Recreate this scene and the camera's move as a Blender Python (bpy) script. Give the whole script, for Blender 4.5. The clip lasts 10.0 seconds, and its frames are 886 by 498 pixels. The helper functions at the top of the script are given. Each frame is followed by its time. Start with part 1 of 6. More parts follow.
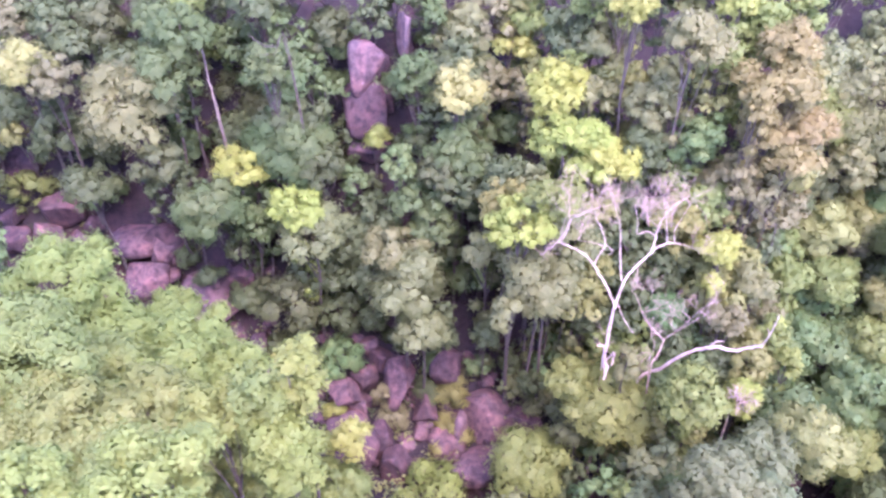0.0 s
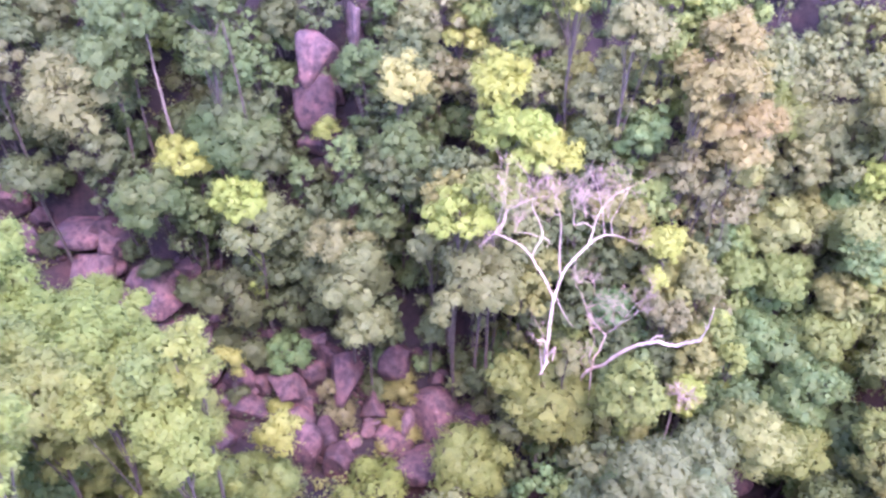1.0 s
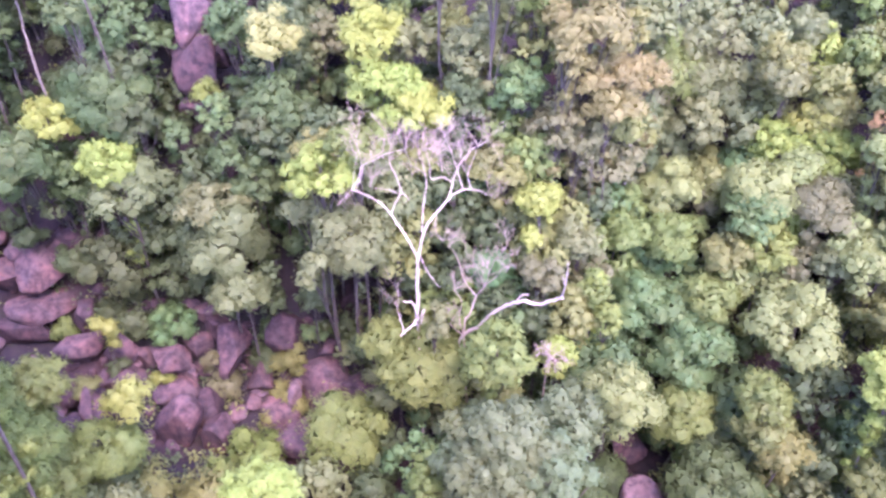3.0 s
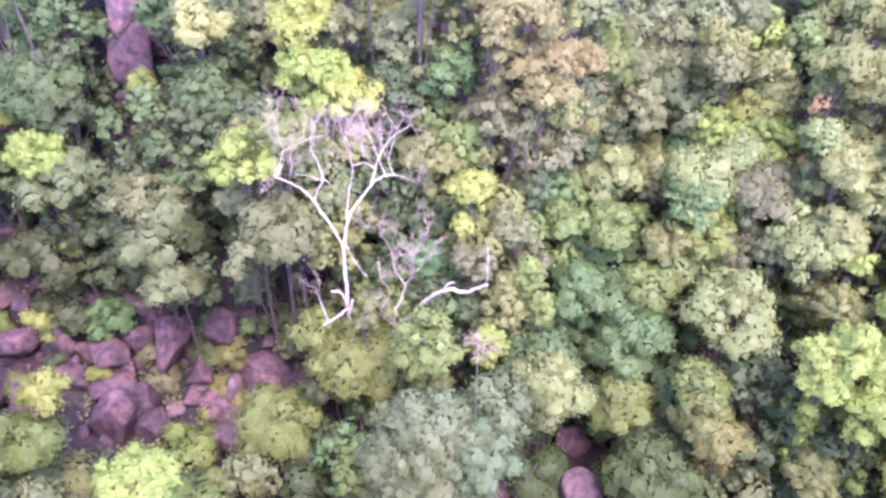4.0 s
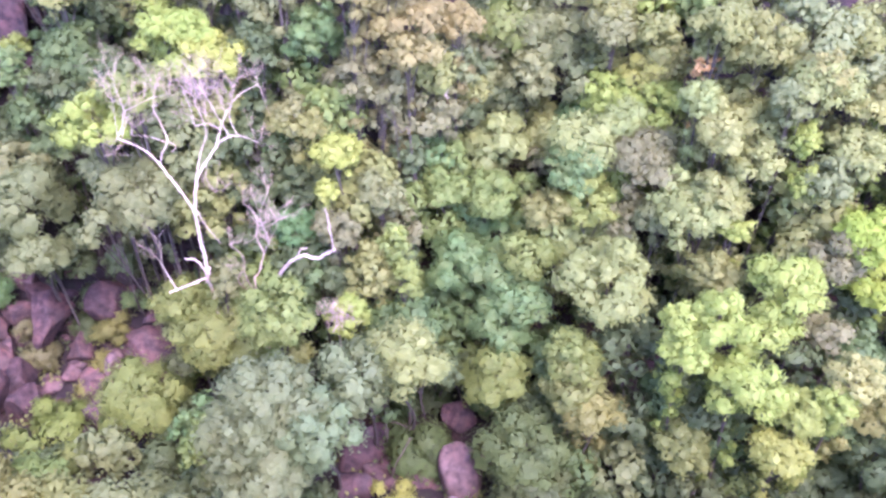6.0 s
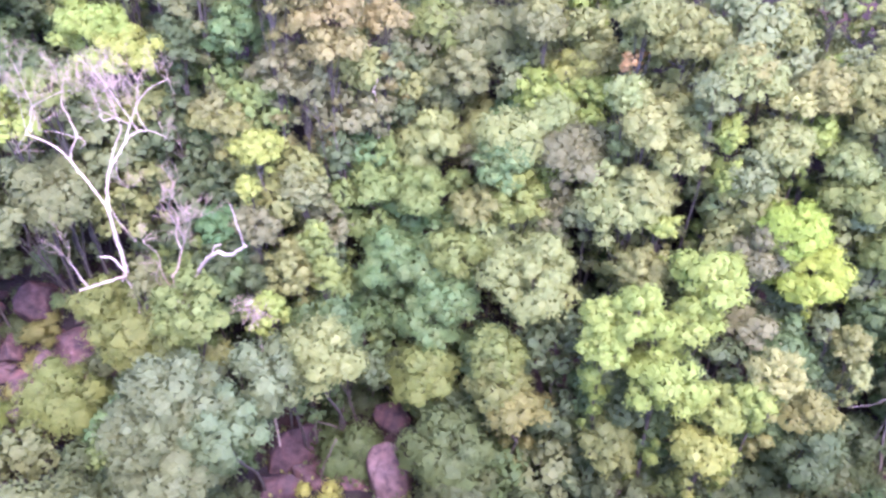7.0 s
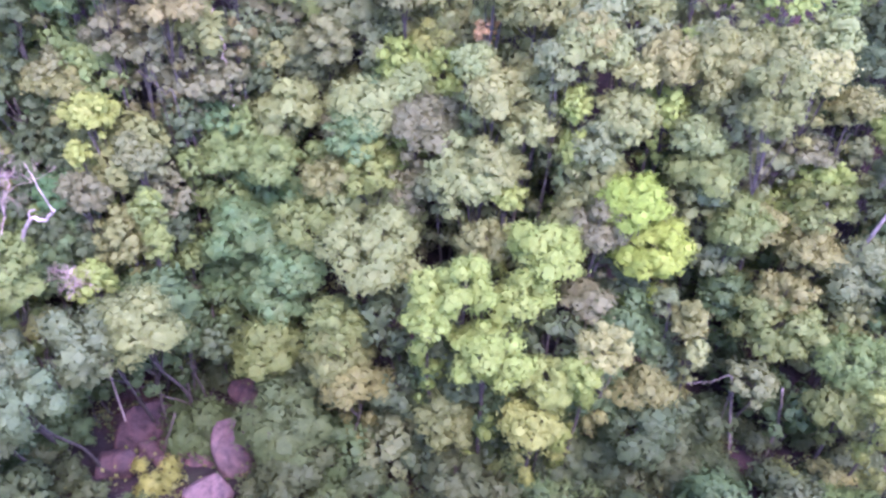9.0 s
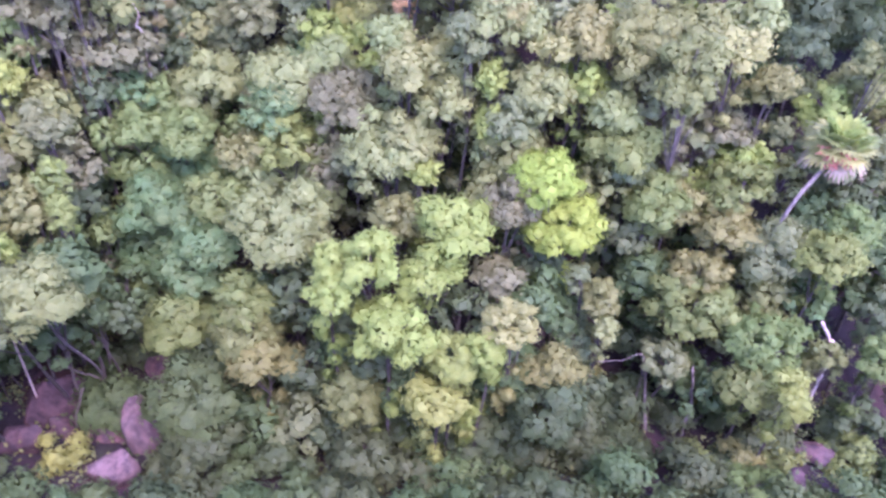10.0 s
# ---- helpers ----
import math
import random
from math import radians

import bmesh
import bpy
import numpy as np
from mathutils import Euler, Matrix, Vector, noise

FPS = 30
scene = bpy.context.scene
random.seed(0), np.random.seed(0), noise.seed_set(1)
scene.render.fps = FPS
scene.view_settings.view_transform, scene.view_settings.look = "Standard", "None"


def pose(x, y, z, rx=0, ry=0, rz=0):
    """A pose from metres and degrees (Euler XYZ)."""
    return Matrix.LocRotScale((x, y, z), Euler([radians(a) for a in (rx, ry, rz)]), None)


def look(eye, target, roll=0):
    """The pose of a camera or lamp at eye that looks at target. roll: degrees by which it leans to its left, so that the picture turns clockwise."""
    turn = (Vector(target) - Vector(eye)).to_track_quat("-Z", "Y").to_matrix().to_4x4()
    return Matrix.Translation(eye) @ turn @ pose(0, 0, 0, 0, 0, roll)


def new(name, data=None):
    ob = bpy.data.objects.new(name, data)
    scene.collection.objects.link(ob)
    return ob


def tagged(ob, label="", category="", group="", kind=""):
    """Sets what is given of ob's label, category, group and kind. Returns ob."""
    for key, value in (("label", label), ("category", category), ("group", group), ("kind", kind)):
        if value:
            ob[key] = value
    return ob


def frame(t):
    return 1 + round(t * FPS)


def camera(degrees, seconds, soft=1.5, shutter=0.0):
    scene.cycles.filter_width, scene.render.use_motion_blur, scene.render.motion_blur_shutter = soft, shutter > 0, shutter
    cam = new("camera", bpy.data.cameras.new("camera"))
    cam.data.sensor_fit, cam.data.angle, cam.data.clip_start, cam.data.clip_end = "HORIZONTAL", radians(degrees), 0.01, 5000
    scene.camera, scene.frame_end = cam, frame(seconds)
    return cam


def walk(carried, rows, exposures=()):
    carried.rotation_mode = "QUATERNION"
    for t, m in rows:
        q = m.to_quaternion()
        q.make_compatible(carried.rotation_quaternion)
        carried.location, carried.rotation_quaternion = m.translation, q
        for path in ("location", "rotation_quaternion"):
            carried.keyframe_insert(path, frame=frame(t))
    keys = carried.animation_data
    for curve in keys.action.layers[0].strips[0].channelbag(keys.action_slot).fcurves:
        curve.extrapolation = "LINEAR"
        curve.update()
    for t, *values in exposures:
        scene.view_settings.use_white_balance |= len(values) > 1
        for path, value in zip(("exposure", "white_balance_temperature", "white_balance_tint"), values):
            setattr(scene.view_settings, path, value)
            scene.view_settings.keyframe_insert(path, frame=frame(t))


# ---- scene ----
LENS = 60.0
cam = camera(LENS, 10.0, soft=2.8, shutter=0.4)
METRES, EYE, TILT, LEAN, TURN = 45.0, 60.0, -35.0, 0.0, 0.0
ROWS = [
    (0.0, 0.0, 0.0, 0.0, 0.0, 0.0, -0.0),
    (0.5, 0.0417, 0.0107, -0.01, -0.2, 0.23, -0.07),
    (1.0, 0.0902, 0.0221, -0.0217, -0.13, 0.48, -0.48),
    (1.5, 0.1353, 0.0323, -0.033, -0.14, 0.16, 0.04),
    (2.0, 0.1819, 0.0422, -0.0436, -0.36, -0.19, 0.08),
    (2.5, 0.2273, 0.0526, -0.0561, -0.61, -0.22, 0.05),
    (4.0, 0.3712, 0.0811, -0.0897, -1.04, 0.08, 0.54),
    (4.5, 0.4179, 0.0892, -0.1006, -1.08, -0.08, 0.68),
    (5.0, 0.4649, 0.0977, -0.1112, -0.99, -0.46, 0.55),
    (5.5, 0.5111, 0.1057, -0.1212, -1.12, -0.54, 0.59),
    (7.0, 0.6615, 0.1245, -0.1454, -1.6, 0.13, 0.95),
    (7.5, 0.7117, 0.1295, -0.1536, -1.92, -0.07, 1.02),
    (8.0, 0.7624, 0.1342, -0.1623, -2.17, -0.24, 0.87),
    (8.5, 0.8125, 0.1387, -0.1701, -2.29, -0.27, 0.72),
    (9.0, 0.8641, 0.1432, -0.1761, -2.62, -0.49, 0.33),
    (9.5, 0.9135, 0.1477, -0.1863, -2.86, -0.54, 0.16),
    (10.0, 0.9661, 0.1515, -0.1977, -3.57, -1.16, -0.35),
]
EXPOSURES = [(0.0, 4.06, 5700, 91), (2.5, 4.06, 5680, 87), (4.5, 4.06, 5620, 82), (7.5, 4.0, 5520, 79), (8.0, 3.74, 5420, 81), (9.0, 3.7, 5330, 87), (10.0, 3.66, 5330, 90)]
walk(cam, [(t, pose(0, 0, EYE, TILT, LEAN, TURN) @ pose(METRES * x, METRES * y, METRES * z, 90 + pitch, roll, yaw)) for t, x, y, z, yaw, pitch, roll in ROWS], EXPOSURES)

# ---- daylight: bright thin cloud, the sun high behind the cable line ----
SUN_UP, SUN_TURN = 60.0, 155.0
world = bpy.data.worlds.new("daylight")
scene.world = world
world.use_nodes = True
wn, wl = world.node_tree.nodes, world.node_tree.links
sky = wn.new("ShaderNodeTexSky")
sky.sky_type, sky.sun_disc = "NISHITA", False
sky.sun_elevation, sky.sun_rotation = radians(SUN_UP), radians(SUN_TURN)
sky.air_density, sky.dust_density, sky.ozone_density = 1.0, 0.8, 1.8
wl.new(sky.outputs[0], wn["Background"].inputs[0])
wn["Background"].inputs[1].default_value = 0.15
lamp = bpy.data.lights.new("sun", "SUN")
lamp.energy, lamp.angle, lamp.color = 0.75, radians(38), (1.0, 0.89, 0.70)
sun = new("sun", lamp)
toward = Vector((math.sin(radians(SUN_TURN)) * math.cos(radians(SUN_UP)), math.cos(radians(SUN_TURN)) * math.cos(radians(SUN_UP)), math.sin(radians(SUN_UP))))
sun.matrix_world = look(toward * 200, (0, 0, 0))


# ---- materials ----
def node_kit(name):
    m = bpy.data.materials.new(name)
    m.use_nodes = True
    n, l = m.node_tree.nodes, m.node_tree.links
    b = n["Principled BSDF"]

    def add(kind, **sets):
        x = n.new(kind)
        for k, v in sets.items():
            x.inputs[k].default_value = v
        return x
    return m, n, l, b, add


def mixed(n, l, fac, a, b, blend="MIX"):
    x = n.new("ShaderNodeMix")
    x.data_type, x.blend_type = "RGBA", blend
    for sock, v in ((x.inputs[0], fac), (x.inputs[6], a), (x.inputs[7], b)):
        if isinstance(v, (float, int)):
            sock.default_value = v
        elif isinstance(v, tuple):
            sock.default_value = (*v, 1)
        else:
            l.new(v, sock)
    return x.outputs[2]


def ramp(n, l, value, stops):
    x = n.new("ShaderNodeValToRGB")
    e = x.color_ramp.elements
    while len(e) < len(stops):
        e.new(0.5)
    for k, (p, c) in enumerate(stops):
        e[k].position = p
        e[k].color = (c, c, c, 1) if isinstance(c, (float, int)) else (*c, 1)
    l.new(value, x.inputs[0])
    return x.outputs[0]


def leaf_material(name, base, second, through_share=0.5, patch=0.5):
    """Foliage: each leaf a little different, sprays of a second tone, light coming through."""
    m, n, l, b, add = node_kit(name)
    geo, tex, info = n.new("ShaderNodeNewGeometry"), n.new("ShaderNodeTexCoord"), n.new("ShaderNodeObjectInfo")
    spot = add("ShaderNodeTexNoise", Scale=1.1, Detail=3.0)
    l.new(tex.outputs["Object"], spot.inputs["Vector"])
    tone = mixed(n, l, ramp(n, l, spot.outputs[0], [(0.42, 0.0), (0.62, patch)]), base, second)
    leafy = n.new("ShaderNodeHueSaturation")
    val = n.new("ShaderNodeMapRange")
    val.inputs[3].default_value, val.inputs[4].default_value = 0.88, 1.14
    l.new(geo.outputs["Random Per Island"], val.inputs[0])
    hue = n.new("ShaderNodeMapRange")
    hue.inputs[3].default_value, hue.inputs[4].default_value = 0.485, 0.515
    l.new(info.outputs["Random"], hue.inputs[0])
    l.new(hue.outputs[0], leafy.inputs["Hue"])
    l.new(val.outputs[0], leafy.inputs["Value"])
    l.new(tone, leafy.inputs["Color"])
    l.new(leafy.outputs[0], b.inputs["Base Color"])
    b.inputs["Roughness"].default_value = 0.6
    b.inputs["Specular IOR Level"].default_value = 0.16
    glow = n.new("ShaderNodeBsdfTranslucent")
    l.new(leafy.outputs[0], glow.inputs[0])
    mix = add("ShaderNodeMixShader", Fac=through_share)
    l.new(b.outputs[0], mix.inputs[1])
    l.new(glow.outputs[0], mix.inputs[2])
    l.new(mix.outputs[0], n["Material Output"].inputs[0])
    return m


def bark_material(name, base, dark, scale=3.0, rough=0.85):
    m, n, l, b, add = node_kit(name)
    tex = n.new("ShaderNodeTexCoord")
    grain = add("ShaderNodeTexNoise", Scale=scale, Detail=6.0, Roughness=0.65)
    fine = add("ShaderNodeTexNoise", Scale=scale * 9, Detail=4.0)
    l.new(tex.outputs["Object"], grain.inputs["Vector"])
    l.new(tex.outputs["Object"], fine.inputs["Vector"])
    c = mixed(n, l, ramp(n, l, grain.outputs[0], [(0.35, 0.0), (0.62, 1.0)]), dark, base)
    c = mixed(n, l, 0.25, c, fine.outputs[0], "OVERLAY")
    l.new(c, b.inputs["Base Color"])
    b.inputs["Roughness"].default_value = rough
    b.inputs["Specular IOR Level"].default_value = 0.1
    bump = add("ShaderNodeBump", Strength=0.5, Distance=0.03)
    l.new(fine.outputs[0], bump.inputs["Height"])
    l.new(bump.outputs[0], b.inputs["Normal"])
    return m


def stone_material(name, base, dark, red, pale):
    """Weathered granite: broad stains, dark algae streaks, pale lichen spots, grain."""
    m, n, l, b, add = node_kit(name)
    tex, info = n.new("ShaderNodeTexCoord"), n.new("ShaderNodeObjectInfo")
    shift = n.new("ShaderNodeVectorMath")
    shift.operation = "ADD"
    l.new(tex.outputs["Object"], shift.inputs[0])
    l.new(info.outputs["Random"], shift.inputs[1])
    broad = add("ShaderNodeTexNoise", Scale=0.45, Detail=5.0, Roughness=0.6, Distortion=0.6)
    stain = add("ShaderNodeTexNoise", Scale=1.6, Detail=6.0, Roughness=0.65)
    grain = add("ShaderNodeTexNoise", Scale=14.0, Detail=5.0, Roughness=0.7)
    spots = add("ShaderNodeTexVoronoi", Scale=1.7)
    streak_at = n.new("ShaderNodeMapping")
    streak_at.inputs["Scale"].default_value = (2.2, 2.2, 0.25)
    streak = add("ShaderNodeTexNoise", Scale=1.3, Detail=4.0)
    for t in (broad, stain, grain, spots, streak_at):
        l.new(shift.outputs[0], t.inputs["Vector"])
    l.new(streak_at.outputs[0], streak.inputs["Vector"])
    c = mixed(n, l, ramp(n, l, broad.outputs[0], [(0.4, 0.0), (0.66, 1.0)]), base, red)
    c = mixed(n, l, ramp(n, l, stain.outputs[0], [(0.42, 0.0), (0.66, 0.9)]), c, dark)
    c = mixed(n, l, ramp(n, l, streak.outputs[0], [(0.56, 0.0), (0.7, 0.7)]), c, dark)
    lichen = mixed(n, l, ramp(n, l, broad.outputs[0], [(0.52, 0.0), (0.6, 1.0)]), (0.0, 0.0, 0.0), ramp(n, l, spots.outputs[0], [(0.04, 0.55), (0.16, 0.0)]))
    c = mixed(n, l, lichen, c, pale)
    val = n.new("ShaderNodeMapRange")
    val.inputs[3].default_value, val.inputs[4].default_value = 0.6, 1.2
    l.new(info.outputs["Random"], val.inputs[0])
    hs = n.new("ShaderNodeHueSaturation")
    l.new(val.outputs[0], hs.inputs["Value"])
    l.new(mixed(n, l, 0.35, c, grain.outputs[0], "OVERLAY"), hs.inputs["Color"])
    l.new(hs.outputs[0], b.inputs["Base Color"])
    b.inputs["Roughness"].default_value = 0.8
    b.inputs["Specular IOR Level"].default_value = 0.15
    bump = add("ShaderNodeBump", Strength=0.9, Distance=0.14)
    l.new(mixed(n, l, 0.5, stain.outputs[0], grain.outputs[0]), bump.inputs["Height"])
    l.new(bump.outputs[0], b.inputs["Normal"])
    return m


def earth_material():
    m, n, l, b, add = node_kit("forest floor")
    tex = n.new("ShaderNodeTexCoord")
    broad = add("ShaderNodeTexNoise", Scale=0.12, Detail=5.0, Roughness=0.6)
    litter = add("ShaderNodeTexNoise", Scale=2.2, Detail=8.0, Roughness=0.75)
    moss = add("ShaderNodeTexNoise", Scale=0.4, Detail=5.0, Roughness=0.7)
    for t in (broad, litter, moss):
        l.new(tex.outputs["Object"], t.inputs["Vector"])
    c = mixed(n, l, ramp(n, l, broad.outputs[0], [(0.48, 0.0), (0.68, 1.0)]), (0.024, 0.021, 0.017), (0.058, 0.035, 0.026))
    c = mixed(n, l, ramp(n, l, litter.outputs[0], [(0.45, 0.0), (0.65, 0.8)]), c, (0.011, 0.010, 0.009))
    c = mixed(n, l, ramp(n, l, moss.outputs[0], [(0.55, 0.0), (0.7, 0.8)]), c, (0.03, 0.04, 0.018))
    l.new(c, b.inputs["Base Color"])
    b.inputs["Roughness"].default_value = 0.95
    b.inputs["Specular IOR Level"].default_value = 0.05
    bump = add("ShaderNodeBump", Strength=0.9, Distance=0.15)
    l.new(litter.outputs[0], bump.inputs["Height"])
    l.new(bump.outputs[0], b.inputs["Normal"])
    return m


#            base                   second tone          words for the label
LEAVES = {
    "lime": ((0.194, 0.272, 0.044), (0.244, 0.308, 0.058), "bright lime-green"),
    "yellow": ((0.226, 0.280, 0.052), (0.197, 0.258, 0.048), "yellow-green"),
    "cream": ((0.240, 0.272, 0.069), (0.205, 0.242, 0.060), "pale yellowish"),
    "green": ((0.124, 0.186, 0.038), (0.176, 0.232, 0.050), "fresh green"),
    "fresh": ((0.135, 0.200, 0.036), (0.182, 0.242, 0.046), "fresh mid-green"),
    "grey": ((0.132, 0.172, 0.053), (0.178, 0.214, 0.063), "grey-green"),
    "olive": ((0.151, 0.182, 0.043), (0.199, 0.224, 0.052), "olive-green"),
    "teal": ((0.095, 0.182, 0.048), (0.145, 0.206, 0.052), "deep bluish-green"),
    "pale": ((0.170, 0.226, 0.058), (0.212, 0.262, 0.066), "pale silvery-green"),
    "blue": ((0.112, 0.166, 0.056), (0.145, 0.200, 0.065), "blue-grey-green"),
    # dark and deep also carry the shade of gorge, ravine bottom and gaps as colour
    "dark": ((0.068, 0.104, 0.031), (0.094, 0.132, 0.038), "dark green"),
    "deep": ((0.073, 0.126, 0.033), (0.100, 0.156, 0.040), "deep green"),
    "vivid": ((0.072, 0.178, 0.048), (0.101, 0.194, 0.052), "vivid green"),
    "tan": ((0.196, 0.192, 0.054), (0.168, 0.170, 0.050), "golden-tan"),
    "sunny": ((0.220, 0.315, 0.036), (0.250, 0.340, 0.044), "vivid yellow-lime"),
    "brown": ((0.144, 0.158, 0.054), (0.130, 0.152, 0.052), "brownish-olive"),
    "rust": ((0.56, 0.31, 0.10), (0.40, 0.28, 0.10), "orange"),
}
LEAF = {k: leaf_material(k + " leaves", a, b) for k, (a, b, words) in LEAVES.items()}
BARK = bark_material("grey-brown bark", (0.082, 0.076, 0.048), (0.04, 0.037, 0.025))
PALE_BARK = bark_material("pale bark", (0.14, 0.128, 0.084), (0.075, 0.07, 0.046))
BLEACHED = bark_material("bleached dead wood", (0.48, 0.41, 0.275), (0.26, 0.22, 0.145), 1.6)
STRAW = leaf_material("dry straw fronds", (0.25, 0.215, 0.11), (0.20, 0.165, 0.085), 0.3)
FRUIT = bark_material("orange palm fruit", (0.52, 0.20, 0.10), (0.40, 0.14, 0.08), 6.0, 0.5)
TWIG = bark_material("pinkish grey twigs", (0.33, 0.275, 0.17), (0.2, 0.165, 0.105))
STONE = stone_material("purplish granite", (0.070, 0.052, 0.040), (0.020, 0.016, 0.014), (0.122, 0.068, 0.048), (0.26, 0.23, 0.21))
PALE_STONE = stone_material("pale pink granite", (0.15, 0.112, 0.085), (0.045, 0.035, 0.029), (0.125, 0.082, 0.06), (0.3, 0.27, 0.25))
EARTH = earth_material()


# ---- mesh helpers ----
def mesh_from(name, verts, faces, material, smooth=True, normals=None):
    """A mesh from vertices and faces that all have the same number of corners; leaves may take the swell of their clump."""
    verts, faces = np.asarray(verts, dtype=np.float32), np.asarray(faces, dtype=np.int32)
    me = bpy.data.meshes.new(name)
    me.vertices.add(len(verts))
    me.vertices.foreach_set("co", verts.ravel())
    k = faces.shape[1]
    me.loops.add(faces.size)
    me.loops.foreach_set("vertex_index", faces.ravel())
    me.polygons.add(len(faces))
    me.polygons.foreach_set("loop_start", np.arange(0, faces.size, k, dtype=np.int32))
    me.polygons.foreach_set("use_smooth", np.full(len(faces), smooth, dtype=bool))
    me.materials.append(material)
    me.update(calc_edges=True)
    me.validate()
    if normals is not None:
        me.attributes.new("custom_normal", "FLOAT_VECTOR", "POINT").data.foreach_set("vector", np.asarray(normals, dtype=np.float32).ravel())
    return me


def part(name, me, parent, label=""):
    ob = new(name, me)
    ob.parent = parent
    if label:
        tagged(ob, label)
    return ob


def base_at(name, x, y, z, label, category, group="", turn=0.0):
    ob = new(name)
    ob.empty_display_size = 0.3
    ob.matrix_world = pose(x, y, z, 0, 0, turn)
    return tagged(ob, label, category, group)


def spline(points, steps=4):
    """Catmull-Rom through the points."""
    p = np.asarray(points, dtype=float)
    if len(p) < 3:
        return np.array([p[0] + (p[-1] - p[0]) * u for u in np.linspace(0, 1, steps + 1)])
    q = np.vstack([2 * p[0] - p[1], p, 2 * p[-1] - p[-2]])
    out = []
    for i in range(1, len(q) - 2):
        for u in np.arange(steps) / steps:
            a, b, c, d = q[i - 1], q[i], q[i + 1], q[i + 2]
            out.append(0.5 * (2 * b + (c - a) * u + (2 * a - 5 * b + 4 * c - d) * u * u + (3 * b - a - 3 * c + d) * u ** 3))
    out.append(p[-1])
    return np.array(out)


def tube(points, r0, r1, sides=7, rng=None, rough=0.0):
    """A tapered tube along the points, as vertices and four-cornered faces, closed by its narrow end."""
    p = np.asarray(points, dtype=float)
    d = np.gradient(p, axis=0)
    d /= np.linalg.norm(d, axis=1)[:, None] + 1e-9
    side = np.cross(d, (0.31, 0.17, 0.93) if abs(d[0][2]) < 0.8 else (0.95, 0.2, 0.1))
    side /= np.linalg.norm(side, axis=1)[:, None] + 1e-9
    up = np.cross(side, d)
    r = np.linspace(r0, r1, len(p))
    if rng is not None and rough:
        r = r * (1 + rough * rng.uniform(-1, 1, len(p)))
    a = np.arange(sides) * 2 * np.pi / sides
    ring = p[:, None, :] + r[:, None, None] * (np.cos(a)[None, :, None] * side[:, None, :] + np.sin(a)[None, :, None] * up[:, None, :])
    v = np.vstack([ring.reshape(-1, 3), p[-1:] + d[-1:] * r1 * 0.6])
    f = []
    for i in range(len(p) - 1):
        for k in range(sides):
            j = (k + 1) % sides
            f.append((i * sides + k, i * sides + j, (i + 1) * sides + j, (i + 1) * sides + k))
    tip, last = len(v) - 1, (len(p) - 1) * sides
    for k in range(0, sides - 1, 2):
        f.append((last + k, last + (k + 1) % sides, last + (k + 2) % sides, tip))
    return v, np.array(f)


def joined(pieces):
    vs, fs, at = [], [], 0
    for v, f in pieces:
        vs.append(v)
        fs.append(np.asarray(f) + at)
        at += len(v)
    return np.vstack(vs), np.vstack(fs)


def unit(v):
    return v / (np.linalg.norm(v, axis=1)[:, None] + 1e-9)


def leaves(rng, at, facing, size, slim=0.62):
    """Folded four-cornered leaves at the places, facing about the given ways."""
    n = len(at)
    nor = unit(facing)
    tang = unit(np.cross(nor, rng.normal(size=(n, 3))))
    tang[:, 2] -= 0.25
    tang = unit(tang)
    side = unit(np.cross(nor, tang))
    s = (size * rng.uniform(0.65, 1.35, n))[:, None]
    fold = nor * s * rng.uniform(-0.02, 0.16, n)[:, None]
    v = np.empty((n, 4, 3))
    v[:, 0] = at - tang * s * 0.5
    v[:, 1] = at + side * s * slim * 0.5 + fold
    v[:, 2] = at + tang * s * 0.5
    v[:, 3] = at - side * s * slim * 0.5 + fold
    return v.reshape(-1, 3), np.arange(4 * n).reshape(-1, 4)[:, ::-1]


def clumps(rng, r, rz, knots, share):
    """Centres and radii of the leaf clumps of one crown about its middle."""
    d = rng.normal(size=(knots, 3))
    d[:, 2] = np.abs(d[:, 2]) * 1.25 - 0.62
    d = unit(d)
    reach = rng.uniform(0.45, 0.92, knots)[:, None]
    c = d * reach * np.array((r, r, rz))
    c[:, :2] *= rng.uniform(0.85, 1.15, (knots, 2))
    lr = share * min(r, rz * 1.3) * rng.uniform(0.7, 1.3, knots)
    return c, lr


SPIRAL = np.arange(13)
INNER = np.stack([np.cos(SPIRAL * 2.39996) * np.sqrt(1 - (0.95 - SPIRAL * 0.115) ** 2), np.sin(SPIRAL * 2.39996) * np.sqrt(1 - (0.95 - SPIRAL * 0.115) ** 2), 0.95 - SPIRAL * 0.115], axis=1)


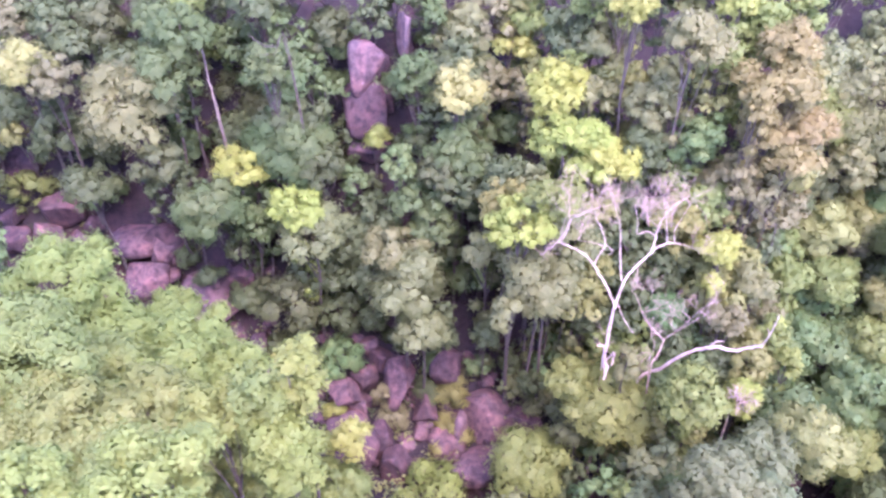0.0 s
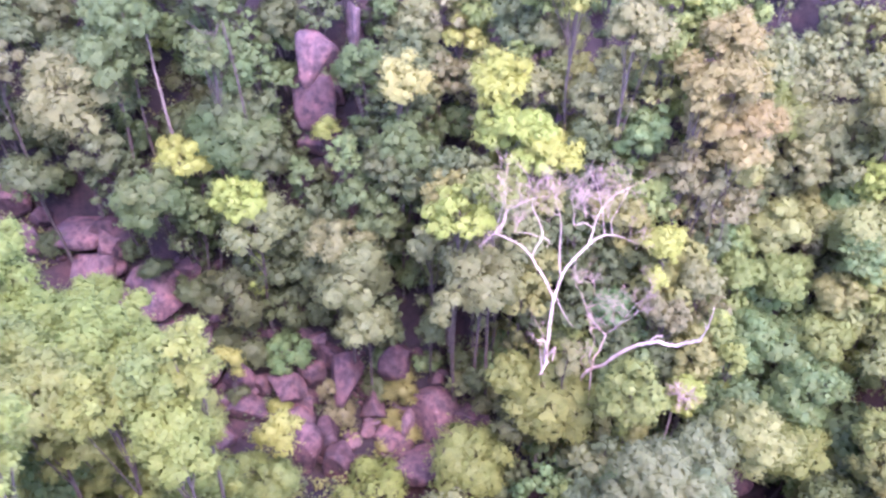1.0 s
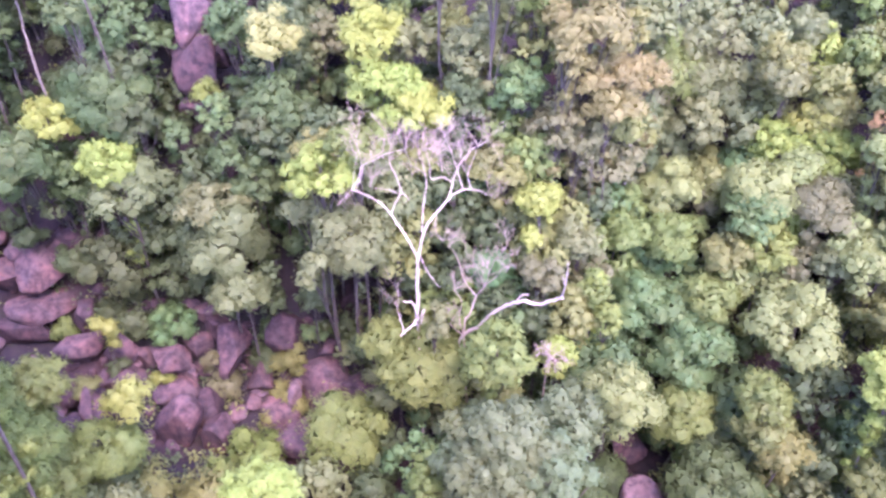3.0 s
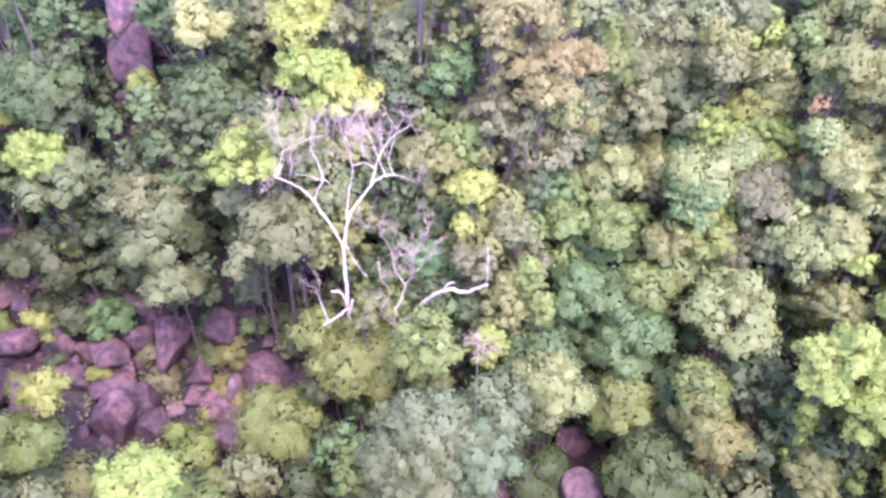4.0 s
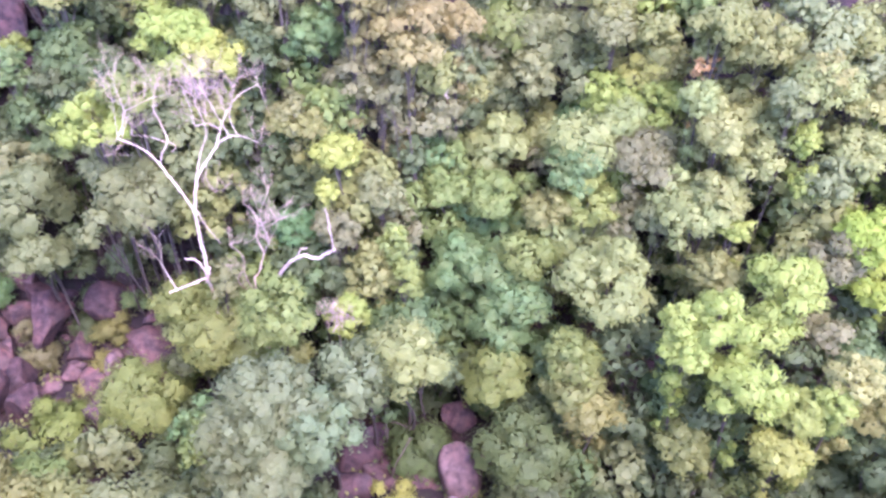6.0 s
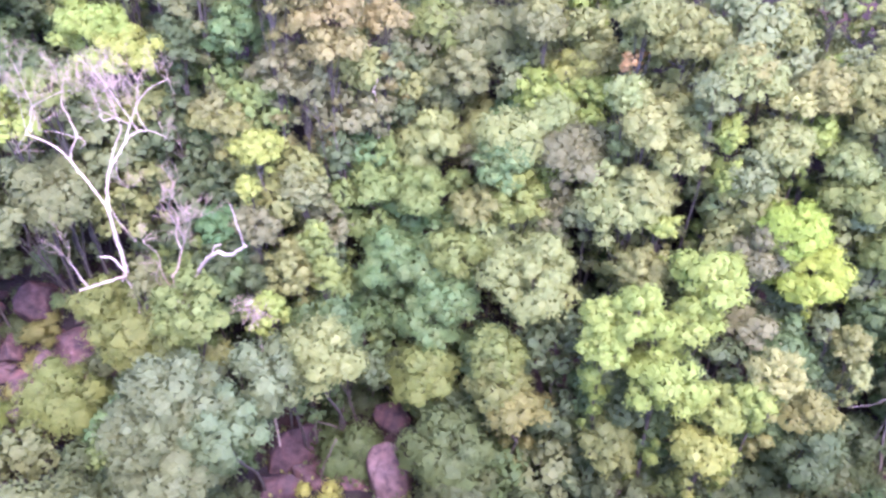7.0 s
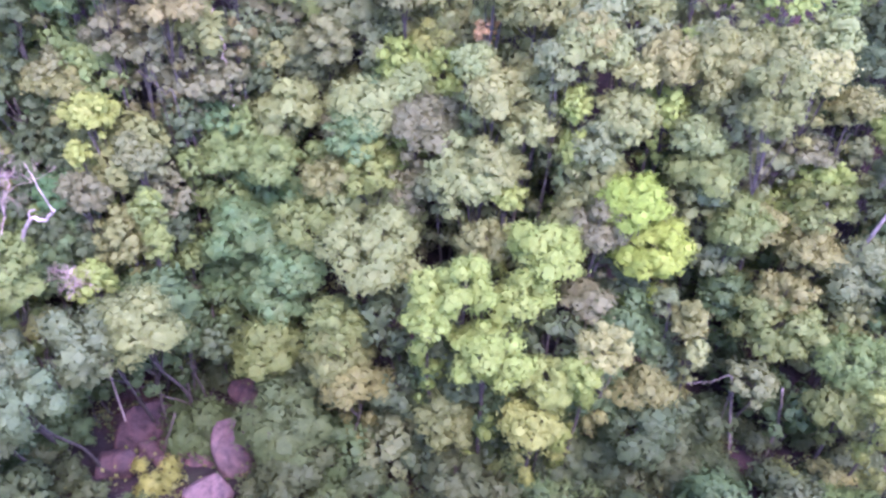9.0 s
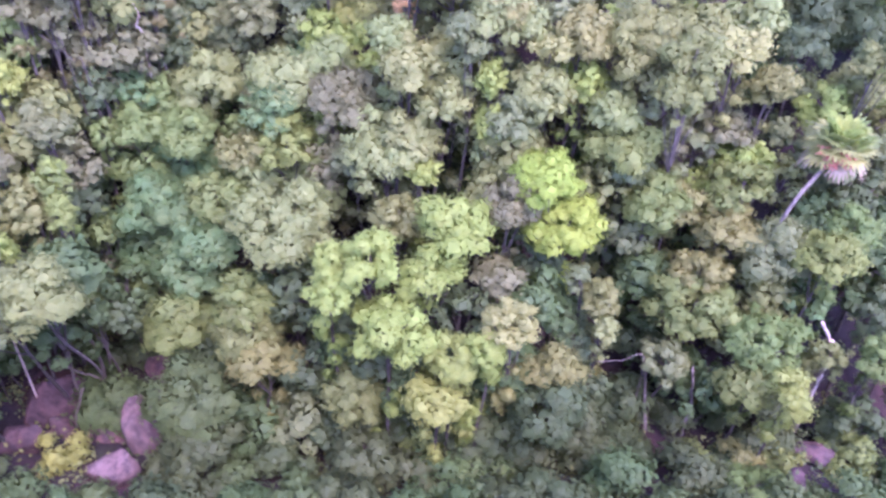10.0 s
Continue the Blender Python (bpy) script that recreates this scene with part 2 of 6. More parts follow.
def crown_leaves(rng, c, lr, leaf, cover):
    """Leaf shells round the clumps, few below; those deep inside a neighbour are left out."""
    vs, fs, ns, at = [], [], [], 0
    heart = c.mean(axis=0)
    for k in range(len(c)):
        n = int(0.95 * cover * 5.6 * lr[k] ** 2 / (0.31 * leaf * leaf))
        u = rng.normal(size=(n, 3))
        u[:, 2] += 0.45
        u = unit(u)
        u = u[(u[:, 2] > -0.35) | (rng.random(n) < 0.35)]
        n = len(u)
        ripple = 1 + 0.22 * np.sin(u[:, 0] * 5.1 + k) * np.sin(u[:, 1] * 5.7 + 2 * k) + 0.15 * np.sin(u[:, 2] * 9 + k)
        p = c[k] + u * (lr[k] * ripple * (1 + np.clip(rng.normal(-0.03, 0.17, n), -0.4, 0.32)))[:, None] * np.array((1, 1, 0.78))
        p += rng.normal(0, leaf * 0.25, (n, 3))
        gap = np.linalg.norm(p[:, None, :] - c[None, :, :], axis=2) / lr[None, :]
        gap[:, k] = 9
        keep = gap.min(axis=1) > 0.8
        p, u = p[keep], u[keep]
        if not len(p):
            continue
        face = u + np.array((0, 0, 0.35)) + rng.normal(0, 0.32, p.shape)
        v, f = leaves(rng, p, face, leaf)
        vs.append(v)
        fs.append(f + at)
        ns.append(np.repeat(unit(0.45 * u + 0.4 * unit(p - heart) + 0.42 * unit(face)), 4, axis=0))
        at += len(v)
        # the dense inner foliage of the clump
        u = INNER + rng.normal(0, 0.12, INNER.shape)
        p = c[k] + u * lr[k] * np.array((0.66, 0.66, 0.52))
        gap = np.linalg.norm(p[:, None, :] - c[None, :, :], axis=2) / lr[None, :]
        gap[:, k] = 9
        keep = gap.min(axis=1) > 0.55
        if not keep.any():
            continue
        v, f = leaves(rng, p[keep], u[keep], 0.84 * lr[k], 0.9)
        vs.append(v)
        fs.append(f + at)
        ns.append(np.repeat(unit(0.4 * u[keep] + 0.5 * unit(p[keep] - heart) + (0, 0, 0.3)), 4, axis=0))
        at += len(v)
    return np.vstack(vs), np.vstack(fs), np.vstack(ns)


def swell(v, f):
    """Smooth vertex directions of a four-sided mesh."""
    n = np.zeros_like(v)
    way = np.cross(v[f[:, 2]] - v[f[:, 0]], v[f[:, 3]] - v[f[:, 1]])
    for k in range(4):
        np.add.at(n, f[:, k], way)
    return unit(n)


# ---- the ground ----
def smooth(a, b, v):
    u = np.clip((v - a) / (b - a), 0, 1)
    return u * u * (3 - 2 * u)


def lie(x, y):
    """Height of the ravine's ground: valley floor, steep far slope, near bank."""
    x, y = np.asarray(x, dtype=float), np.asarray(y, dtype=float)
    floor = np.interp(x, [-60, -40, -18, 0, 25, 60, 100], [21, 16, 12, 9, 7.2, 9.5, 8])
    line = np.interp(x, [-60, -20, 0, 25, 60, 100], [48, 42, 39, 36, 31, 27])
    t = y - line
    far = 0.22 * np.clip(t, 0, 7) + (1.15 - 0.23 * smooth(5, 35, x)) * np.clip(t - 7, 0, 33) + 0.25 * np.clip(t - 40, 0, 160)
    near = (0.55 - 0.30 * smooth(5, 40, x)) * np.clip(-t, 0, 45)
    knoll = 6.0 * np.exp(-((x - 18) / 10) ** 2 - ((y - 53) / 8) ** 2)
    for cx, cy, sx, sy, up in ((-5, 63, 6, 4.5, 6.5), (66, 29, 6, 4, 2.6), (13, 37, 4, 3, 3.0)):
        knoll = knoll + up * np.exp(-((x - cx) / sx) ** 2 - ((y - cy) / sy) ** 2)
    return floor + far + near + knoll


def ground_height(x, y):
    bumps = 0.35 * noise.noise((x * 0.22, y * 0.22, 3.1)) + 0.16 * noise.noise((x * 0.7, y * 0.7, 7.7))
    return float(lie(x, y)) + bumps


def build_ground():
    inner_x, inner_y = np.arange(-60, 111, 1.0), np.arange(-20, 106, 1.0)
    far = np.array([8, 20, 40, 80, 160, 320, 640, 1200])
    xs = np.concatenate([inner_x[0] - far[::-1], inner_x, inner_x[-1] + far])
    ys = np.concatenate([inner_y[0] - far[::-1], inner_y, inner_y[-1] + far])
    v = [(x, y, ground_height(x, y)) for y in ys for x in xs]
    w = len(xs)
    f = [(j * w + i, j * w + i + 1, (j + 1) * w + i + 1, (j + 1) * w + i) for j in range(len(ys) - 1) for i in range(w - 1)]
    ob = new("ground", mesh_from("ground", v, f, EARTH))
    tagged(ob, "steep reddish-brown forest floor with leaf litter and moss", "ground", kind="structure")


build_ground()


# ---- kinds of things ----
SHAPES = {          # clumps, clump radius as share of the crown's, cover
    "round": (40, 0.285, 1.3),
    "cloud": (34, 0.275, 1.35),
    "dome": (46, 0.27, 1.4),
    "tall": (40, 0.285, 1.3),
    "thin": (30, 0.24, 1.0),
}


def tree_shape(x, y, z, r, rz, shape, seed, leaf, cover, lean, hang=1.0, back=0.0):
    """Foot, wood and leaves of one broadleaf tree, about its foot."""
    rng = np.random.default_rng(seed * 7 + 3)
    foot_x, foot_y = x + lean, y + 0.25 * r + back
    foot = np.array((foot_x, foot_y, ground_height(foot_x, foot_y) - 0.25))
    knots, share, thick = SHAPES[shape]
    loose = rng.uniform(0.8, 1.3)
    knots, share = int(knots / loose ** 1.6), share * loose
    c, lr = clumps(rng, r, rz, knots, share)
    mid = np.array((x, y, z)) - foot
    girth = 0.04 + 0.028 * r + 0.003 * mid[2]
    bend = rng.uniform(-0.35, 0.35, (2, 3)) * np.array((1, 1, 0))
    way = spline([(0, 0, 0), mid * 0.35 + bend[0], mid * 0.7 + bend[1], mid + (0, 0, rz * 0.25)], 4)
    wood = [tube(way, girth, girth * 0.35, 6)]
    for k in rng.permutation(knots)[:6]:
        start = way[rng.integers(7, 11)]
        end = mid + c[k] * 0.92
        wood.append(tube(spline([start, (start + end) / 2 + rng.uniform(-0.2, 0.2, 3), end], 2), girth * 0.42, 0.02, 4))
    low = mid[2] - rz
    if low > 2.5 and hang:
        n = int(min(low * 1.3, 12) * hang)
        up = way[rng.integers(3, 12, n)]
        up[:, 2] = np.clip(up[:, 2], 0.3 * low, None)
        drop = up + rng.normal(0, 0.3, (n, 3)) * (min(r, 2.4), min(r, 2.4), 0.5)
        c, lr = np.vstack([c, drop - mid]), np.concatenate([lr, rng.uniform(0.3, 0.62, n)])
    return foot, joined(wood), crown_leaves(rng, c + mid, lr, leaf, thick * cover)


WORDS = {"round": "rounded", "cloud": "bunched, clumpy", "dome": "dense domed", "tall": "tall narrow", "thin": "thin open"}


def tree(kind, x, y, z, r, rz, shape="round", seed=1, leaf=0.225, cover=0.64, bark=None, lean=0.0, hang=1.0, back=0.0):
    """A broadleaf tree: its trunk stands on the slope, its crown has its middle at x, y, z."""
    foot, wood, crown = tree_shape(x, y, z, r, rz, shape, seed, leaf, cover, lean, hang, back)
    ob = base_at("tree", *foot, LEAVES[kind][2] + " broadleaf tree with a " + WORDS[shape] + " crown on the slope", "tree", "forest trees")
    part("trunk", mesh_from("trunk", *wood, bark or BARK), ob)
    part("crown", mesh_from("crown", crown[0], crown[1], LEAF[kind], True, crown[2]), ob)
    return ob


WOODS = []


def wood_tree(kind, x, y, z, r, rz, shape="round", seed=1, leaf=0.33, hang=1.0, back=0.0):
    """A lesser tree of the dense woods between; all of these become one mass."""
    foot, wood, crown = tree_shape(x, y, z, r, rz, shape, seed, leaf, 0.45, 0.0, hang, back)
    WOODS.append((kind, (crown[0] + foot, crown[1], crown[2])))
    WOODS.append(("bark", (wood[0] + foot, wood[1], swell(*wood))))


def build_woods():
    order = ["bark"] + sorted({k for k, g in WOODS if k != "bark"})
    vs, fs, ns, idx, at = [], [], [], [], 0
    for n, kind in enumerate(order):
        for k, (v, f, swells) in WOODS:
            if k == kind:
                vs.append(v)
                fs.append(f + at)
                ns.append(swells)
                idx.append(np.full(len(f), n, dtype=np.int32))
                at += len(v)
    me = mesh_from("woods", np.vstack(vs), np.vstack(fs), BARK, True, np.vstack(ns))
    for kind in order[1:]:
        me.materials.append(LEAF[kind])
    me.polygons.foreach_set("material_index", np.concatenate(idx))
    tagged(new("woods", me), "dense mixed green forest filling the steep slope", "forest", kind="stuff")


def bush(kind, x, y, z, r, rz, seed=1, leaf=0.22):
    """A shrub between the rocks, leafy down to the ground."""
    rng = np.random.default_rng(seed * 11 + 5)
    foot = ground_height(x, y) - 0.1
    ob = base_at("bush", x, y, foot, LEAVES[kind][2] + " leafy bush growing among boulders", "bush", "bushes")
    mid = np.array((0, 0, max(z - foot, 0.4)))
    c, lr = clumps(rng, r, rz, 9, 0.45)
    wood = [tube(spline([(0, 0, 0), mid * 0.5 + rng.uniform(-0.15, 0.15, 3), mid + c[k] * 0.8], 3), 0.05, 0.012, 5) for k in range(6)]
    part("stem", mesh_from("stem", *joined(wood), BARK), ob)
    v, f, n = crown_leaves(rng, c + mid, lr, leaf, 1.3)
    part("crown", mesh_from("crown", v, f, LEAF[kind], True, n), ob)
    return ob


def boulder(x, y, z, a, b, c, turn=0.0, tilt=0.0, seed=1, material=None, label="purplish-grey granite boulder in the ravine", cuts=13, fine=4, boxy=0.8, roll=None):
    """A worn granite block: a ball cut by planes, its edges softened, its skin uneven."""
    rng = np.random.default_rng(seed * 13 + 1)
    bm = bmesh.new()
    bmesh.ops.create_icosphere(bm, subdivisions=fine, radius=1.08)
    p = np.array([v.co[:] for v in bm.verts])
    f = np.array([[v.index for v in face.verts] for face in bm.faces])
    bm.free()
    p = np.sign(p) * np.abs(p) ** boxy * 0.92
    ways = unit(rng.normal(size=(cuts, 3)))
    depth = rng.uniform(0.46, 0.84, cuts)
    for w, d in zip(ways, depth):
        over = p @ w - d
        p -= np.where(over > 0, over * 0.97, 0)[:, None] * w[None, :]
    off = rng.uniform(0, 50, 3)
    for q in p:
        s = Vector(q * 1.1 + off)
        q *= 1 + 0.06 * noise.noise(s) + 0.045 * noise.noise(s * 2.7) + 0.03 * noise.noise(s * 6) + 0.012 * noise.noise(s * 15)
    p *= np.array((a, b, c))
    ob = new("boulder", mesh_from("boulder", p, f, material or STONE))
    ob.matrix_world = pose(x, y, z, tilt, rng.uniform(-12, 12) if roll is None else roll, turn)
    return tagged(ob, label, "boulder", "ravine boulders")


def bare_wood(name, label, x, y, category="dead tree"):
    """The foot of a leafless tree, on the ground at x, y."""
    return base_at(name, x, y, ground_height(x, y) - 0.3, label, category)


def limb(ob, points, r0, r1, material=None, name="limb", sides=8, seed=1):
    """One bare limb through points given in the world, as a part of its tree."""
    rng = np.random.default_rng(seed)
    way = spline(np.asarray(points) - np.array(ob.matrix_world.translation), 5)
    way[1:-1] += rng.normal(0, 0.25 * min(r0, 0.09), way[1:-1].shape)
    part(name, mesh_from(name, *tube(way, r0, r1, sides, rng, 0.08), material or BLEACHED), ob)
    return way + np.array(ob.matrix_world.translation)


def spray(ob, starts, reach, fans, seed, up=(0, 0, 1), spread=0.75, thick=0.018, material=None):
    """Fine forking twigs from the given places, joined as one part."""
    rng = np.random.default_rng(seed)
    org = np.array(ob.matrix_world.translation)
    pieces = []

    def fork(p, d, length, r, level):
        d = d / np.linalg.norm(d)
        mid = p + d * length * 0.5 + rng.normal(0, 0.06 * length, 3)
        end = p + d * length + rng.normal(0, 0.08 * length, 3)
        pieces.append(tube(np.array([p, mid, end]), r, r * 0.6, 3))
        if level:
            for _ in range(3 if level > 1 else 2):
                fork(end if rng.random() < 0.6 else mid, d + rng.normal(0, spread, 3) * 0.7 + np.array(up) * 0.22, length * rng.uniform(0.5, 0.8), r * 0.62, level - 1)
    for s in starts:
        for _ in range(fans):
            fork(np.asarray(s, dtype=float) - org, np.array(up) + rng.normal(0, spread, 3), reach * rng.uniform(0.5, 0.8), thick, 3)
    tagged(part("twig_spray", mesh_from("twig_spray", *joined(pieces), material or TWIG), ob, "fine pinkish-grey bare twigs"), kind="stuff")


def palm(x, y, z, foot_x, foot_y, via, reach=2.45, seed=4):
    """A fan palm on a leaning pale stem: live fans above, dead straw fans hanging, fruit bunches between."""
    rng = np.random.default_rng(seed)
    foot = ground_height(foot_x, foot_y) - 0.2
    ob = base_at("palm", foot_x, foot_y, foot, "fan palm with straw-coloured dead fronds and orange fruit", "palm tree")
    top = np.array((x - foot_x, y - foot_y, z - foot))
    way = spline([(0, 0, 0), np.array(via) - (foot_x, foot_y, foot), top * 0.75 + (np.array(via) - (foot_x, foot_y, foot)) * 0.25, top], 7)
    part("stem", mesh_from("stem", *tube(way, 0.13, 0.10, 10, rng, 0.06), PALE_BARK), ob, "pale ringed leaning stem")
    count = 31
    for k in range(count):
        dead = k >= 26
        turn = k * 2.39996 + rng.uniform(-0.2, 0.2)
        rise = 1.3 - 1.5 * k / 26 + rng.uniform(-0.1, 0.1) if not dead else rng.uniform(-0.95, -0.25)
        d = np.array((math.cos(turn) * math.cos(rise), math.sin(turn) * math.cos(rise), math.sin(rise)))
        stalk, blade = reach * rng.uniform(0.34, 0.46), reach * rng.uniform(0.48, 0.6)
        neck = top + d * stalk
        v, f = tube(np.array([top + d * 0.08, top + d * stalk * 0.5 + (0, 0, 0.05), neck]), 0.03, 0.02, 4)
        pieces = [(v, f)]
        side = np.cross(d, (0, 0, 1.0))
        side /= np.linalg.norm(side)
        over = np.cross(side, d)
        fingers = 15
        for j in range(fingers):
            a = (j / (fingers - 1) - 0.5) * 3.6
            w = math.cos(a) * d + math.sin(a) * side
            length = blade * (0.75 + 0.25 * math.cos(a)) * rng.uniform(0.9, 1.08)
            cross = -math.sin(a) * d + math.cos(a) * side
            droop = np.array((0, 0, -1)) * length * (0.5 if dead else 0.24) * rng.uniform(0.6, 1.3)
            m1, tip = neck + w * length * 0.6 + over * 0.05 + droop * 0.3, neck + w * length + droop
            half = cross * length * 0.085
            pieces.append((np.array([neck, m1 - half, tip, m1 + half]), np.array([(0, 1, 2, 3)])))
        stuff = STRAW if dead else LEAF["lime" if k < 6 else "green" if k < 14 else "cream"]
        part("frond", mesh_from("frond", *joined(pieces), stuff, False), ob, "dry straw-coloured hanging frond" if dead else "")
    for k in range(5):
        a = 3.5 + k * 0.3
        mid = top + np.array((math.cos(a) * 1.35, math.sin(a) * 1.35, -0.05 - 0.25 * (k % 3)))
        dots = []
        for _ in range(46):
            c = mid + rng.normal(0, 0.15, 3) * (1, 1, 1.4)
            dots.append((c + 0.075 * np.array([(1, 0, 0), (0, 1, 0), (-1, 0, 0), (0, -1, 0), (0, 0, 1), (0, 0, -1)]), np.array([(0, 1, 4, 4), (1, 2, 4, 4), (2, 3, 4, 4), (3, 0, 4, 4), (1, 0, 5, 5), (2, 1, 5, 5), (3, 2, 5, 5), (0, 3, 5, 5)])))
        vv, ff = joined(dots)
        part("fruit_bunch", mesh_from("fruit_bunch", vv, ff[:, :3], FRUIT), ob, "orange-pink bunch of small fruit")["kind"] = "stuff"


# the bleached dead tree over the ravine
dead_tree = bare_wood("dead_tree", "tall bleached white dead tree with forking bare limbs", 11.58, 40.2)
limb(dead_tree, [(11.58, 40.2, ground_height(11.58, 40.2) - 0.3), (11.43, 40, 19), (11.34, 39.9, 23.24), (11.38, 39.8, 26.18), (11.43, 39.7, 27.71)], 0.143, 0.089, name="trunk", sides=10)
limb(dead_tree, [(11.43, 39.7, 27.62), (10.78, 39.9, 29.01), (10.07, 40.2, 30.09), (9.37, 40.5, 31.02), (8.33, 40.8, 31.58), (7.46, 41, 31.86)], 0.065, 0.031, seed=1)
limb(dead_tree, [(7.46, 41, 31.86), (7.02, 41, 31.37), (6.42, 41.1, 30.64)], 0.021, 0.006, seed=2)
limb(dead_tree, [(7.46, 41, 31.86), (7.9, 41.1, 32.61), (8.12, 41.2, 33.35), (8.81, 41.3, 33.72), (9.84, 41.5, 34.15), (10.76, 41.7, 34.24)], 0.030, 0.013, seed=3)
limb(dead_tree, [(7.53, 41, 31.86), (7.64, 40.9, 32.93), (7.9, 40.7, 34.4)], 0.021, 0.009, seed=4)
limb(dead_tree, [(7.74, 41, 31.94), (8.14, 41.3, 32.97), (8, 41.4, 34.21), (7.89, 41.5, 35.18)], 0.021, 0.009, seed=5)
limb(dead_tree, [(9.79, 40.3, 30.4), (10.07, 40.4, 31.21), (10.45, 40.6, 31.9), (10.18, 40.9, 32.81), (9.77, 41.4, 33.62), (9.91, 42, 34.54)], 0.037, 0.013, seed=6)
limb(dead_tree, [(10.45, 40.6, 31.9), (10.94, 40.4, 31.58), (10.63, 40.3, 31.32)], 0.021, 0.009, seed=7)
limb(dead_tree, [(10.32, 40.6, 31.82), (9.56, 40.5, 32.17), (8.61, 40.3, 32.41)], 0.019, 0.009, seed=8)
limb(dead_tree, [(11.43, 39.7, 27.62), (11.73, 39.8, 29.08), (12.13, 39.9, 30.16), (12.87, 40, 31.14), (13.66, 40, 32.15), (14.33, 40, 32.47)], 0.086, 0.042, seed=9)
limb(dead_tree, [(14.33, 40, 32.47), (15.06, 39.8, 32.51), (15.67, 39.6, 32.32)], 0.035, 0.010, seed=10)
limb(dead_tree, [(13.27, 40, 31.67), (13.54, 40.4, 32.43), (13.68, 40.8, 32.87), (14.09, 41.2, 33.62), (14.77, 41.6, 34.29), (15.74, 42, 34.66)], 0.043, 0.013, seed=11)
limb(dead_tree, [(13.61, 40.5, 32.57), (12.97, 40.4, 33.06), (12.29, 40.3, 33), (12.2, 40.4, 33.88), (11.92, 40.6, 34.84)], 0.032, 0.013, seed=12)
limb(dead_tree, [(14.16, 40, 32.51), (13.83, 39.6, 33.88), (13.49, 39.3, 35.17), (13.04, 39, 36.49)], 0.030, 0.010, seed=13)
limb(dead_tree, [(14.67, 40, 32.47), (14.43, 39.8, 33.57), (14.7, 39.7, 34.58), (14.96, 39.6, 35.56)], 0.025, 0.009, seed=14)
limb(dead_tree, [(11.73, 40, 29.37), (11.74, 41, 29.98), (11.87, 42.2, 30.71), (11.99, 43, 31.15), (11.77, 43.3, 32.15), (11.47, 43.6, 32.88)], 0.035, 0.013, seed=15)
limb(dead_tree, [(12.61, 40, 30.85), (12.55, 39.6, 29.86), (12.99, 39.5, 29.08)], 0.017, 0.009, seed=16)
limb(dead_tree, [(11.53, 39.7, 27.98), (11.97, 39.4, 26.95), (12.6, 39.2, 25.96), (12.86, 39.1, 25.71)], 0.025, 0.013, seed=17)
limb(dead_tree, [(11.38, 39.7, 22.66), (11.04, 37.8, 23.68), (10.38, 35.8, 24.62)], 0.095, 0.040, seed=18)
limb(dead_tree, [(10.59, 36.4, 24.36), (10.45, 36.2, 25.23), (10.24, 36, 26.54)], 0.055, 0.020, seed=19)
limb(dead_tree, [(11.38, 39.7, 22.91), (11.06, 39.3, 24.32), (10.46, 39, 24.72)], 0.080, 0.035, seed=20)
limb(dead_tree, [(11.46, 39.7, 22.66), (11.8, 39.2, 23.83), (11.58, 38.6, 23.12)], 0.070, 0.030, seed=21)
spray(dead_tree, [(6.42, 41.1, 30.64), (10.76, 41.7, 34.24), (7.9, 40.7, 34.4), (7.89, 41.5, 35.18), (9.91, 42, 34.54), (8.61, 40.3, 32.41), (15.67, 39.6, 32.32), (15.74, 42, 34.66), (11.92, 40.6, 34.84), (13.04, 39, 36.49), (14.96, 39.6, 35.56), (11.47, 43.6, 32.88), (12.99, 39.5, 29.08), (10.24, 36, 26.54)], 1.5, 3, 21)
spray(dead_tree, [(9.4, 41.4, 34.21), (12.26, 40.4, 34.19), (13.48, 40, 34.98), (14.02, 41.2, 33.54), (12.96, 40.4, 33.41), (8.2, 41.2, 33.74), (9.9, 41.4, 33.62), (14.27, 40, 33.65), (11.87, 43, 31.91), (12.59, 40.5, 34.51)], 1.7, 3, 22)

dead_sapling = bare_wood("dead_sapling", "thin leafless sapling tangle beside the dead tree", 15.1, 39.2)
limb(dead_sapling, [(15.1, 39.2, ground_height(15.1, 39.2) - 0.3), (14.45, 39, 21.73), (14.75, 39.2, 23.38), (15.18, 39.6, 24.61)], 0.064, 0.040, TWIG, name="trunk")
limb(dead_sapling, [(15.18, 39.7, 24.61), (14.51, 41, 24.74), (14.22, 42.8, 24.80), (13.93, 43, 25.54), (13.45, 43, 26.20)], 0.046, 0.014, seed=22, material=TWIG)
limb(dead_sapling, [(15.18, 39.7, 24.61), (15.69, 39, 25.98), (15.83, 37.6, 28.21), (16.01, 37, 29.36), (16.64, 36.6, 30.70)], 0.046, 0.014, seed=23, material=TWIG)
limb(dead_sapling, [(15.69, 39, 25.98), (16.47, 38.4, 27.37), (16.51, 38, 28.45)], 0.029, 0.011, seed=24, material=TWIG)
limb(dead_sapling, [(14.33, 42.5, 24.62), (15.12, 42.2, 25.28), (16.02, 42, 25.54)], 0.029, 0.011, seed=25, material=TWIG)
limb(dead_sapling, [(14.45, 39, 21.73), (14.08, 38.6, 23.57), (14.18, 38.4, 25.18), (13.69, 38, 26.36)], 0.040, 0.017, seed=26, material=TWIG)
limb(dead_sapling, [(14.45, 39, 21.73), (13.56, 38.8, 22.93), (14.04, 38.6, 24.41)], 0.040, 0.017, seed=27, material=TWIG)
limb(dead_sapling, [(15.83, 37.6, 28.21), (15.33, 38, 28.60), (15.01, 38.5, 28.93)], 0.023, 0.008, seed=28, material=TWIG)
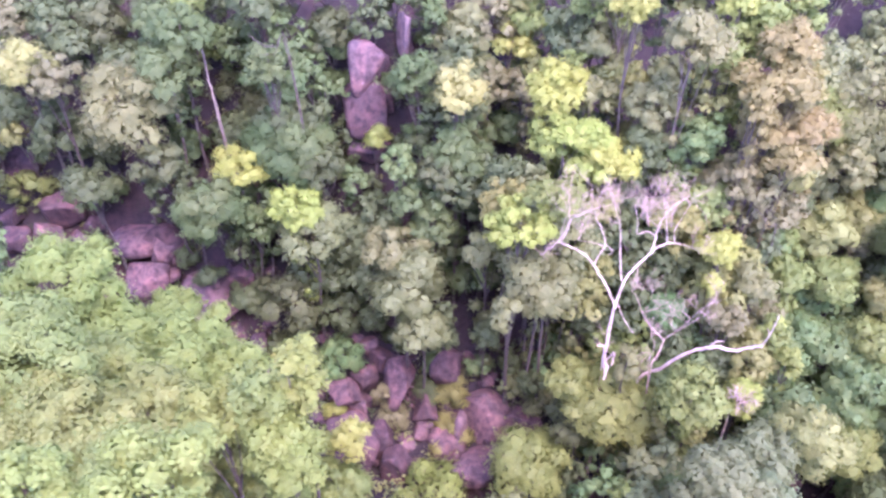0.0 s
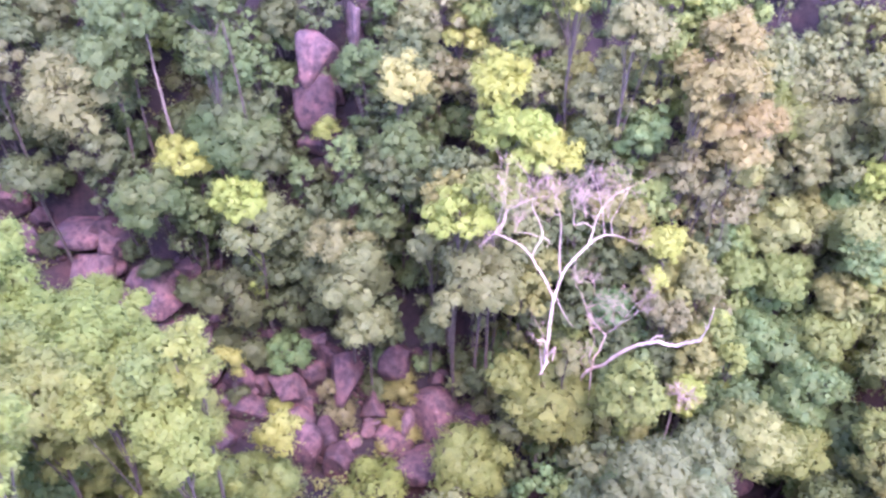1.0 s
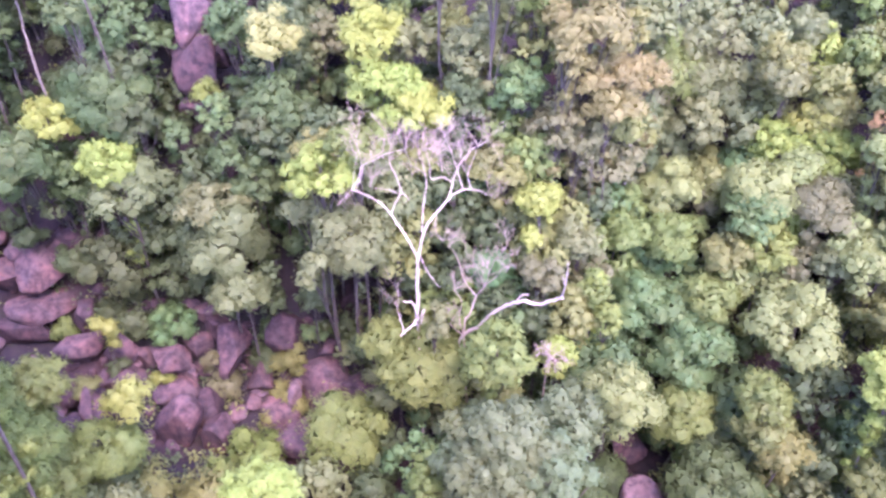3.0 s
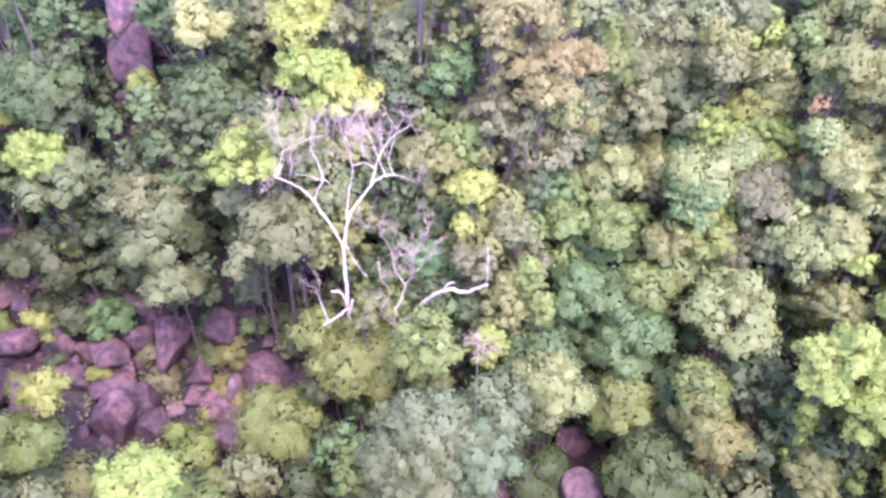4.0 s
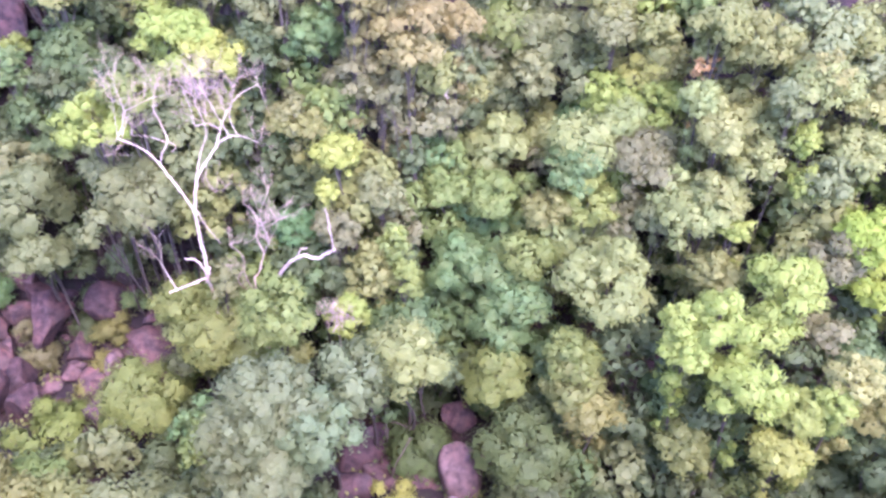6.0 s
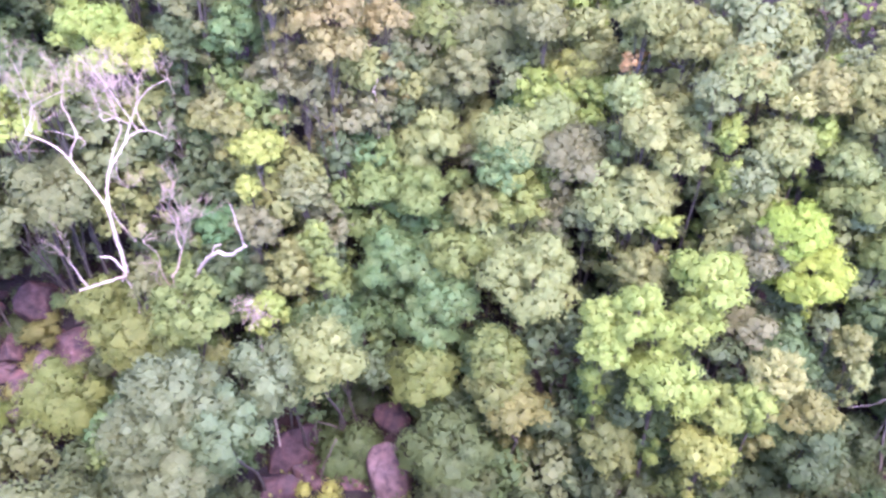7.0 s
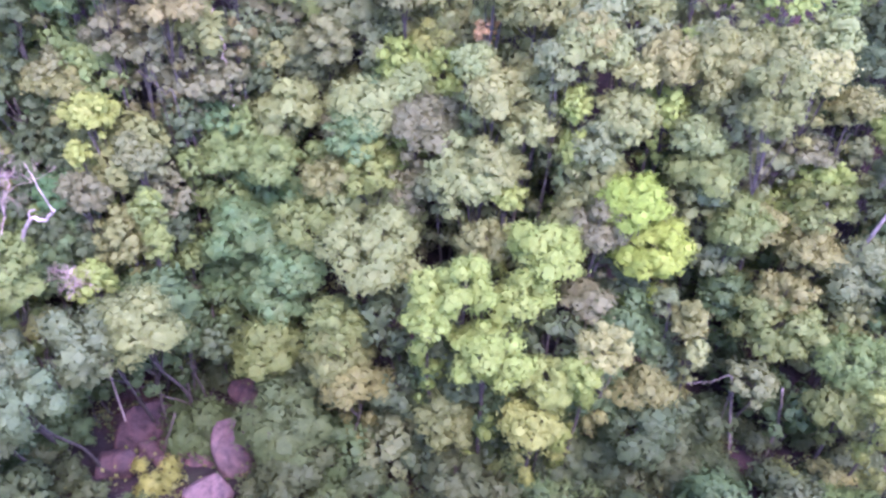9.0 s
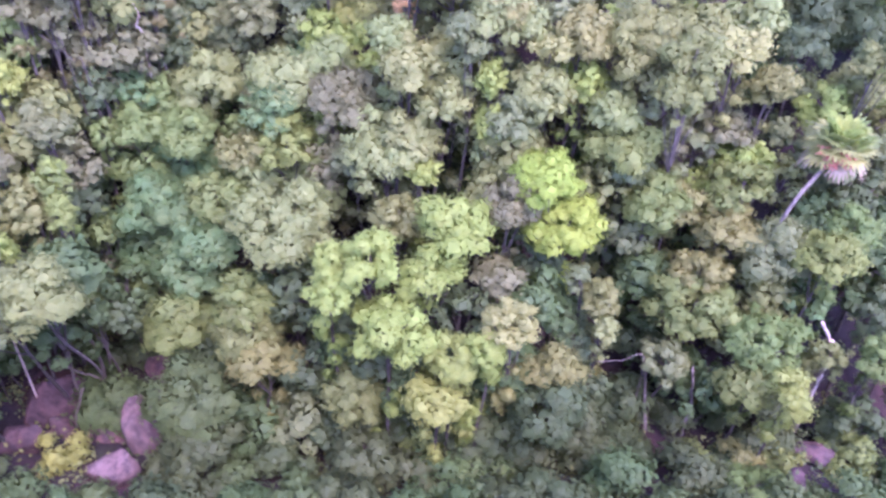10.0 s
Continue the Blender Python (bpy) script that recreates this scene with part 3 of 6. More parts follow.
spray(dead_sapling, [(13.45, 43, 26.20), (16.64, 36.6, 30.70), (16.51, 38, 28.45), (16.02, 42, 25.54), (15.70, 39.2, 25.46), (13.69, 38, 26.36), (14.04, 38.6, 24.41), (14.39, 42, 24.54), (15.91, 38, 27.57), (15.26, 40, 26.56), (14.68, 42, 26.20)], 1.1, 3, 23)

broken_tree = bare_wood("broken_tree", "bent bleached dead stem leaning out over the bushes", 13.94, 41)
limb(broken_tree, [(13.94, 41, ground_height(13.94, 41) - 0.3), (14.09, 40.4, 18.61), (14.54, 40.2, 20.83), (15.41, 39.6, 21.98), (16.2, 39, 23.6), (17.12, 38.3, 24.95), (18.02, 37.5, 25.9), (18.82, 37, 26.04), (19.53, 36.5, 26.77), (20.06, 36, 27.35)], 0.140, 0.085, name="trunk")
limb(broken_tree, [(19.99, 36, 27.35), (20.02, 35.4, 28.95), (19.91, 35, 30.76)], 0.053, 0.021, seed=29)
limb(broken_tree, [(17.57, 37.9, 25.47), (17.82, 37.6, 26.22), (18.25, 37.5, 26.44)], 0.062, 0.034, seed=30)
limb(broken_tree, [(20.01, 35.5, 28.66), (19.82, 35.6, 29.21)], 0.026, 0.013, seed=31)

snag = bare_wood("snag", "straight pale dead trunk without branches", -17.5, 57.2)
limb(snag, [(-17.5, 57.2, ground_height(-17.5, 57.2) - 0.3), (-18.4, 57.8, 32.52), (-19.13, 59.2, 35.98), (-19.86, 60.6, 39.44)], 0.144, 0.078, PALE_BARK, "trunk")

palm(69.44, 39.04, 28.09, 66.81, 40.16, (66.61, 37.56, 24.06))
stem = bare_wood("bare_stem", "thin pale leaning stem in front of a dark gap", 20.6, 56.44, "bare stem")
limb(stem, [(20.6, 56.44, ground_height(20.6, 56.44) - 0.2), (20.6, 56.44, 37.08), (20.45, 56.44, 38.44), (20.42, 56.14, 40.31), (20.37, 55.94, 41.86)], 0.1, 0.05, PALE_BARK, "trunk", 6)
stem = bare_wood("bare_stem", "crooked thin white stem below the tan tree", 26.84, 50.42, "bare stem")
limb(stem, [(26.84, 50.42, ground_height(26.84, 50.42) - 0.2), (26.84, 50.42, 29.04), (26.61, 50.12, 30.26), (26.97, 50.02, 31.14), (26.69, 49.92, 32.01), (26.39, 49.82, 32.94), (26.63, 49.82, 33.73)], 0.045, 0.025, BLEACHED, "trunk", 6)
stem = bare_wood("bare_stem", "vine-hung pale tree stem above a dark hollow", 59.83, 32.68, "bare stem")
limb(stem, [(59.83, 32.68, ground_height(59.83, 32.68) - 0.2), (59.83, 32.68, 8.81), (59.62, 32.98, 10.69), (59.26, 33.48, 13.31), (58.79, 33.48, 16.05)], 0.13, 0.07, PALE_BARK, "trunk", 6)
stem = bare_wood("bare_stem", "slender grey stem hung with creepers", 61.91, 32.5, "bare stem")
limb(stem, [(61.91, 32.5, ground_height(61.91, 32.5) - 0.2), (61.91, 32.5, 13.32), (61.51, 32.3, 15.04), (61.07, 32.2, 17.06)], 0.11, 0.07, PALE_BARK, "trunk", 6)
stem = bare_wood("bare_stem", "bare forked branch under a brown crown", 24.74, 47.57, "bare stem")
limb(stem, [(24.74, 47.57, ground_height(24.74, 47.57) - 0.2), (24.24, 46.57, 28.54), (23.67, 46.57, 29.26), (23.1, 46.37, 30.2), (22.19, 46.17, 31.11)], 0.05, 0.02, BARK, "trunk", 6)
stem = bare_wood("bare_stem", "bare forked branch under a brown crown", 23.79, 47.77, "bare stem")
limb(stem, [(23.79, 47.77, ground_height(23.79, 47.77) - 0.2), (23.29, 46.57, 29.68), (23.03, 46.57, 30.51), (23.18, 46.37, 31.41)], 0.04, 0.015, BARK, "trunk", 6)
stem = bare_wood("bare_stem", "curved pale stem of a small lime-green tree", 20.36, 44.25, "bare stem")
limb(stem, [(20.36, 44.25, ground_height(20.36, 44.25) - 0.2), (20.36, 44.25, 23.85), (20.04, 44.05, 25.35), (19.72, 43.95, 26.51), (19.37, 43.85, 28.49)], 0.07, 0.04, PALE_BARK, "trunk", 6)
stem = bare_wood("bare_stem", "bare twisted branches above a grey-green crown", -9.93, 54.12, "bare stem")
limb(stem, [(-9.93, 54.12, ground_height(-9.93, 54.12) - 0.2), (-10.93, 52.62, 39.99), (-11.7, 52.42, 40.64), (-12.63, 52.22, 40.88), (-13.46, 52.02, 41.67)], 0.05, 0.025, BARK, "trunk", 6)
stem = bare_wood("bare_stem", "bare twisted branches above a grey-green crown", -10.02, 54.12, "bare stem")
limb(stem, [(-10.02, 54.12, ground_height(-10.02, 54.12) - 0.2), (-11.02, 52.62, 39.9), (-11.92, 52.22, 40.18), (-13.07, 52.02, 40.21)], 0.045, 0.02, BARK, "trunk", 6)
stem = bare_wood("bare_stem", "short pale broken trunk top", 69.77, 33.01, "bare stem")
limb(stem, [(69.77, 33.01, ground_height(69.77, 33.01) - 0.2), (69.77, 33.01, 17.39), (69.07, 32.81, 18.73), (68.08, 32.61, 20.24)], 0.13, 0.09, BLEACHED, "trunk", 6)
stem = bare_wood("bare_stem", "thin fallen pole over a dark hollow", 24.42, 38.52, "bare stem")
limb(stem, [(24.42, 38.52, ground_height(24.42, 38.52) - 0.2), (24.12, 38.22, 9.84), (22.13, 38.42, 10.78), (20.2, 38.62, 11.81)], 0.07, 0.04, PALE_BARK, "trunk", 6)
stem = bare_wood("bare_stem", "slender pale stem against a rock slab", 22.63, 35.2, "bare stem")
limb(stem, [(22.63, 35.2, ground_height(22.63, 35.2) - 0.2), (22.63, 35.2, 8.5), (23.17, 35.2, 10.45), (23.97, 35.2, 12.47)], 0.08, 0.05, PALE_BARK, "trunk", 6)
stem = bare_wood("bare_stem", "thin horizontal bare branch across a dark hollow", 58.79, 33.64, "bare stem")
limb(stem, [(58.79, 33.64, ground_height(58.79, 33.64) - 0.2), (58.39, 33.04, 16.91), (56.95, 32.84, 17.02), (55.36, 32.64, 17.13)], 0.035, 0.02, PALE_BARK, "trunk", 6)
stem = bare_wood("dead_shrub", "small bleached dead shrub tangled in green leaves", 19.73, 37.11, "dead shrub")
limb(stem, [(19.73, 37.11, ground_height(19.73, 37.11) - 0.2), (19.73, 36.81, 21.64), (19.53, 36.41, 22.74)], 0.07, 0.03, BLEACHED, "trunk", 6)
spray(stem, [(19.73, 36.41, 22.04), (19.53, 36.31, 22.64), (19.93, 36.31, 22.24)], 1.0, 6, 31, (0, -0.5, 0.3), 0.9, 0.03)


# ---- boulders of the ravine and the slope ----
boulder(-24.89, 53.58, 20.06, 1.98, 1.95, 1.58, 15, -4, 1)
boulder(-24.05, 55.1, 21.89, 2.52, 1.98, 1.72, -22, -8, 2)
boulder(-22.33, 51.34, 17.62, 2.23, 2.04, 1.97, -22, -18, 3)
boulder(-19.52, 51.72, 18.21, 2.49, 2.72, 2.23, 7, -12, 4)
boulder(-19.05, 49.87, 15.61, 3.41, 2.45, 1.58, 23, 6, 5)
boulder(-17.99, 53.17, 19.47, 1.72, 1.82, 1.59, -5, -5, 6)
boulder(-17.18, 52.43, 18.26, 1.32, 1.26, 1.06, -21, -3, 7)
boulder(-16.24, 47.08, 13.62, 2.3, 1.85, 1.66, 18, -18, 8)
boulder(-12.8, 46.95, 13.42, 1.81, 1.9, 1.81, 18, -13, 9)
boulder(-10.82, 47.26, 12.68, 1.17, 1.12, 0.84, 18, -19, 10)
boulder(-8.52, 45.63, 13.72, 2.26, 1.87, 1.25, -24, -4, 11)
boulder(-8.49, 45.47, 11.86, 0.77, 0.73, 0.72, -14, -10, 12, cuts=7, boxy=0.9, material=PALE_STONE, label= "pale pink granite boulder, worn smooth")
boulder(-7.2, 45.57, 12.02, 1.16, 1.26, 1.16, -9, -15, 13)
boulder(-11.4, 44.5, 12.34, 2.02, 1.67, 1.14, -2, 3, 14)
boulder(-12.88, 40.86, 12.54, 1.31, 1.32, 1.55, -9, 3, 15)
boulder(-16.07, 42.83, 12.82, 1.72, 1.72, 1.72, 0, -12, 16)
boulder(-7.05, 40.58, 11.76, 2.38, 2.09, 2.5, 21, -17, 17)
boulder(-7.75, 43.71, 11.55, 2.02, 1.67, 1.01, -6, 8, 18)
boulder(-12.31, 35.7, 15.28, 1.51, 1.88, 2.37, 21, -3, 19)
boulder(-5.05, 42.41, 11.32, 1.49, 1.49, 1.74, 12, 0, 20)
boulder(-3.98, 40.46, 9.96, 1.34, 1.73, 1.94, -1, -13, 21)
boulder(-3.64, 46.3, 14, 1.89, 2.3, 2.52, -19, 0, 22)
boulder(-4.99, 48.59, 14.09, 2.1, 1.78, 1.31, -6, 3, 23)
boulder(-6.75, 47.5, 13.2, 1.3, 1.42, 1.83, -5, 3, 24)
boulder(0.67, 48.11, 13.88, 2.07, 2.25, 2.59, 10, -1, 25)
boulder(-1.28, 45.35, 11.44, 1.55, 1.75, 1.55, 24, 1, 26)
boulder(3.36, 45.29, 10.51, 2.52, 2.78, 2.57, -17, 1, 27, cuts=3, boxy=0.95)
# separate pale stone added for the white patch on the round boulder above
boulder(1.48, 43.85, 10.92, 0.66, 1.24, 1.58, -4, -3, 28, cuts=7, boxy=0.9, material=PALE_STONE, label= "pale pink granite boulder, worn smooth")
boulder(3.06, 40.41, 10.63, 3.13, 2.27, 1.44, 22, -10, 29)
boulder(6.57, 44.87, 11.25, 2.31, 1.75, 1.29, -24, -7, 30)
boulder(0.74, 43.06, 10.26, 2.01, 1.7, 1.26, 21, 7, 31)
boulder(0.25, 39.76, 9.79, 1.46, 1.27, 1.22, 24, -14, 32)
boulder(-10.47, 50.09, 15.59, 1.19, 1.08, 0.79, -17, -7, 33)
boulder(-7.88, 50.07, 15.6, 1.19, 0.92, 0.92, 17, 4, 34)
boulder(-6.44, 49.57, 15.1, 1.58, 1.12, 0.92, 1, -12, 35)
boulder(-20.44, 48, 14.66, 2.07, 1.93, 1.81, 2, -16, 36)
boulder(-15.81, 49.33, 14.72, 1.31, 1.31, 1.05, -11, -6, 37)
boulder(-36.76, 55.42, 22.16, 1.94, 1.5, 1.52, -24, -14, 38)
boulder(-33.94, 55.39, 22.48, 1.38, 1.71, 2.21, 21, 6, 39)
boulder(-31.53, 54.91, 21.61, 1.66, 1.65, 1.66, -2, 0, 40)
boulder(-30.38, 56.29, 22.89, 1.06, 1.14, 1, -8, 3, 41)
boulder(-25.63, 53.3, 19.86, 2.61, 2.23, 1.98, 4, 2, 42)
boulder(-26.59, 55.19, 22.02, 2.49, 2.14, 1.8, 9, 0, 43)
boulder(-24.26, 54.38, 21.38, 1.65, 1.76, 2.48, -23, -15, 44)
boulder(-20.85, 52.89, 19.13, 2.2, 1.76, 1.65, -14, -18, 45)
boulder(-17.65, 53.31, 19.73, 1.79, 1.64, 1.79, 5, 6, 46)
boulder(-37.98, 56.89, 23.56, 1.95, 1.4, 0.97, -6, -7, 47)
boulder(-33.4, 57, 24.08, 2.22, 2.05, 1.67, 14, 8, 48)
boulder(-15.76, 49.11, 14.99, 1.63, 1.7, 1.91, 10, -9, 49)
boulder(-10.54, 46.65, 12.7, 1.35, 1.4, 1.21, -13, 6, 50)
boulder(-13.23, 41.3, 12.46, 1.01, 1.64, 2.27, 11, -3, 51)
boulder(-3.54, 39.9, 10.76, 1.51, 1.66, 2.01, 0, -18, 52)
boulder(-37.59, 59.77, 27.34, 1.95, 1.57, 1.68, 1, -5, 53)
boulder(19.89, 37.87, 7.46, 2.84, 3.36, 3.27, -23, -3, 54)
boulder(19.87, 33.71, 9.56, 1.63, 1.42, 1.22, 4, 1, 55)
boulder(27.6, 34.9, 8.5, 1.6, 1.5, 3.0, 8, -12, 56, PALE_STONE, "tall pale pink granite boulder, worn smooth", 6, boxy=0.75, roll=-13)
boulder(27.38, 40.31, 9.27, 1.59, 1.53, 1.37, -12, -3, 57)
boulder(24.45, 36.02, 7.75, 1.5, 1.58, 1.5, -15, 9, 58)
boulder(26.4, 31.52, 9.48, 1.58, 1.48, 1.18, 22, -11, 59, cuts=7, boxy=0.9, material=PALE_STONE, label= "pale pink granite boulder, worn smooth")
boulder(21.81, 32.33, 7.58, 2.42, 1.78, 1.21, -11, -18, 60)
boulder(69.19, 30.01, 11.8, 1.35, 0.9, 0.7, -12, 5, 61)
boulder(66.19, 26.76, 13.4, 0.8, 0.75, 0.8, 9, -12, 62)
CLIFF = "streaked purplish-grey rock face on the wooded slope"
boulder(-6.0, 60.3, 36.0, 1.65, 1.6, 2.5, -8, -14, 71, label=CLIFF, cuts=4, boxy=0.35, roll=-4)
boulder(-6.45, 59.7, 32.6, 1.95, 1.9, 2.4, 6, -12, 72, label=CLIFF, cuts=4, boxy=0.35, roll=-8)
boulder(-4.9, 60.4, 33.6, 1.1, 1.3, 1.9, 30, -10, 65, label=CLIFF, cuts=9, boxy=0.5)
boulder(-3.1, 61.7, 38.6, 0.75, 1.1, 2.2, 0, 7, 67, PALE_STONE, CLIFF, cuts=9, boxy=0.5)
boulder(-6.26, 59.26, 29.6, 2.2, 1.9, 1.7, 11, -12, 66, label=CLIFF, cuts=11, boxy=0.6)
# ---- forest trees ----
# In the left gorge, dark and deep kinds also colour in its shade.
tree("cream", -32.21, 56.81, 37.69, 2.35, 2.71, "round", 1, hang=0.0)
tree("dark", -28.26, 63.59, 38.27, 2.33, 2.74, "tall", 2)
tree("deep", -22.5, 61.1, 38.42, 2.36, 3.1, "round", 3)
tree("grey", -24.78, 54.96, 34.3, 3.31, 3.6, "round", 4, hang=0.0)
tree("deep", -22.97, 59.49, 36.66, 1.69, 1.58, "round", 5)
tree("deep", -12.71, 53.56, 38.75, 1.92, 2.16, "thin", 6)
tree("deep", -12.27, 54.07, 31.34, 3.58, 3.04, "round", 7)
tree("dark", -11.32, 55.16, 33.5, 2.82, 1.95, "thin", 8)
tree("dark", -9.46, 52.82, 31.01, 1.74, 2.29, "round", 9)
tree("lime", -16.02, 52.68, 30.66, 2.07, 1.66, "dome", 10, hang=0.0)
tree("deep", -17.98, 49.65, 29.09, 2.52, 2.31, "thin", 11, hang=0.0, back=4.5)
tree("deep", -17.94, 49.31, 28.63, 2.41, 2.21, "round", 12, hang=0.0, back=4.5)
tree("lime", -11.25, 50.08, 28.66, 2.04, 1.63, "round", 13)
tree("grey", -10.21, 49.35, 26.69, 3.26, 1.83, "round", 14, hang=0.0)
tree("deep", -11.2, 53.49, 31.8, 2.48, 2.48, "round", 15)
tree("deep", -13.5, 58.53, 35.37, 2.78, 2.91, "thin", 16)
tree("cream", 1.11, 52.75, 37.09, 1.95, 2.17, "tall", 17)
tree("deep", 1.37, 52.5, 32.04, 2.45, 2.73, "round", 18)
tree("dark", -0.43, 51.35, 31.01, 1.63, 1.63, "round", 19)
tree("deep", -2.07, 51.79, 28.43, 2.3, 2.3, "thin", 20)
tree("deep", -0.76, 50.51, 26.96, 1.88, 1.68, "round", 21)
tree("deep", -2.13, 55.92, 36.98, 1.84, 2.2, "tall", 22)
tree("teal", -3.32, 51.85, 31.67, 1.23, 2, "tall", 23)
tree("lime", 8.19, 52.23, 37.69, 1.92, 1.73, "cloud", 24)
tree("lime", 7.62, 51, 36.55, 1.15, 0.96, "round", 25)
tree("lime", 8.11, 51.36, 33.89, 1.88, 1.48, "cloud", 26)
tree("lime", 10.53, 48.83, 35.42, 1.68, 1.31, "cloud", 27)
tree("lime", 10.34, 48, 33.95, 2.06, 1.31, "cloud", 28)
tree("grey", 10.96, 52.34, 36.88, 1.83, 1.83, "thin", 29)
tree("grey", -3.85, 48.42, 26.03, 2.65, 1.43, "cloud", 30, hang=0.0)
tree("grey", -2.88, 46.83, 23.33, 3.26, 3.06, "cloud", 31, hang=0.0)
tree("grey", -1.74, 44.77, 21.23, 2.24, 1.63, "round", 32, hang=0.0, back=1.5)
tree("dark", -12.06, 49.27, 19.95, 3.27, 3.05, "thin", 33)
tree("lime", 5.25, 43.44, 31.55, 2.49, 1.95, "thin", 34, hang=0.0, back=1.5)
tree("green", 7.81, 44.4, 33.08, 2.31, 1.6, "thin", 35, hang=0.0)
tree("grey", 6.85, 43.51, 26.63, 3, 2.06, "round", 36, hang=0.0, back=1.5)
tree("grey", 4.99, 41.73, 25.09, 1.69, 1.5, "thin", 37, hang=0.0, back=4.5)
tree("grey", 3.08, 47.83, 26.15, 1.53, 1.6, "round", 38)
tree("green", 11.88, 39.69, 18.67, 3.65, 2.69, "round", 39)
tree("green", 9.14, 39.98, 20.53, 1.73, 1.34, "round", 40, hang=0.0, back=4.5)
tree("dark", 10.29, 39.27, 16.87, 2.36, 1.97, "round", 41, hang=0.0)
tree("grey", 15, 50.95, 36.37, 2.1, 2.6, "tall", 42)
tree("dark", 14.6, 49.11, 34.06, 1.72, 1.82, "round", 43)
tree("teal", 18.13, 49.43, 34.96, 2.09, 2.57, "dome", 44)
tree("tan", 22.65, 48.65, 39.76, 2.65, 2.29, "cloud", 45)
tree("tan", 22.9, 49.3, 42.0, 2.1, 1.9, "cloud", 239)
tree("tan", 21.08, 47.09, 38.48, 1.41, 1.54, "cloud", 46)
tree("tan", 24.37, 49.01, 36.16, 2.23, 2.04, "cloud", 47)
tree("olive", 25.58, 50.12, 38.49, 1.3, 2.2, "thin", 48)
tree("brown", 21.01, 48.13, 32.62, 2.1, 2.1, "cloud", 49)
tree("brown", 22.51, 47.33, 31.96, 1.53, 1.53, "thin", 50)
tree("olive", 17.21, 47.03, 29.69, 2.13, 1.16, "round", 51)
tree("grey", 16.6, 47.22, 30.25, 1.74, 1.35, "thin", 52)
tree("vivid", 16.53, 43.97, 23.51, 1.78, 1.58, "dome", 53)
tree("grey", 22.31, 43.57, 26.57, 1.53, 1.53, "round", 54)
tree("brown", 19.52, 40.88, 25.47, 1.48, 1.48, "round", 55)
tree("olive", 21.74, 39.92, 22.84, 1.87, 2.24, "tall", 56)
tree("green", 23.18, 40.63, 24.46, 1.12, 1.91, "tall", 57)
tree("green", 16.35, 35.65, 23.02, 2.25, 2.25, "round", 58)
tree("lime", 20.27, 37.05, 21.67, 1.45, 1.45, "round", 59, hang=0.0, back=1.5)
tree("pale", 23.91, 33.71, 21.1, 2.3, 2.4, "round", 60, hang=0.0, back=4.5)
tree("blue", 21.3, 33.2, 20.2, 2.3, 2.9, "round", 61, hang=0.0, back=4.5)
tree("blue", 16.75, 29.48, 22.34, 2.79, 2.02, "round", 62, 0.195, hang=0.0, back=4.5)
tree("blue", 19.24, 28.49, 20.8, 2.1, 2.8, "round", 63, 0.195, hang=0.0, back=4.5)
tree("blue", 15.43, 28.16, 21.06, 2.02, 1.86, "round", 64, 0.195, hang=0.0, back=4.5)
tree("teal", 27.41, 44.18, 20.29, 2.66, 2.66, "round", 65)
tree("teal", 29.82, 43.58, 19.97, 2.04, 2.04, "round", 66)
tree("green", 26.61, 47.17, 24.31, 1.86, 1.65, "round", 67)
tree("teal", 30.3, 40.72, 17.59, 2.6, 2.4, "round", 68)
tree("green", 29.84, 38.11, 15.12, 2.37, 2.17, "round", 69, hang=0.0)
tree("deep", 31.48, 33.58, 13.12, 2.78, 2.61, "round", 70)
tree("dark", 31.61, 32.09, 11.14, 2.61, 1.74, "round", 71)
tree("pale", 36.75, 39.48, 21.91, 3.08, 2.98, "dome", 72)
tree("olive", 38.44, 54.59, 34.73, 1.96, 1.96, "cloud", 73)
tree("grey", 38.53, 53.9, 33.66, 1.98, 1.78, "cloud", 74)
tree("grey", 32.82, 58.39, 32.72, 2.65, 3, "round", 75)
tree("grey", 35.45, 59.47, 34.65, 2.21, 2.36, "thin", 76)
tree("green", 31, 57.67, 32.34, 2.53, 2.53, "round", 77)
tree("grey", 33.08, 55.2, 29.27, 2.11, 2.22, "round", 78)
tree("grey", 35.1, 58.14, 31.25, 2.79, 2.9, "round", 79)
tree("grey", 42.45, 60.41, 35.25, 2.12, 1.9, "round", 80)
tree("yellow", 41.73, 53.36, 30.49, 2.12, 1.8, "cloud", 81)
tree("lime", 43.29, 51.97, 29.05, 1.48, 1.27, "cloud", 82)
tree("pale", 36.33, 48.54, 26.9, 2.85, 2.24, "round", 83)
tree("pale", 34.77, 53.27, 24.79, 2.45, 2.5, "round", 84)
tree("brown", 40.07, 47.13, 27.04, 2.4, 1.8, "round", 85)
tree("teal", 35.41, 46.67, 26.28, 2.11, 2.15, "round", 86)
tree("fresh", 36.36, 45.29, 24.38, 2.11, 2.11, "round", 87)
tree("brown", 39.56, 45.99, 27.3, 1.7, 1.7, "round", 88)
tree("pale", 38.99, 49.2, 28.66, 1.95, 1.36, "round", 89)
tree("olive", 34.62, 35.44, 16.92, 2.24, 2.24, "cloud", 90)
tree("green", 34.45, 36.14, 18.72, 1.77, 1.42, "round", 91)
tree("olive", 35.56, 34.29, 15.76, 2.13, 1.6, "cloud", 92)
tree("green", 31.95, 43, 21.75, 2.09, 2.09, "round", 93)
tree("teal", 31.56, 41.34, 19.11, 2.48, 2.09, "round", 94)
tree("pale", 44.51, 45.43, 29.89, 2.35, 2.17, "round", 95)
tree("pale", 42.92, 46.23, 31.52, 1.63, 1.27, "cloud", 96)
tree("pale", 46.22, 43.89, 28.21, 1.81, 1.81, "round", 97)
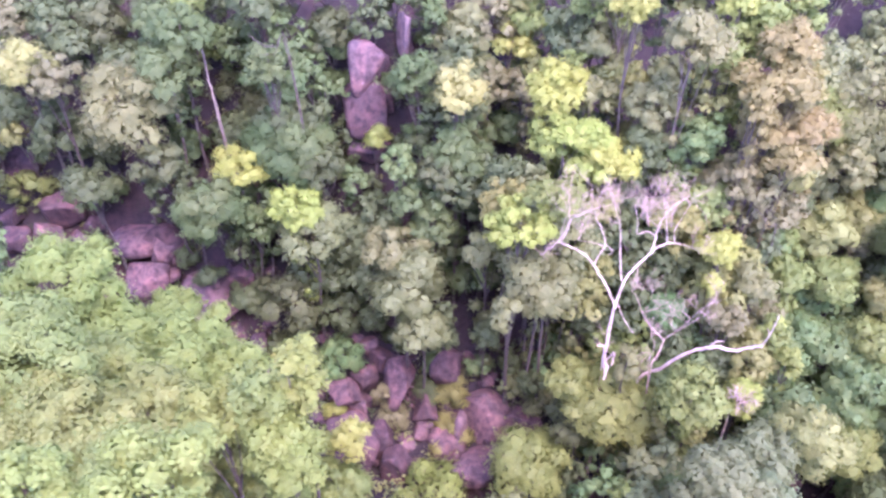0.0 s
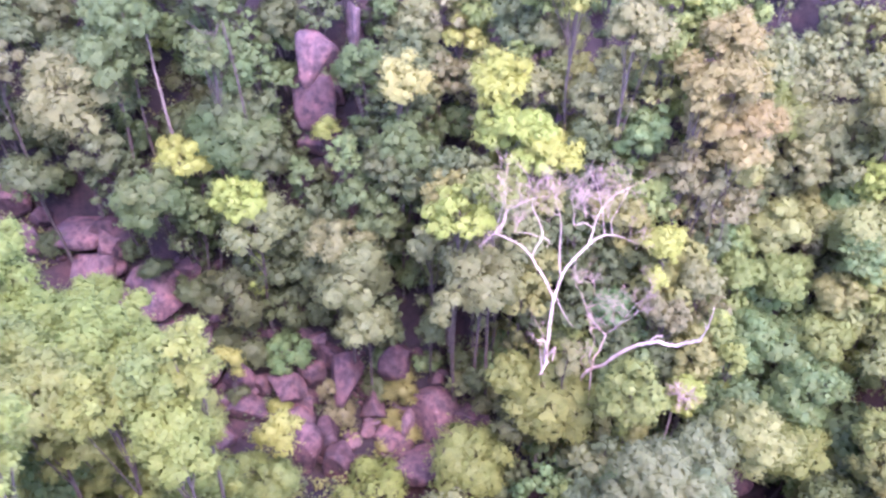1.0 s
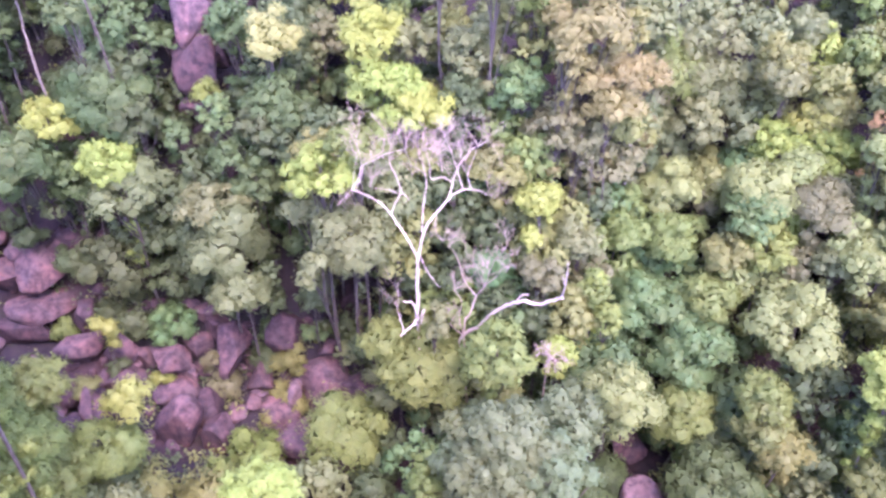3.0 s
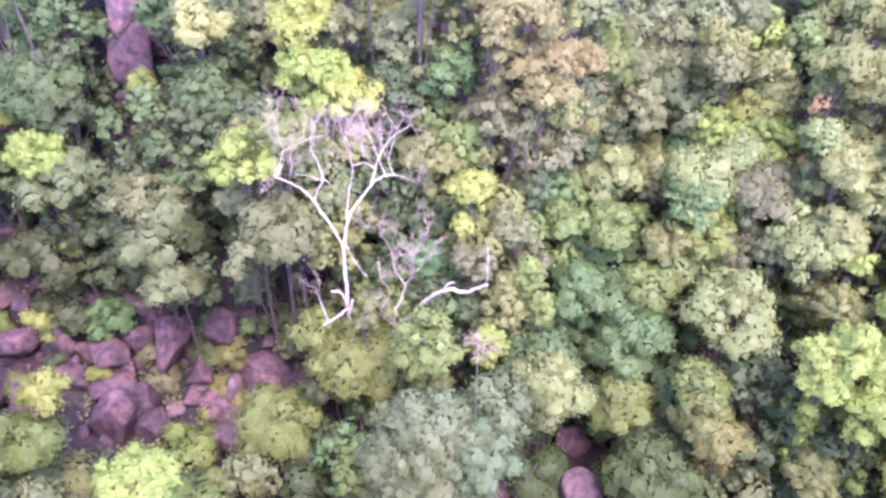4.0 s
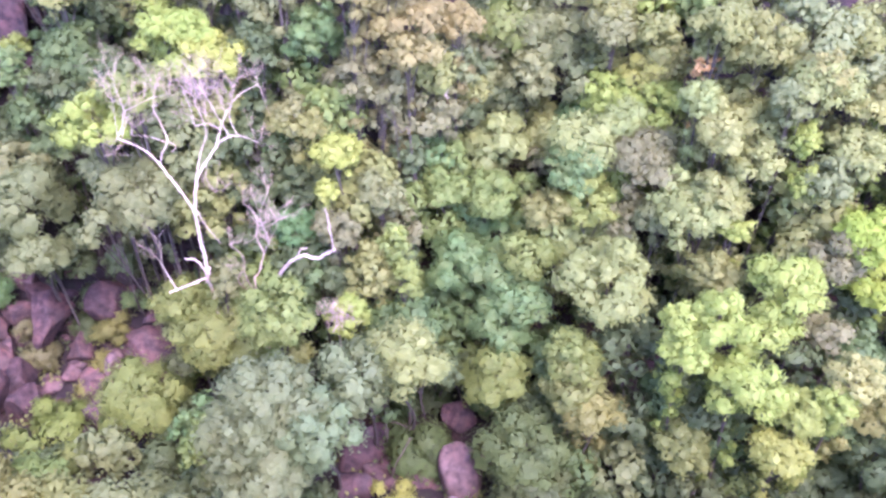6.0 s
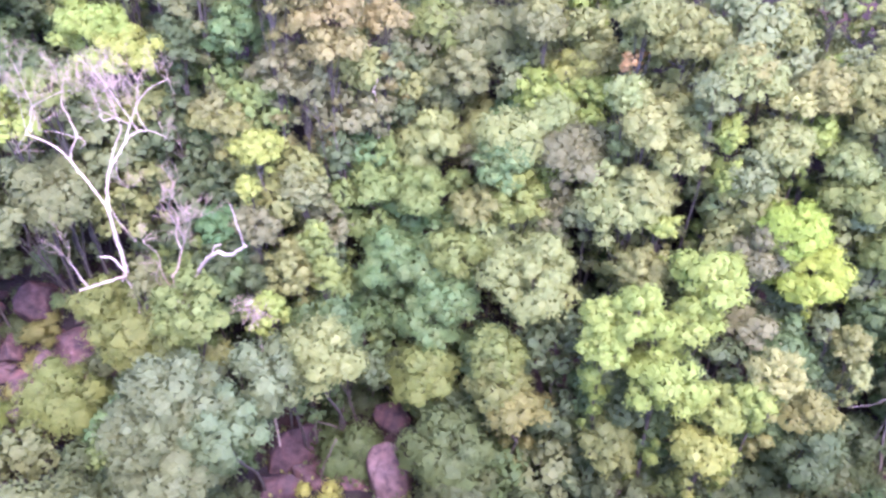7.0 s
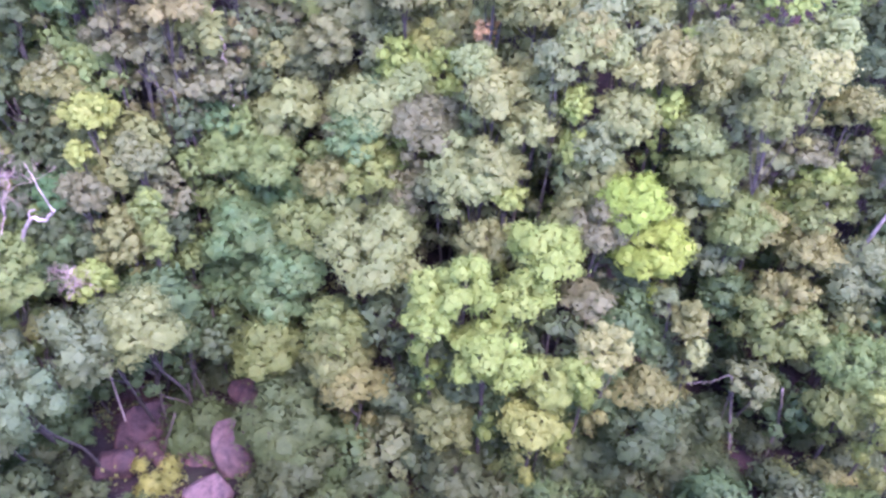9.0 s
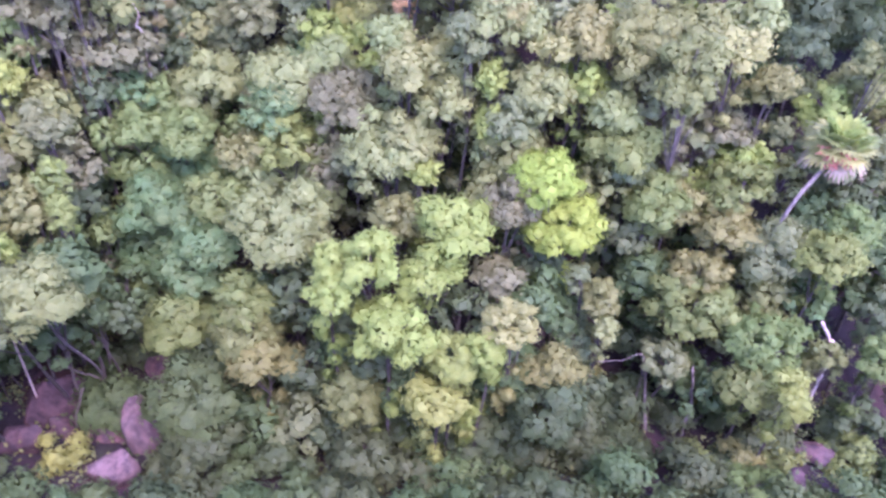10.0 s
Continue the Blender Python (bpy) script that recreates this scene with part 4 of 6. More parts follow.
tree("lime", 49.21, 43.85, 29.85, 1.07, 1.57, "cloud", 98)
tree("lime", 49.37, 42.17, 27.5, 1.07, 1.56, "cloud", 99)
tree("pale", 43.8, 42.92, 26.02, 1.64, 1.1, "round", 100)
tree("lime", 45.15, 41.51, 24.51, 1.1, 1.1, "cloud", 101)
tree("olive", 42.44, 52.99, 31.04, 1.91, 1.81, "round", 102)
tree("lime", 41.96, 51.92, 29.76, 1.61, 1.01, "round", 103)
tree("olive", 47.16, 48.61, 34.39, 2.7, 1.98, "round", 104)
tree("olive", 44.41, 48.92, 35.43, 1.8, 1.44, "round", 105)
tree("olive", 49.72, 45.03, 33.94, 1.55, 1.55, "cloud", 106)
tree("pale", 30.29, 51.29, 25.84, 2.47, 2.47, "round", 107)
tree("brown", 33.47, 51.56, 23.97, 1.7, 2.02, "thin", 108)
tree("green", 29.49, 46.95, 24.34, 2.16, 1.57, "round", 109)
tree("olive", 33.74, 45.58, 23.75, 2.13, 1.55, "round", 110)
tree("pale", 42.59, 42.8, 24.56, 2.39, 1.84, "round", 111)
tree("grey", 41.11, 44.38, 23.78, 1.82, 1.82, "round", 112)
tree("lime", 40.59, 34.35, 22.62, 1.8, 1.64, "cloud", 113)
tree("lime", 42.1, 34.19, 23.39, 2.04, 1.57, "cloud", 114, 0.195)
tree("lime", 40.1, 32.95, 22, 1.41, 1.25, "cloud", 115, 0.195)
tree("lime", 46.84, 36.48, 23.97, 2.27, 1.79, "cloud", 116)
tree("lime", 45.42, 34.89, 21.88, 1.95, 1.79, "cloud", 117)
tree("lime", 43.27, 31.8, 20.39, 2.63, 1.7, "cloud", 118, 0.195)
tree("yellow", 46.54, 31.02, 18.83, 1.74, 1.42, "cloud", 119, 0.195)
tree("yellow", 45.72, 30.16, 16.52, 1.76, 1.28, "cloud", 120)
tree("cream", 49.8, 31.82, 20.82, 1.72, 1.56, "cloud", 121, 0.195)
tree("lime", 48.58, 30.9, 19.79, 1.25, 0.94, "cloud", 122, 0.195)
tree("sunny", 52.2, 38.3, 25.95, 2.1, 1.8, "dome", 123, 0.195)
tree("sunny", 53.75, 37.6, 23.2, 2.4, 2.05, "dome", 124, 0.195)
tree("brown", 50.34, 38.34, 24.63, 1.85, 1.85, "round", 125)
tree("brown", 49.58, 35.81, 20.99, 1.85, 1.51, "thin", 126)
tree("olive", 43.7, 39.42, 22.95, 1.91, 1.22, "round", 127)
tree("pale", 49.71, 45, 33.08, 2.2, 1.69, "cloud", 128)
tree("grey", 47.84, 44.12, 32.37, 1.35, 1.35, "round", 129)
tree("olive", 58.36, 44.91, 32.3, 2.23, 2.23, "round", 130)
tree("olive", 54.48, 44.13, 32.3, 1.86, 1.96, "round", 131)
tree("cream", 52.65, 43.59, 31.82, 1.36, 1.19, "thin", 132)
tree("pale", 52.16, 42.75, 29.58, 1.88, 1.54, "round", 133)
tree("grey", 50.33, 41.69, 28.22, 1.54, 1.54, "round", 134)
tree("green", 57.4, 41.47, 26.63, 2.25, 1.91, "round", 135)
tree("pale", 44.26, 43.22, 26.24, 1.96, 1.78, "round", 136)
tree("olive", 55.62, 34.68, 20.01, 1.18, 1.76, "round", 137)
tree("grey", 54.32, 35.57, 21.07, 0.9, 0.9, "thin", 138)
tree("dark", 52.3, 30.85, 14.97, 2.15, 2.15, "round", 139)
tree("olive", 52.61, 32.1, 17.02, 1.82, 1.49, "round", 140)
tree("olive", 41.06, 32.54, 14.48, 2.21, 1.87, "round", 141)
tree("dark", 41.68, 30.66, 11.98, 2.04, 1.36, "round", 142)
tree("dark", 50.61, 32.61, 10.8, 2.68, 2.32, "round", 143)
tree("dark", 48.19, 32.27, 11.26, 2.09, 2.09, "round", 144)
tree("green", 59.43, 39.83, 23.42, 1.93, 1.96, "round", 145)
tree("olive", 58.69, 53.78, 32.45, 1.79, 1.19, "thin", 146)
tree("olive", 60.52, 41.46, 32.61, 2.05, 1.26, "cloud", 147, 0.195)
tree("olive", 59.81, 40.05, 30.82, 1.74, 1.11, "cloud", 148, 0.195)
tree("olive", 66.52, 43.37, 29.88, 1.71, 1.54, "cloud", 149)
tree("brown", 63.93, 43.72, 26.76, 2.31, 1.24, "cloud", 150)
tree("cream", 63.72, 43.71, 32.03, 2.64, 1.32, "cloud", 151)
tree("olive", 61.05, 47.72, 32.25, 1.95, 1.59, "round", 152)
tree("olive", 57.17, 44.18, 31.81, 1.84, 1.67, "round", 153)
tree("pale", 56.66, 42.53, 28.49, 1.86, 1.69, "round", 154)
tree("blue", 58.06, 41.39, 25.18, 1.57, 1.82, "round", 155)
tree("olive", 61.02, 40.33, 23.35, 1.58, 1.4, "round", 156)
tree("green", 65.02, 40.31, 24.62, 2.57, 1.54, "thin", 157)
tree("olive", 63.86, 38.74, 22.72, 2.06, 1.37, "round", 158)
tree("grey", 66.91, 36.93, 21.87, 2.19, 2.02, "round", 159)
tree("green", 61.94, 35.68, 18.92, 3.36, 1.85, "cloud", 160)
tree("olive", 62.13, 36.74, 20.73, 2.2, 1.18, "round", 161)
tree("green", 65.18, 32.55, 18.99, 2.72, 1.44, "round", 162)
tree("green", 63.97, 30.76, 17.13, 1.76, 1.6, "round", 163)
tree("yellow", 65.12, 28.93, 18.15, 1.38, 2.03, "cloud", 164, 0.195)
tree("olive", 68.99, 31.98, 17.23, 1.49, 2.53, "thin", 165)
tree("fresh", 68.69, 35.24, 22.95, 2.02, 1.78, "dome", 166)
tree("green", 70.01, 35.84, 24.35, 1.46, 1.29, "dome", 167)
tree("green", 71.66, 31.28, 18.37, 1.61, 2.3, "round", 168)
tree("pale", 55.65, 33.19, 18.95, 0.98, 1.2, "thin", 169)
tree("dark", 54.4, 31.17, 13.46, 1.51, 1.81, "round", 170)
tree("grey", 60.01, 33.39, 16.4, 2.02, 1.35, "thin", 171)
tree("dark", 58.4, 31.56, 9.69, 1.95, 1.6, "thin", 172)
tree("dark", 64.05, 30.19, 10.73, 1.72, 1.55, "round", 173)
tree("pale", 66.93, 29.23, 9.42, 2.07, 1.21, "round", 174)
tree("green", 71.38, 29.84, 11.02, 1.89, 1.89, "round", 175)
tree("olive", 73.25, 45.9, 29.03, 1.99, 1.27, "round", 176)
tree("dark", 69.97, 47.21, 30.38, 2.18, 1.99, "thin", 177)
tree("fresh", -14.9, 32.3, 31.6, 3.8, 1.95, "round", 178, 0.195, cover=0.95)
tree("fresh", -19.68, 31.96, 35.49, 3.42, 2, "round", 179, 0.195, cover=0.95)
tree("green", -18.01, 24.83, 36.57, 2.87, 2.87, "round", 180, 0.17, cover=0.95)
tree("fresh", -17.49, 29.73, 32.75, 2.85, 2.42, "round", 181, 0.195, cover=0.95)
tree("green", -12.57, 22.72, 35.63, 2.21, 1.74, "dome", 182, 0.17, cover=0.95)
tree("green", -7.3, 22.4, 36.97, 1.48, 1.87, "tall", 183, 0.17, cover=0.95)
tree("fresh", -9.39, 21.86, 36.21, 1.48, 1.62, "round", 184, 0.17, cover=0.95)
tree("green", -15.71, 21.53, 35.56, 2.69, 2.02, "round", 185, 0.17, cover=0.95)
tree("fresh", -6.77, 11.33, 45.01, 2.06, 1.03, "dome", 186, 0.14, cover=0.95)
tree("fresh", -9.59, 11.24, 45.53, 1.25, 0.81, "dome", 187, 0.14, cover=0.95)
tree("lime", 5.58, 19.45, 31.06, 1.67, 1.08, "dome", 188, 0.17, cover=0.95)
tree("green", -11.8, 29.33, 25.93, 2.21, 2.21, "round", 189, 0.195, cover=0.95)
tree("green", -13.71, 27.99, 24.1, 3.39, 2.5, "round", 190, 0.195, cover=0.95)
tree("green", -11.12, 28.39, 21.68, 2.78, 2.01, "round", 191, 0.195, cover=0.95)
tree("green", -14.33, 29.74, 27.48, 2.21, 2.21, "round", 192, 0.195, cover=0.95)
tree("blue", 16.75, 27.8, 19.2, 2.8, 2.5, "round", 193, 0.195, hang=0.0, back=4.5)
tree("green", -10.26, 28.69, 23.05, 2.57, 2.11, "round", 194, 0.195, cover=0.95)
tree("green", -11.63, 25.66, 24.07, 2.38, 1.96, "round", 195, 0.195, cover=0.95)
tree("green", -9.24, 28.74, 19.81, 2.37, 1.58, "round", 196, 0.195, cover=0.95)
tree("fresh", -12.38, 27.13, 34.21, 2.25, 1.99, "round", 197, 0.195, cover=0.95)
tree("green", -15.82, 25.66, 33.61, 2.58, 2.19, "round", 198, 0.195, cover=0.95)
tree("green", -16.89, 21.99, 35.39, 2.51, 2.05, "round", 199, 0.17, cover=0.95)
tree("fresh", -10.13, 27.54, 33.44, 1.77, 1.63, "round", 200, 0.195, cover=0.95)
tree("green", -11.69, 23.63, 32.8, 2.13, 1.88, "round", 201, 0.17, cover=0.95)
tree("green", -8.56, 23.22, 32.51, 1.75, 1.75, "round", 202, 0.17, cover=0.95)
tree("green", -13.74, 20.49, 35.4, 1.99, 1.44, "round", 203, 0.17, cover=0.95)
tree("fresh", -5.92, 22.77, 37.77, 1.15, 1.95, "tall", 204, 0.17, cover=0.95)
tree("fresh", -6.49, 21.22, 35.16, 1.67, 1.91, "round", 205, 0.17, cover=0.95)
tree("green", -13.27, 32.02, 20.06, 3.15, 2.82, "round", 206, cover=0.95)
tree("green", -11.27, 33.35, 23.02, 1.82, 1.49, "round", 207, cover=0.95)
tree("green", -6.74, 31.22, 19.95, 1.99, 1.66, "round", 208, cover=0.95)
tree("green", -10.5, 30.17, 17.62, 2.99, 1.49, "round", 209, cover=0.95)
tree("green", 6.48, 37.26, 14.16, 2.93, 2.34, "round", 210, hang=0.0)
tree("fresh", -1.35, 37.38, 10.69, 3.04, 2.23, "thin", 211)
tree("lime", 19.5, 44.47, 28.88, 1.65, 1.22, "dome", 212)
tree("lime", 18.89, 42.83, 27.21, 0.83, 0.83, "round", 213)
# thin tree in place of the vines round the dead tree's base
tree("grey", 12.7, 38.9, 23.0, 1.3, 1.5, "thin", 240, 0.17)
# two narrow trees in place of a hanging bright green creeper
tree("lime", 23.28, 40.79, 24.42, 0.76, 1.45, "tall", 241, 0.195)
tree("fresh", 23.84, 39.06, 22.88, 1.03, 1.37, "tall", 242, 0.195)
tree("lime", 8.14, 51.81, 38.11, 2.23, 1.82, "cloud", 243)
tree("lime", 8.67, 49.27, 35.35, 2.49, 1.61, "cloud", 244)
tree("lime", 11.57, 47.79, 34.11, 2.19, 1.43, "cloud", 245)
tree("olive", 4.78, 47.79, 30.61, 2.06, 2.27, "round", 246)
tree("rust", 44.11, 49.39, 32.69, 0.83, 0.99, "thin", 214)
tree("yellow", 19.98, 51.56, 43.72, 1.68, 1.12, "cloud", 215)
tree("yellow", 13.09, 51.36, 43.96, 1.67, 1.11, "cloud", 216)
tree("grey", 16.49, 48.62, 42.06, 2.16, 2.28, "round", 217)
tree("grey", 12.86, 57.59, 38.79, 2.56, 2.91, "round", 218)
tree("dark", -9.62, 62.18, 38.06, 2.07, 3.17, "tall", 219)
tree("yellow", 5.78, 61.63, 37.31, 2.07, 2.07, "thin", 220)
tree("grey", 1.58, 62.37, 38, 2.53, 2.68, "round", 221)
tree("brown", 3.9, 59.47, 34.75, 1.38, 2.26, "thin", 222)
tree("tan", 27.63, 51.59, 34.58, 2.02, 1.47, "thin", 223)
tree("dark", 72.17, 52.86, 31.28, 2.93, 2.34, "round", 224)
tree("dark", 76.57, 51.83, 30.33, 2.93, 2.54, "round", 225)
tree("dark", 47.16, 64.38, 34.95, 2.36, 2.12, "round", 226)
tree("tan", 24.34, 47.63, 34.34, 2.04, 1.49, "cloud", 227)
tree("tan", 22.22, 48.58, 35.94, 1.67, 1.98, "cloud", 228)
tree("brown", -29.82, 55.81, 36.27, 2.35, 2.92, "thin", 229, hang=0.0)
tree("dark", -27.25, 51.4, 29.79, 2.57, 1.92, "thin", 230, hang=0.0, back=1.5)
tree("green", -36.24, 58.76, 25.5, 2.69, 2.2, "thin", 231)
tree("dark", -21.94, 52.23, 31.32, 2.14, 1.92, "thin", 232, hang=0.0, back=3)
tree("teal", -8.65, 48.14, 15.03, 2.16, 1.47, "round", 233)
tree("deep", -21.15, 56.39, 37.1, 2.36, 2.36, "round", 234)
tree("deep", -20.27, 58.27, 39.79, 2.36, 1.93, "round", 235)
tree("dark", 74.36, 52.79, 33.15, 2.87, 2.11, "round", 236)
tree("olive", 72.96, 43.55, 31.58, 1.52, 1.36, "round", 237)
tree("green", 63.91, 26.85, 12.45, 2.06, 1.42, "round", 238, 0.195)
# ---- bushes ----
bush("yellow", -12.42, 44.85, 17.06, 1.18, 1.16, 1)
bush("yellow", -5.77, 33.2, 21.7, 1.44, 1.22, 2)
bush("yellow", -5.56, 57.17, 31.3, 1.11, 1.3, 3)
bush("teal", 0.02, 48.16, 14.38, 1.38, 1.45, 4)
bush("dark", -1.38, 46.83, 12.47, 1.38, 1.25, 5)
bush("olive", 3.79, 45.04, 11.01, 1.14, 1.03, 6)
bush("brown", -5.09, 45.29, 13.34, 0.79, 1.82, 7)
bush("brown", -4.23, 44.36, 11.74, 1.35, 1.21, 8)
bush("olive", 0.3, 43.5, 10.7, 2.01, 1.21, 9)
bush("olive", 1.01, 46.23, 12.41, 1.6, 1.85, 10)
bush("green", -17.41, 48.35, 14.27, 1.16, 1.04, 11)
bush("dark", -19.14, 51.29, 21.28, 1.35, 1.21, 12)
bush("dark", -28.46, 54.9, 21.21, 1.71, 1.32, 13)
bush("dark", -22.02, 54.41, 20.66, 1.47, 1.54, 14)
bush("yellow", -9.07, 44.36, 12.4, 0.89, 0.8, 15)
bush("dark", -12.21, 45.04, 13.31, 0.89, 1.01, 16)
bush("olive", -13.79, 42.25, 13.95, 1.07, 0.77, 17)
bush("dark", 7.47, 46.43, 12.82, 1.6, 1.44, 18)
bush("yellow", 29.97, 33.41, 6.22, 0.94, 1.01, 19)
bush("green", 62.01, 29.78, 10.47, 1.55, 0.93, 20)
bush("dark", 65.48, 30.33, 11.6, 1.55, 0.93, 21)
bush("olive", 64.08, 29.44, 10.32, 1.38, 0.78, 22)
bush("green", 66.51, 29.02, 10, 1.38, 0.78, 23)
bush("yellow", 21.86, 32.55, 7.62, 2.32, 1.16, 24)
bush("dark", 25.79, 37.05, 9.43, 1.33, 1.03, 25)
bush("teal", 2.88, 47.7, 14.77, 1.14, 1.24, 26)
# added bushes, their dark leaves standing in for the hollow's shade
for k, (x, y) in enumerate([(57.2, 33.4), (58.9, 35.3), (60.7, 33.2), (58.2, 31.4), (56.0, 34.9)]):
    bush("dark", x, y, ground_height(x, y) + 1.0, 1.6, 1.2, 40 + k)
# ---- trees filling the slope between and beyond ----
# Low ones are mostly dark or deep: ravine shade put into the leaf colour.
wood_tree("dark", -4.17, 64.09, 42.31, 1.67, 1.56, "tall", 301, 0.38)
wood_tree("green", -24.67, 30.33, 34.39, 1.86, 2.11, "round", 302, 0.38)
wood_tree("dark", -5.92, 61.86, 39.12, 2.16, 2.54, "thin", 304, 0.38)
wood_tree("green", 21.76, 52.38, 42.36, 1.84, 1.74, "tall", 306, 0.38)
wood_tree("dark", -26.54, 64.49, 40.34, 2.14, 2.04, "thin", 307, 0.38)
wood_tree("olive", 18.74, 47.45, 26.72, 1.92, 2.63, "round", 308, 0.38)
wood_tree("grey", -38.73, 62.96, 40.52, 2.07, 2.88, "tall", 309, 0.38)
wood_tree("green", 11.72, 30.53, 17.09, 1.1, 1.21, "thin", 310, 0.38)
wood_tree("dark", -31.71, 57.52, 31.24, 2.43, 3.23, "tall", 311, 0.38)
wood_tree("grey", 5.75, 45.73, 14.03, 1.1, 1.52, "tall", 312, 0.38)
wood_tree("blue", 15.18, 34.87, 18.37, 1.1, 1.54, "thin", 313, 0.38)
wood_tree("teal", 13.66, 52.24, 30.35, 1.1, 1.41, "round", 314, 0.38)
wood_tree("dark", -0.43, 56.53, 33.68, 1.75, 2.23, "thin", 315, 0.38)
wood_tree("green", 9.98, 56.01, 37.88, 1.1, 1.4, "thin", 316, 0.38)
wood_tree("grey", 29.8, 58.06, 43.67, 2.19, 2.04, "thin", 317, 0.38)
wood_tree("dark", 13.42, 47.29, 24.94, 1.91, 2.37, "tall", 318, 0.38)
wood_tree("dark", 13.99, 45.35, 22.19, 2.4, 3.03, "tall", 320, 0.38)
wood_tree("brown", -31.71, 64.73, 41.89, 1.86, 1.75, "thin", 321, 0.38)
wood_tree("green", 11.58, 57.88, 42.28, 1.78, 2.29, "round", 322, 0.38)
wood_tree("blue", 13.13, 31.79, 17.6, 1.1, 1.36, "round", 323, 0.38)
wood_tree("dark", 10.27, 59.12, 38.71, 2.47, 3.34, "tall", 324, 0.38)
wood_tree("deep", 16.3, 41.09, 19.35, 1.81, 2.05, "tall", 325, 0.38)
wood_tree("dark", 16, 56.4, 44.52, 2.12, 2.32, "round", 326, 0.38)
wood_tree("dark", -7.78, 50.95, 19.83, 1.64, 2.22, "tall", 327, 0.38)
wood_tree("dark", -7.69, 51.18, 24.53, 1.92, 2.54, "tall", 328, 0.38)
wood_tree("olive", 24.93, 54.92, 44.92, 2.32, 2.22, "tall", 329, 0.38)
wood_tree("olive", 13.44, 54.51, 36.35, 2.1, 2.66, "tall", 330, 0.38)
wood_tree("dark", -33.45, 44.57, 30.66, 1.6, 1.86, "thin", 331, 0.38)
wood_tree("dark", -39.52, 58.53, 32.88, 1.78, 2.44, "tall", 332, 0.38)
wood_tree("dark", -15.04, 62.43, 40.64, 2.32, 2.97, "round", 333, 0.38)
wood_tree("green", -21.26, 64.46, 39.95, 2.19, 2.5, "tall", 334, 0.38)
wood_tree("brown", 6.82, 57.71, 35.41, 1.1, 1.41, "round", 335, 0.38)
wood_tree("deep", -17.98, 65.01, 36.08, 2.42, 2.68, "tall", 336, 0.38)
wood_tree("olive", 19.14, 51.28, 37.7, 2.21, 2.71, "thin", 337, 0.38)
wood_tree("teal", 15.48, 34.27, 16.84, 1.1, 1.4, "round", 338, 0.38, hang=0.0)
wood_tree("green", 21.88, 54.38, 45.08, 2.39, 2.9, "round", 339, 0.38)
wood_tree("green", 24.94, 53.2, 42.12, 1.86, 2.5, "thin", 340, 0.38)
wood_tree("grey", 6.58, 48.6, 32.21, 1.1, 1.31, "round", 342, 0.38)
wood_tree("green", 7.23, 62.83, 39.03, 2.06, 2.29, "tall", 344, 0.38)
wood_tree("dark", 13.99, 32.19, 14.69, 1.1, 1.29, "tall", 345, 0.38)
wood_tree("dark", -30.32, 61.63, 37.59, 1.87, 1.8, "round", 346, 0.38)
wood_tree("deep", 23.57, 37.97, 19.43, 2.48, 2.44, "round", 347, 0.38)
wood_tree("dark", 3.01, 51.64, 30.03, 2.09, 2.91, "round", 348, 0.38)
wood_tree("grey", -38.37, 57.81, 29.24, 1.1, 1.22, "round", 349, 0.38, hang=0.0)
wood_tree("grey", 29.79, 39.39, 11.01, 1.1, 1.53, "round", 350, 0.38)
wood_tree("olive", 38.99, 55.82, 30.22, 2.01, 2.49, "tall", 351, 0.38)
wood_tree("deep", -7.25, 53.46, 29.3, 1.1, 1.23, "round", 352, 0.38)
wood_tree("brown", -35.46, 62.04, 39.22, 1.99, 2.17, "round", 353, 0.38)
wood_tree("grey", -0.33, 63.84, 41.97, 1.98, 2.11, "round", 354, 0.38)
wood_tree("dark", -36.95, 51.08, 28.81, 2.27, 2.09, "thin", 355, 0.38)
wood_tree("dark", -24.42, 65.63, 41.96, 2.24, 2.3, "tall", 356, 0.38)
wood_tree("dark", 11.34, 47.04, 28.8, 1.63, 1.68, "thin", 357, 0.38)
wood_tree("dark", -37.48, 64.69, 41.83, 2.19, 2.29, "tall", 358, 0.38)
wood_tree("grey", 38.04, 64.65, 38.45, 2.41, 2.73, "thin", 359, 0.38)
wood_tree("teal", 37.35, 54.21, 26.28, 2.11, 2.73, "tall", 360, 0.38)
wood_tree("grey", 14.24, 35.34, 16.21, 2.16, 2.77, "tall", 361, 0.38)
wood_tree("grey", 9.63, 46.24, 28.07, 2.2, 2.76, "tall", 362, 0.38)
wood_tree("dark", -20.27, 53.02, 29.37, 1.1, 1.45, "round", 363, 0.38, hang=0.0)
wood_tree("olive", -19.67, 22.18, 36.29, 1.68, 2.1, "round", 364, 0.38)
wood_tree("dark", -1.81, 63.04, 40.8, 1.1, 1.24, "thin", 365, 0.38)
wood_tree("dark", -5.7, 48.8, 18.69, 1.1, 1.32, "tall", 366, 0.38, hang=0.0, back=1.5)
wood_tree("dark", -6.11, 57.2, 26.8, 1.1, 1.38, "thin", 367, 0.38)
wood_tree("dark", -9.54, 63.38, 42.13, 2.44, 2.33, "round", 368, 0.38)
wood_tree("olive", 21.39, 45.85, 25.97, 1.96, 2.28, "round", 369, 0.38)
wood_tree("olive", -35.61, 57.45, 31.33, 1.1, 1.38, "tall", 370, 0.38, hang=0.0, back=1.5)
wood_tree("green", 16.9, 50.08, 31.45, 2.42, 3.02, "thin", 371, 0.38)
wood_tree("dark", -32.07, 62.47, 38.8, 2.34, 2.26, "round", 372, 0.38)
wood_tree("dark", -37.72, 57.6, 31.54, 1.86, 2.34, "round", 373, 0.38, hang=0.0)
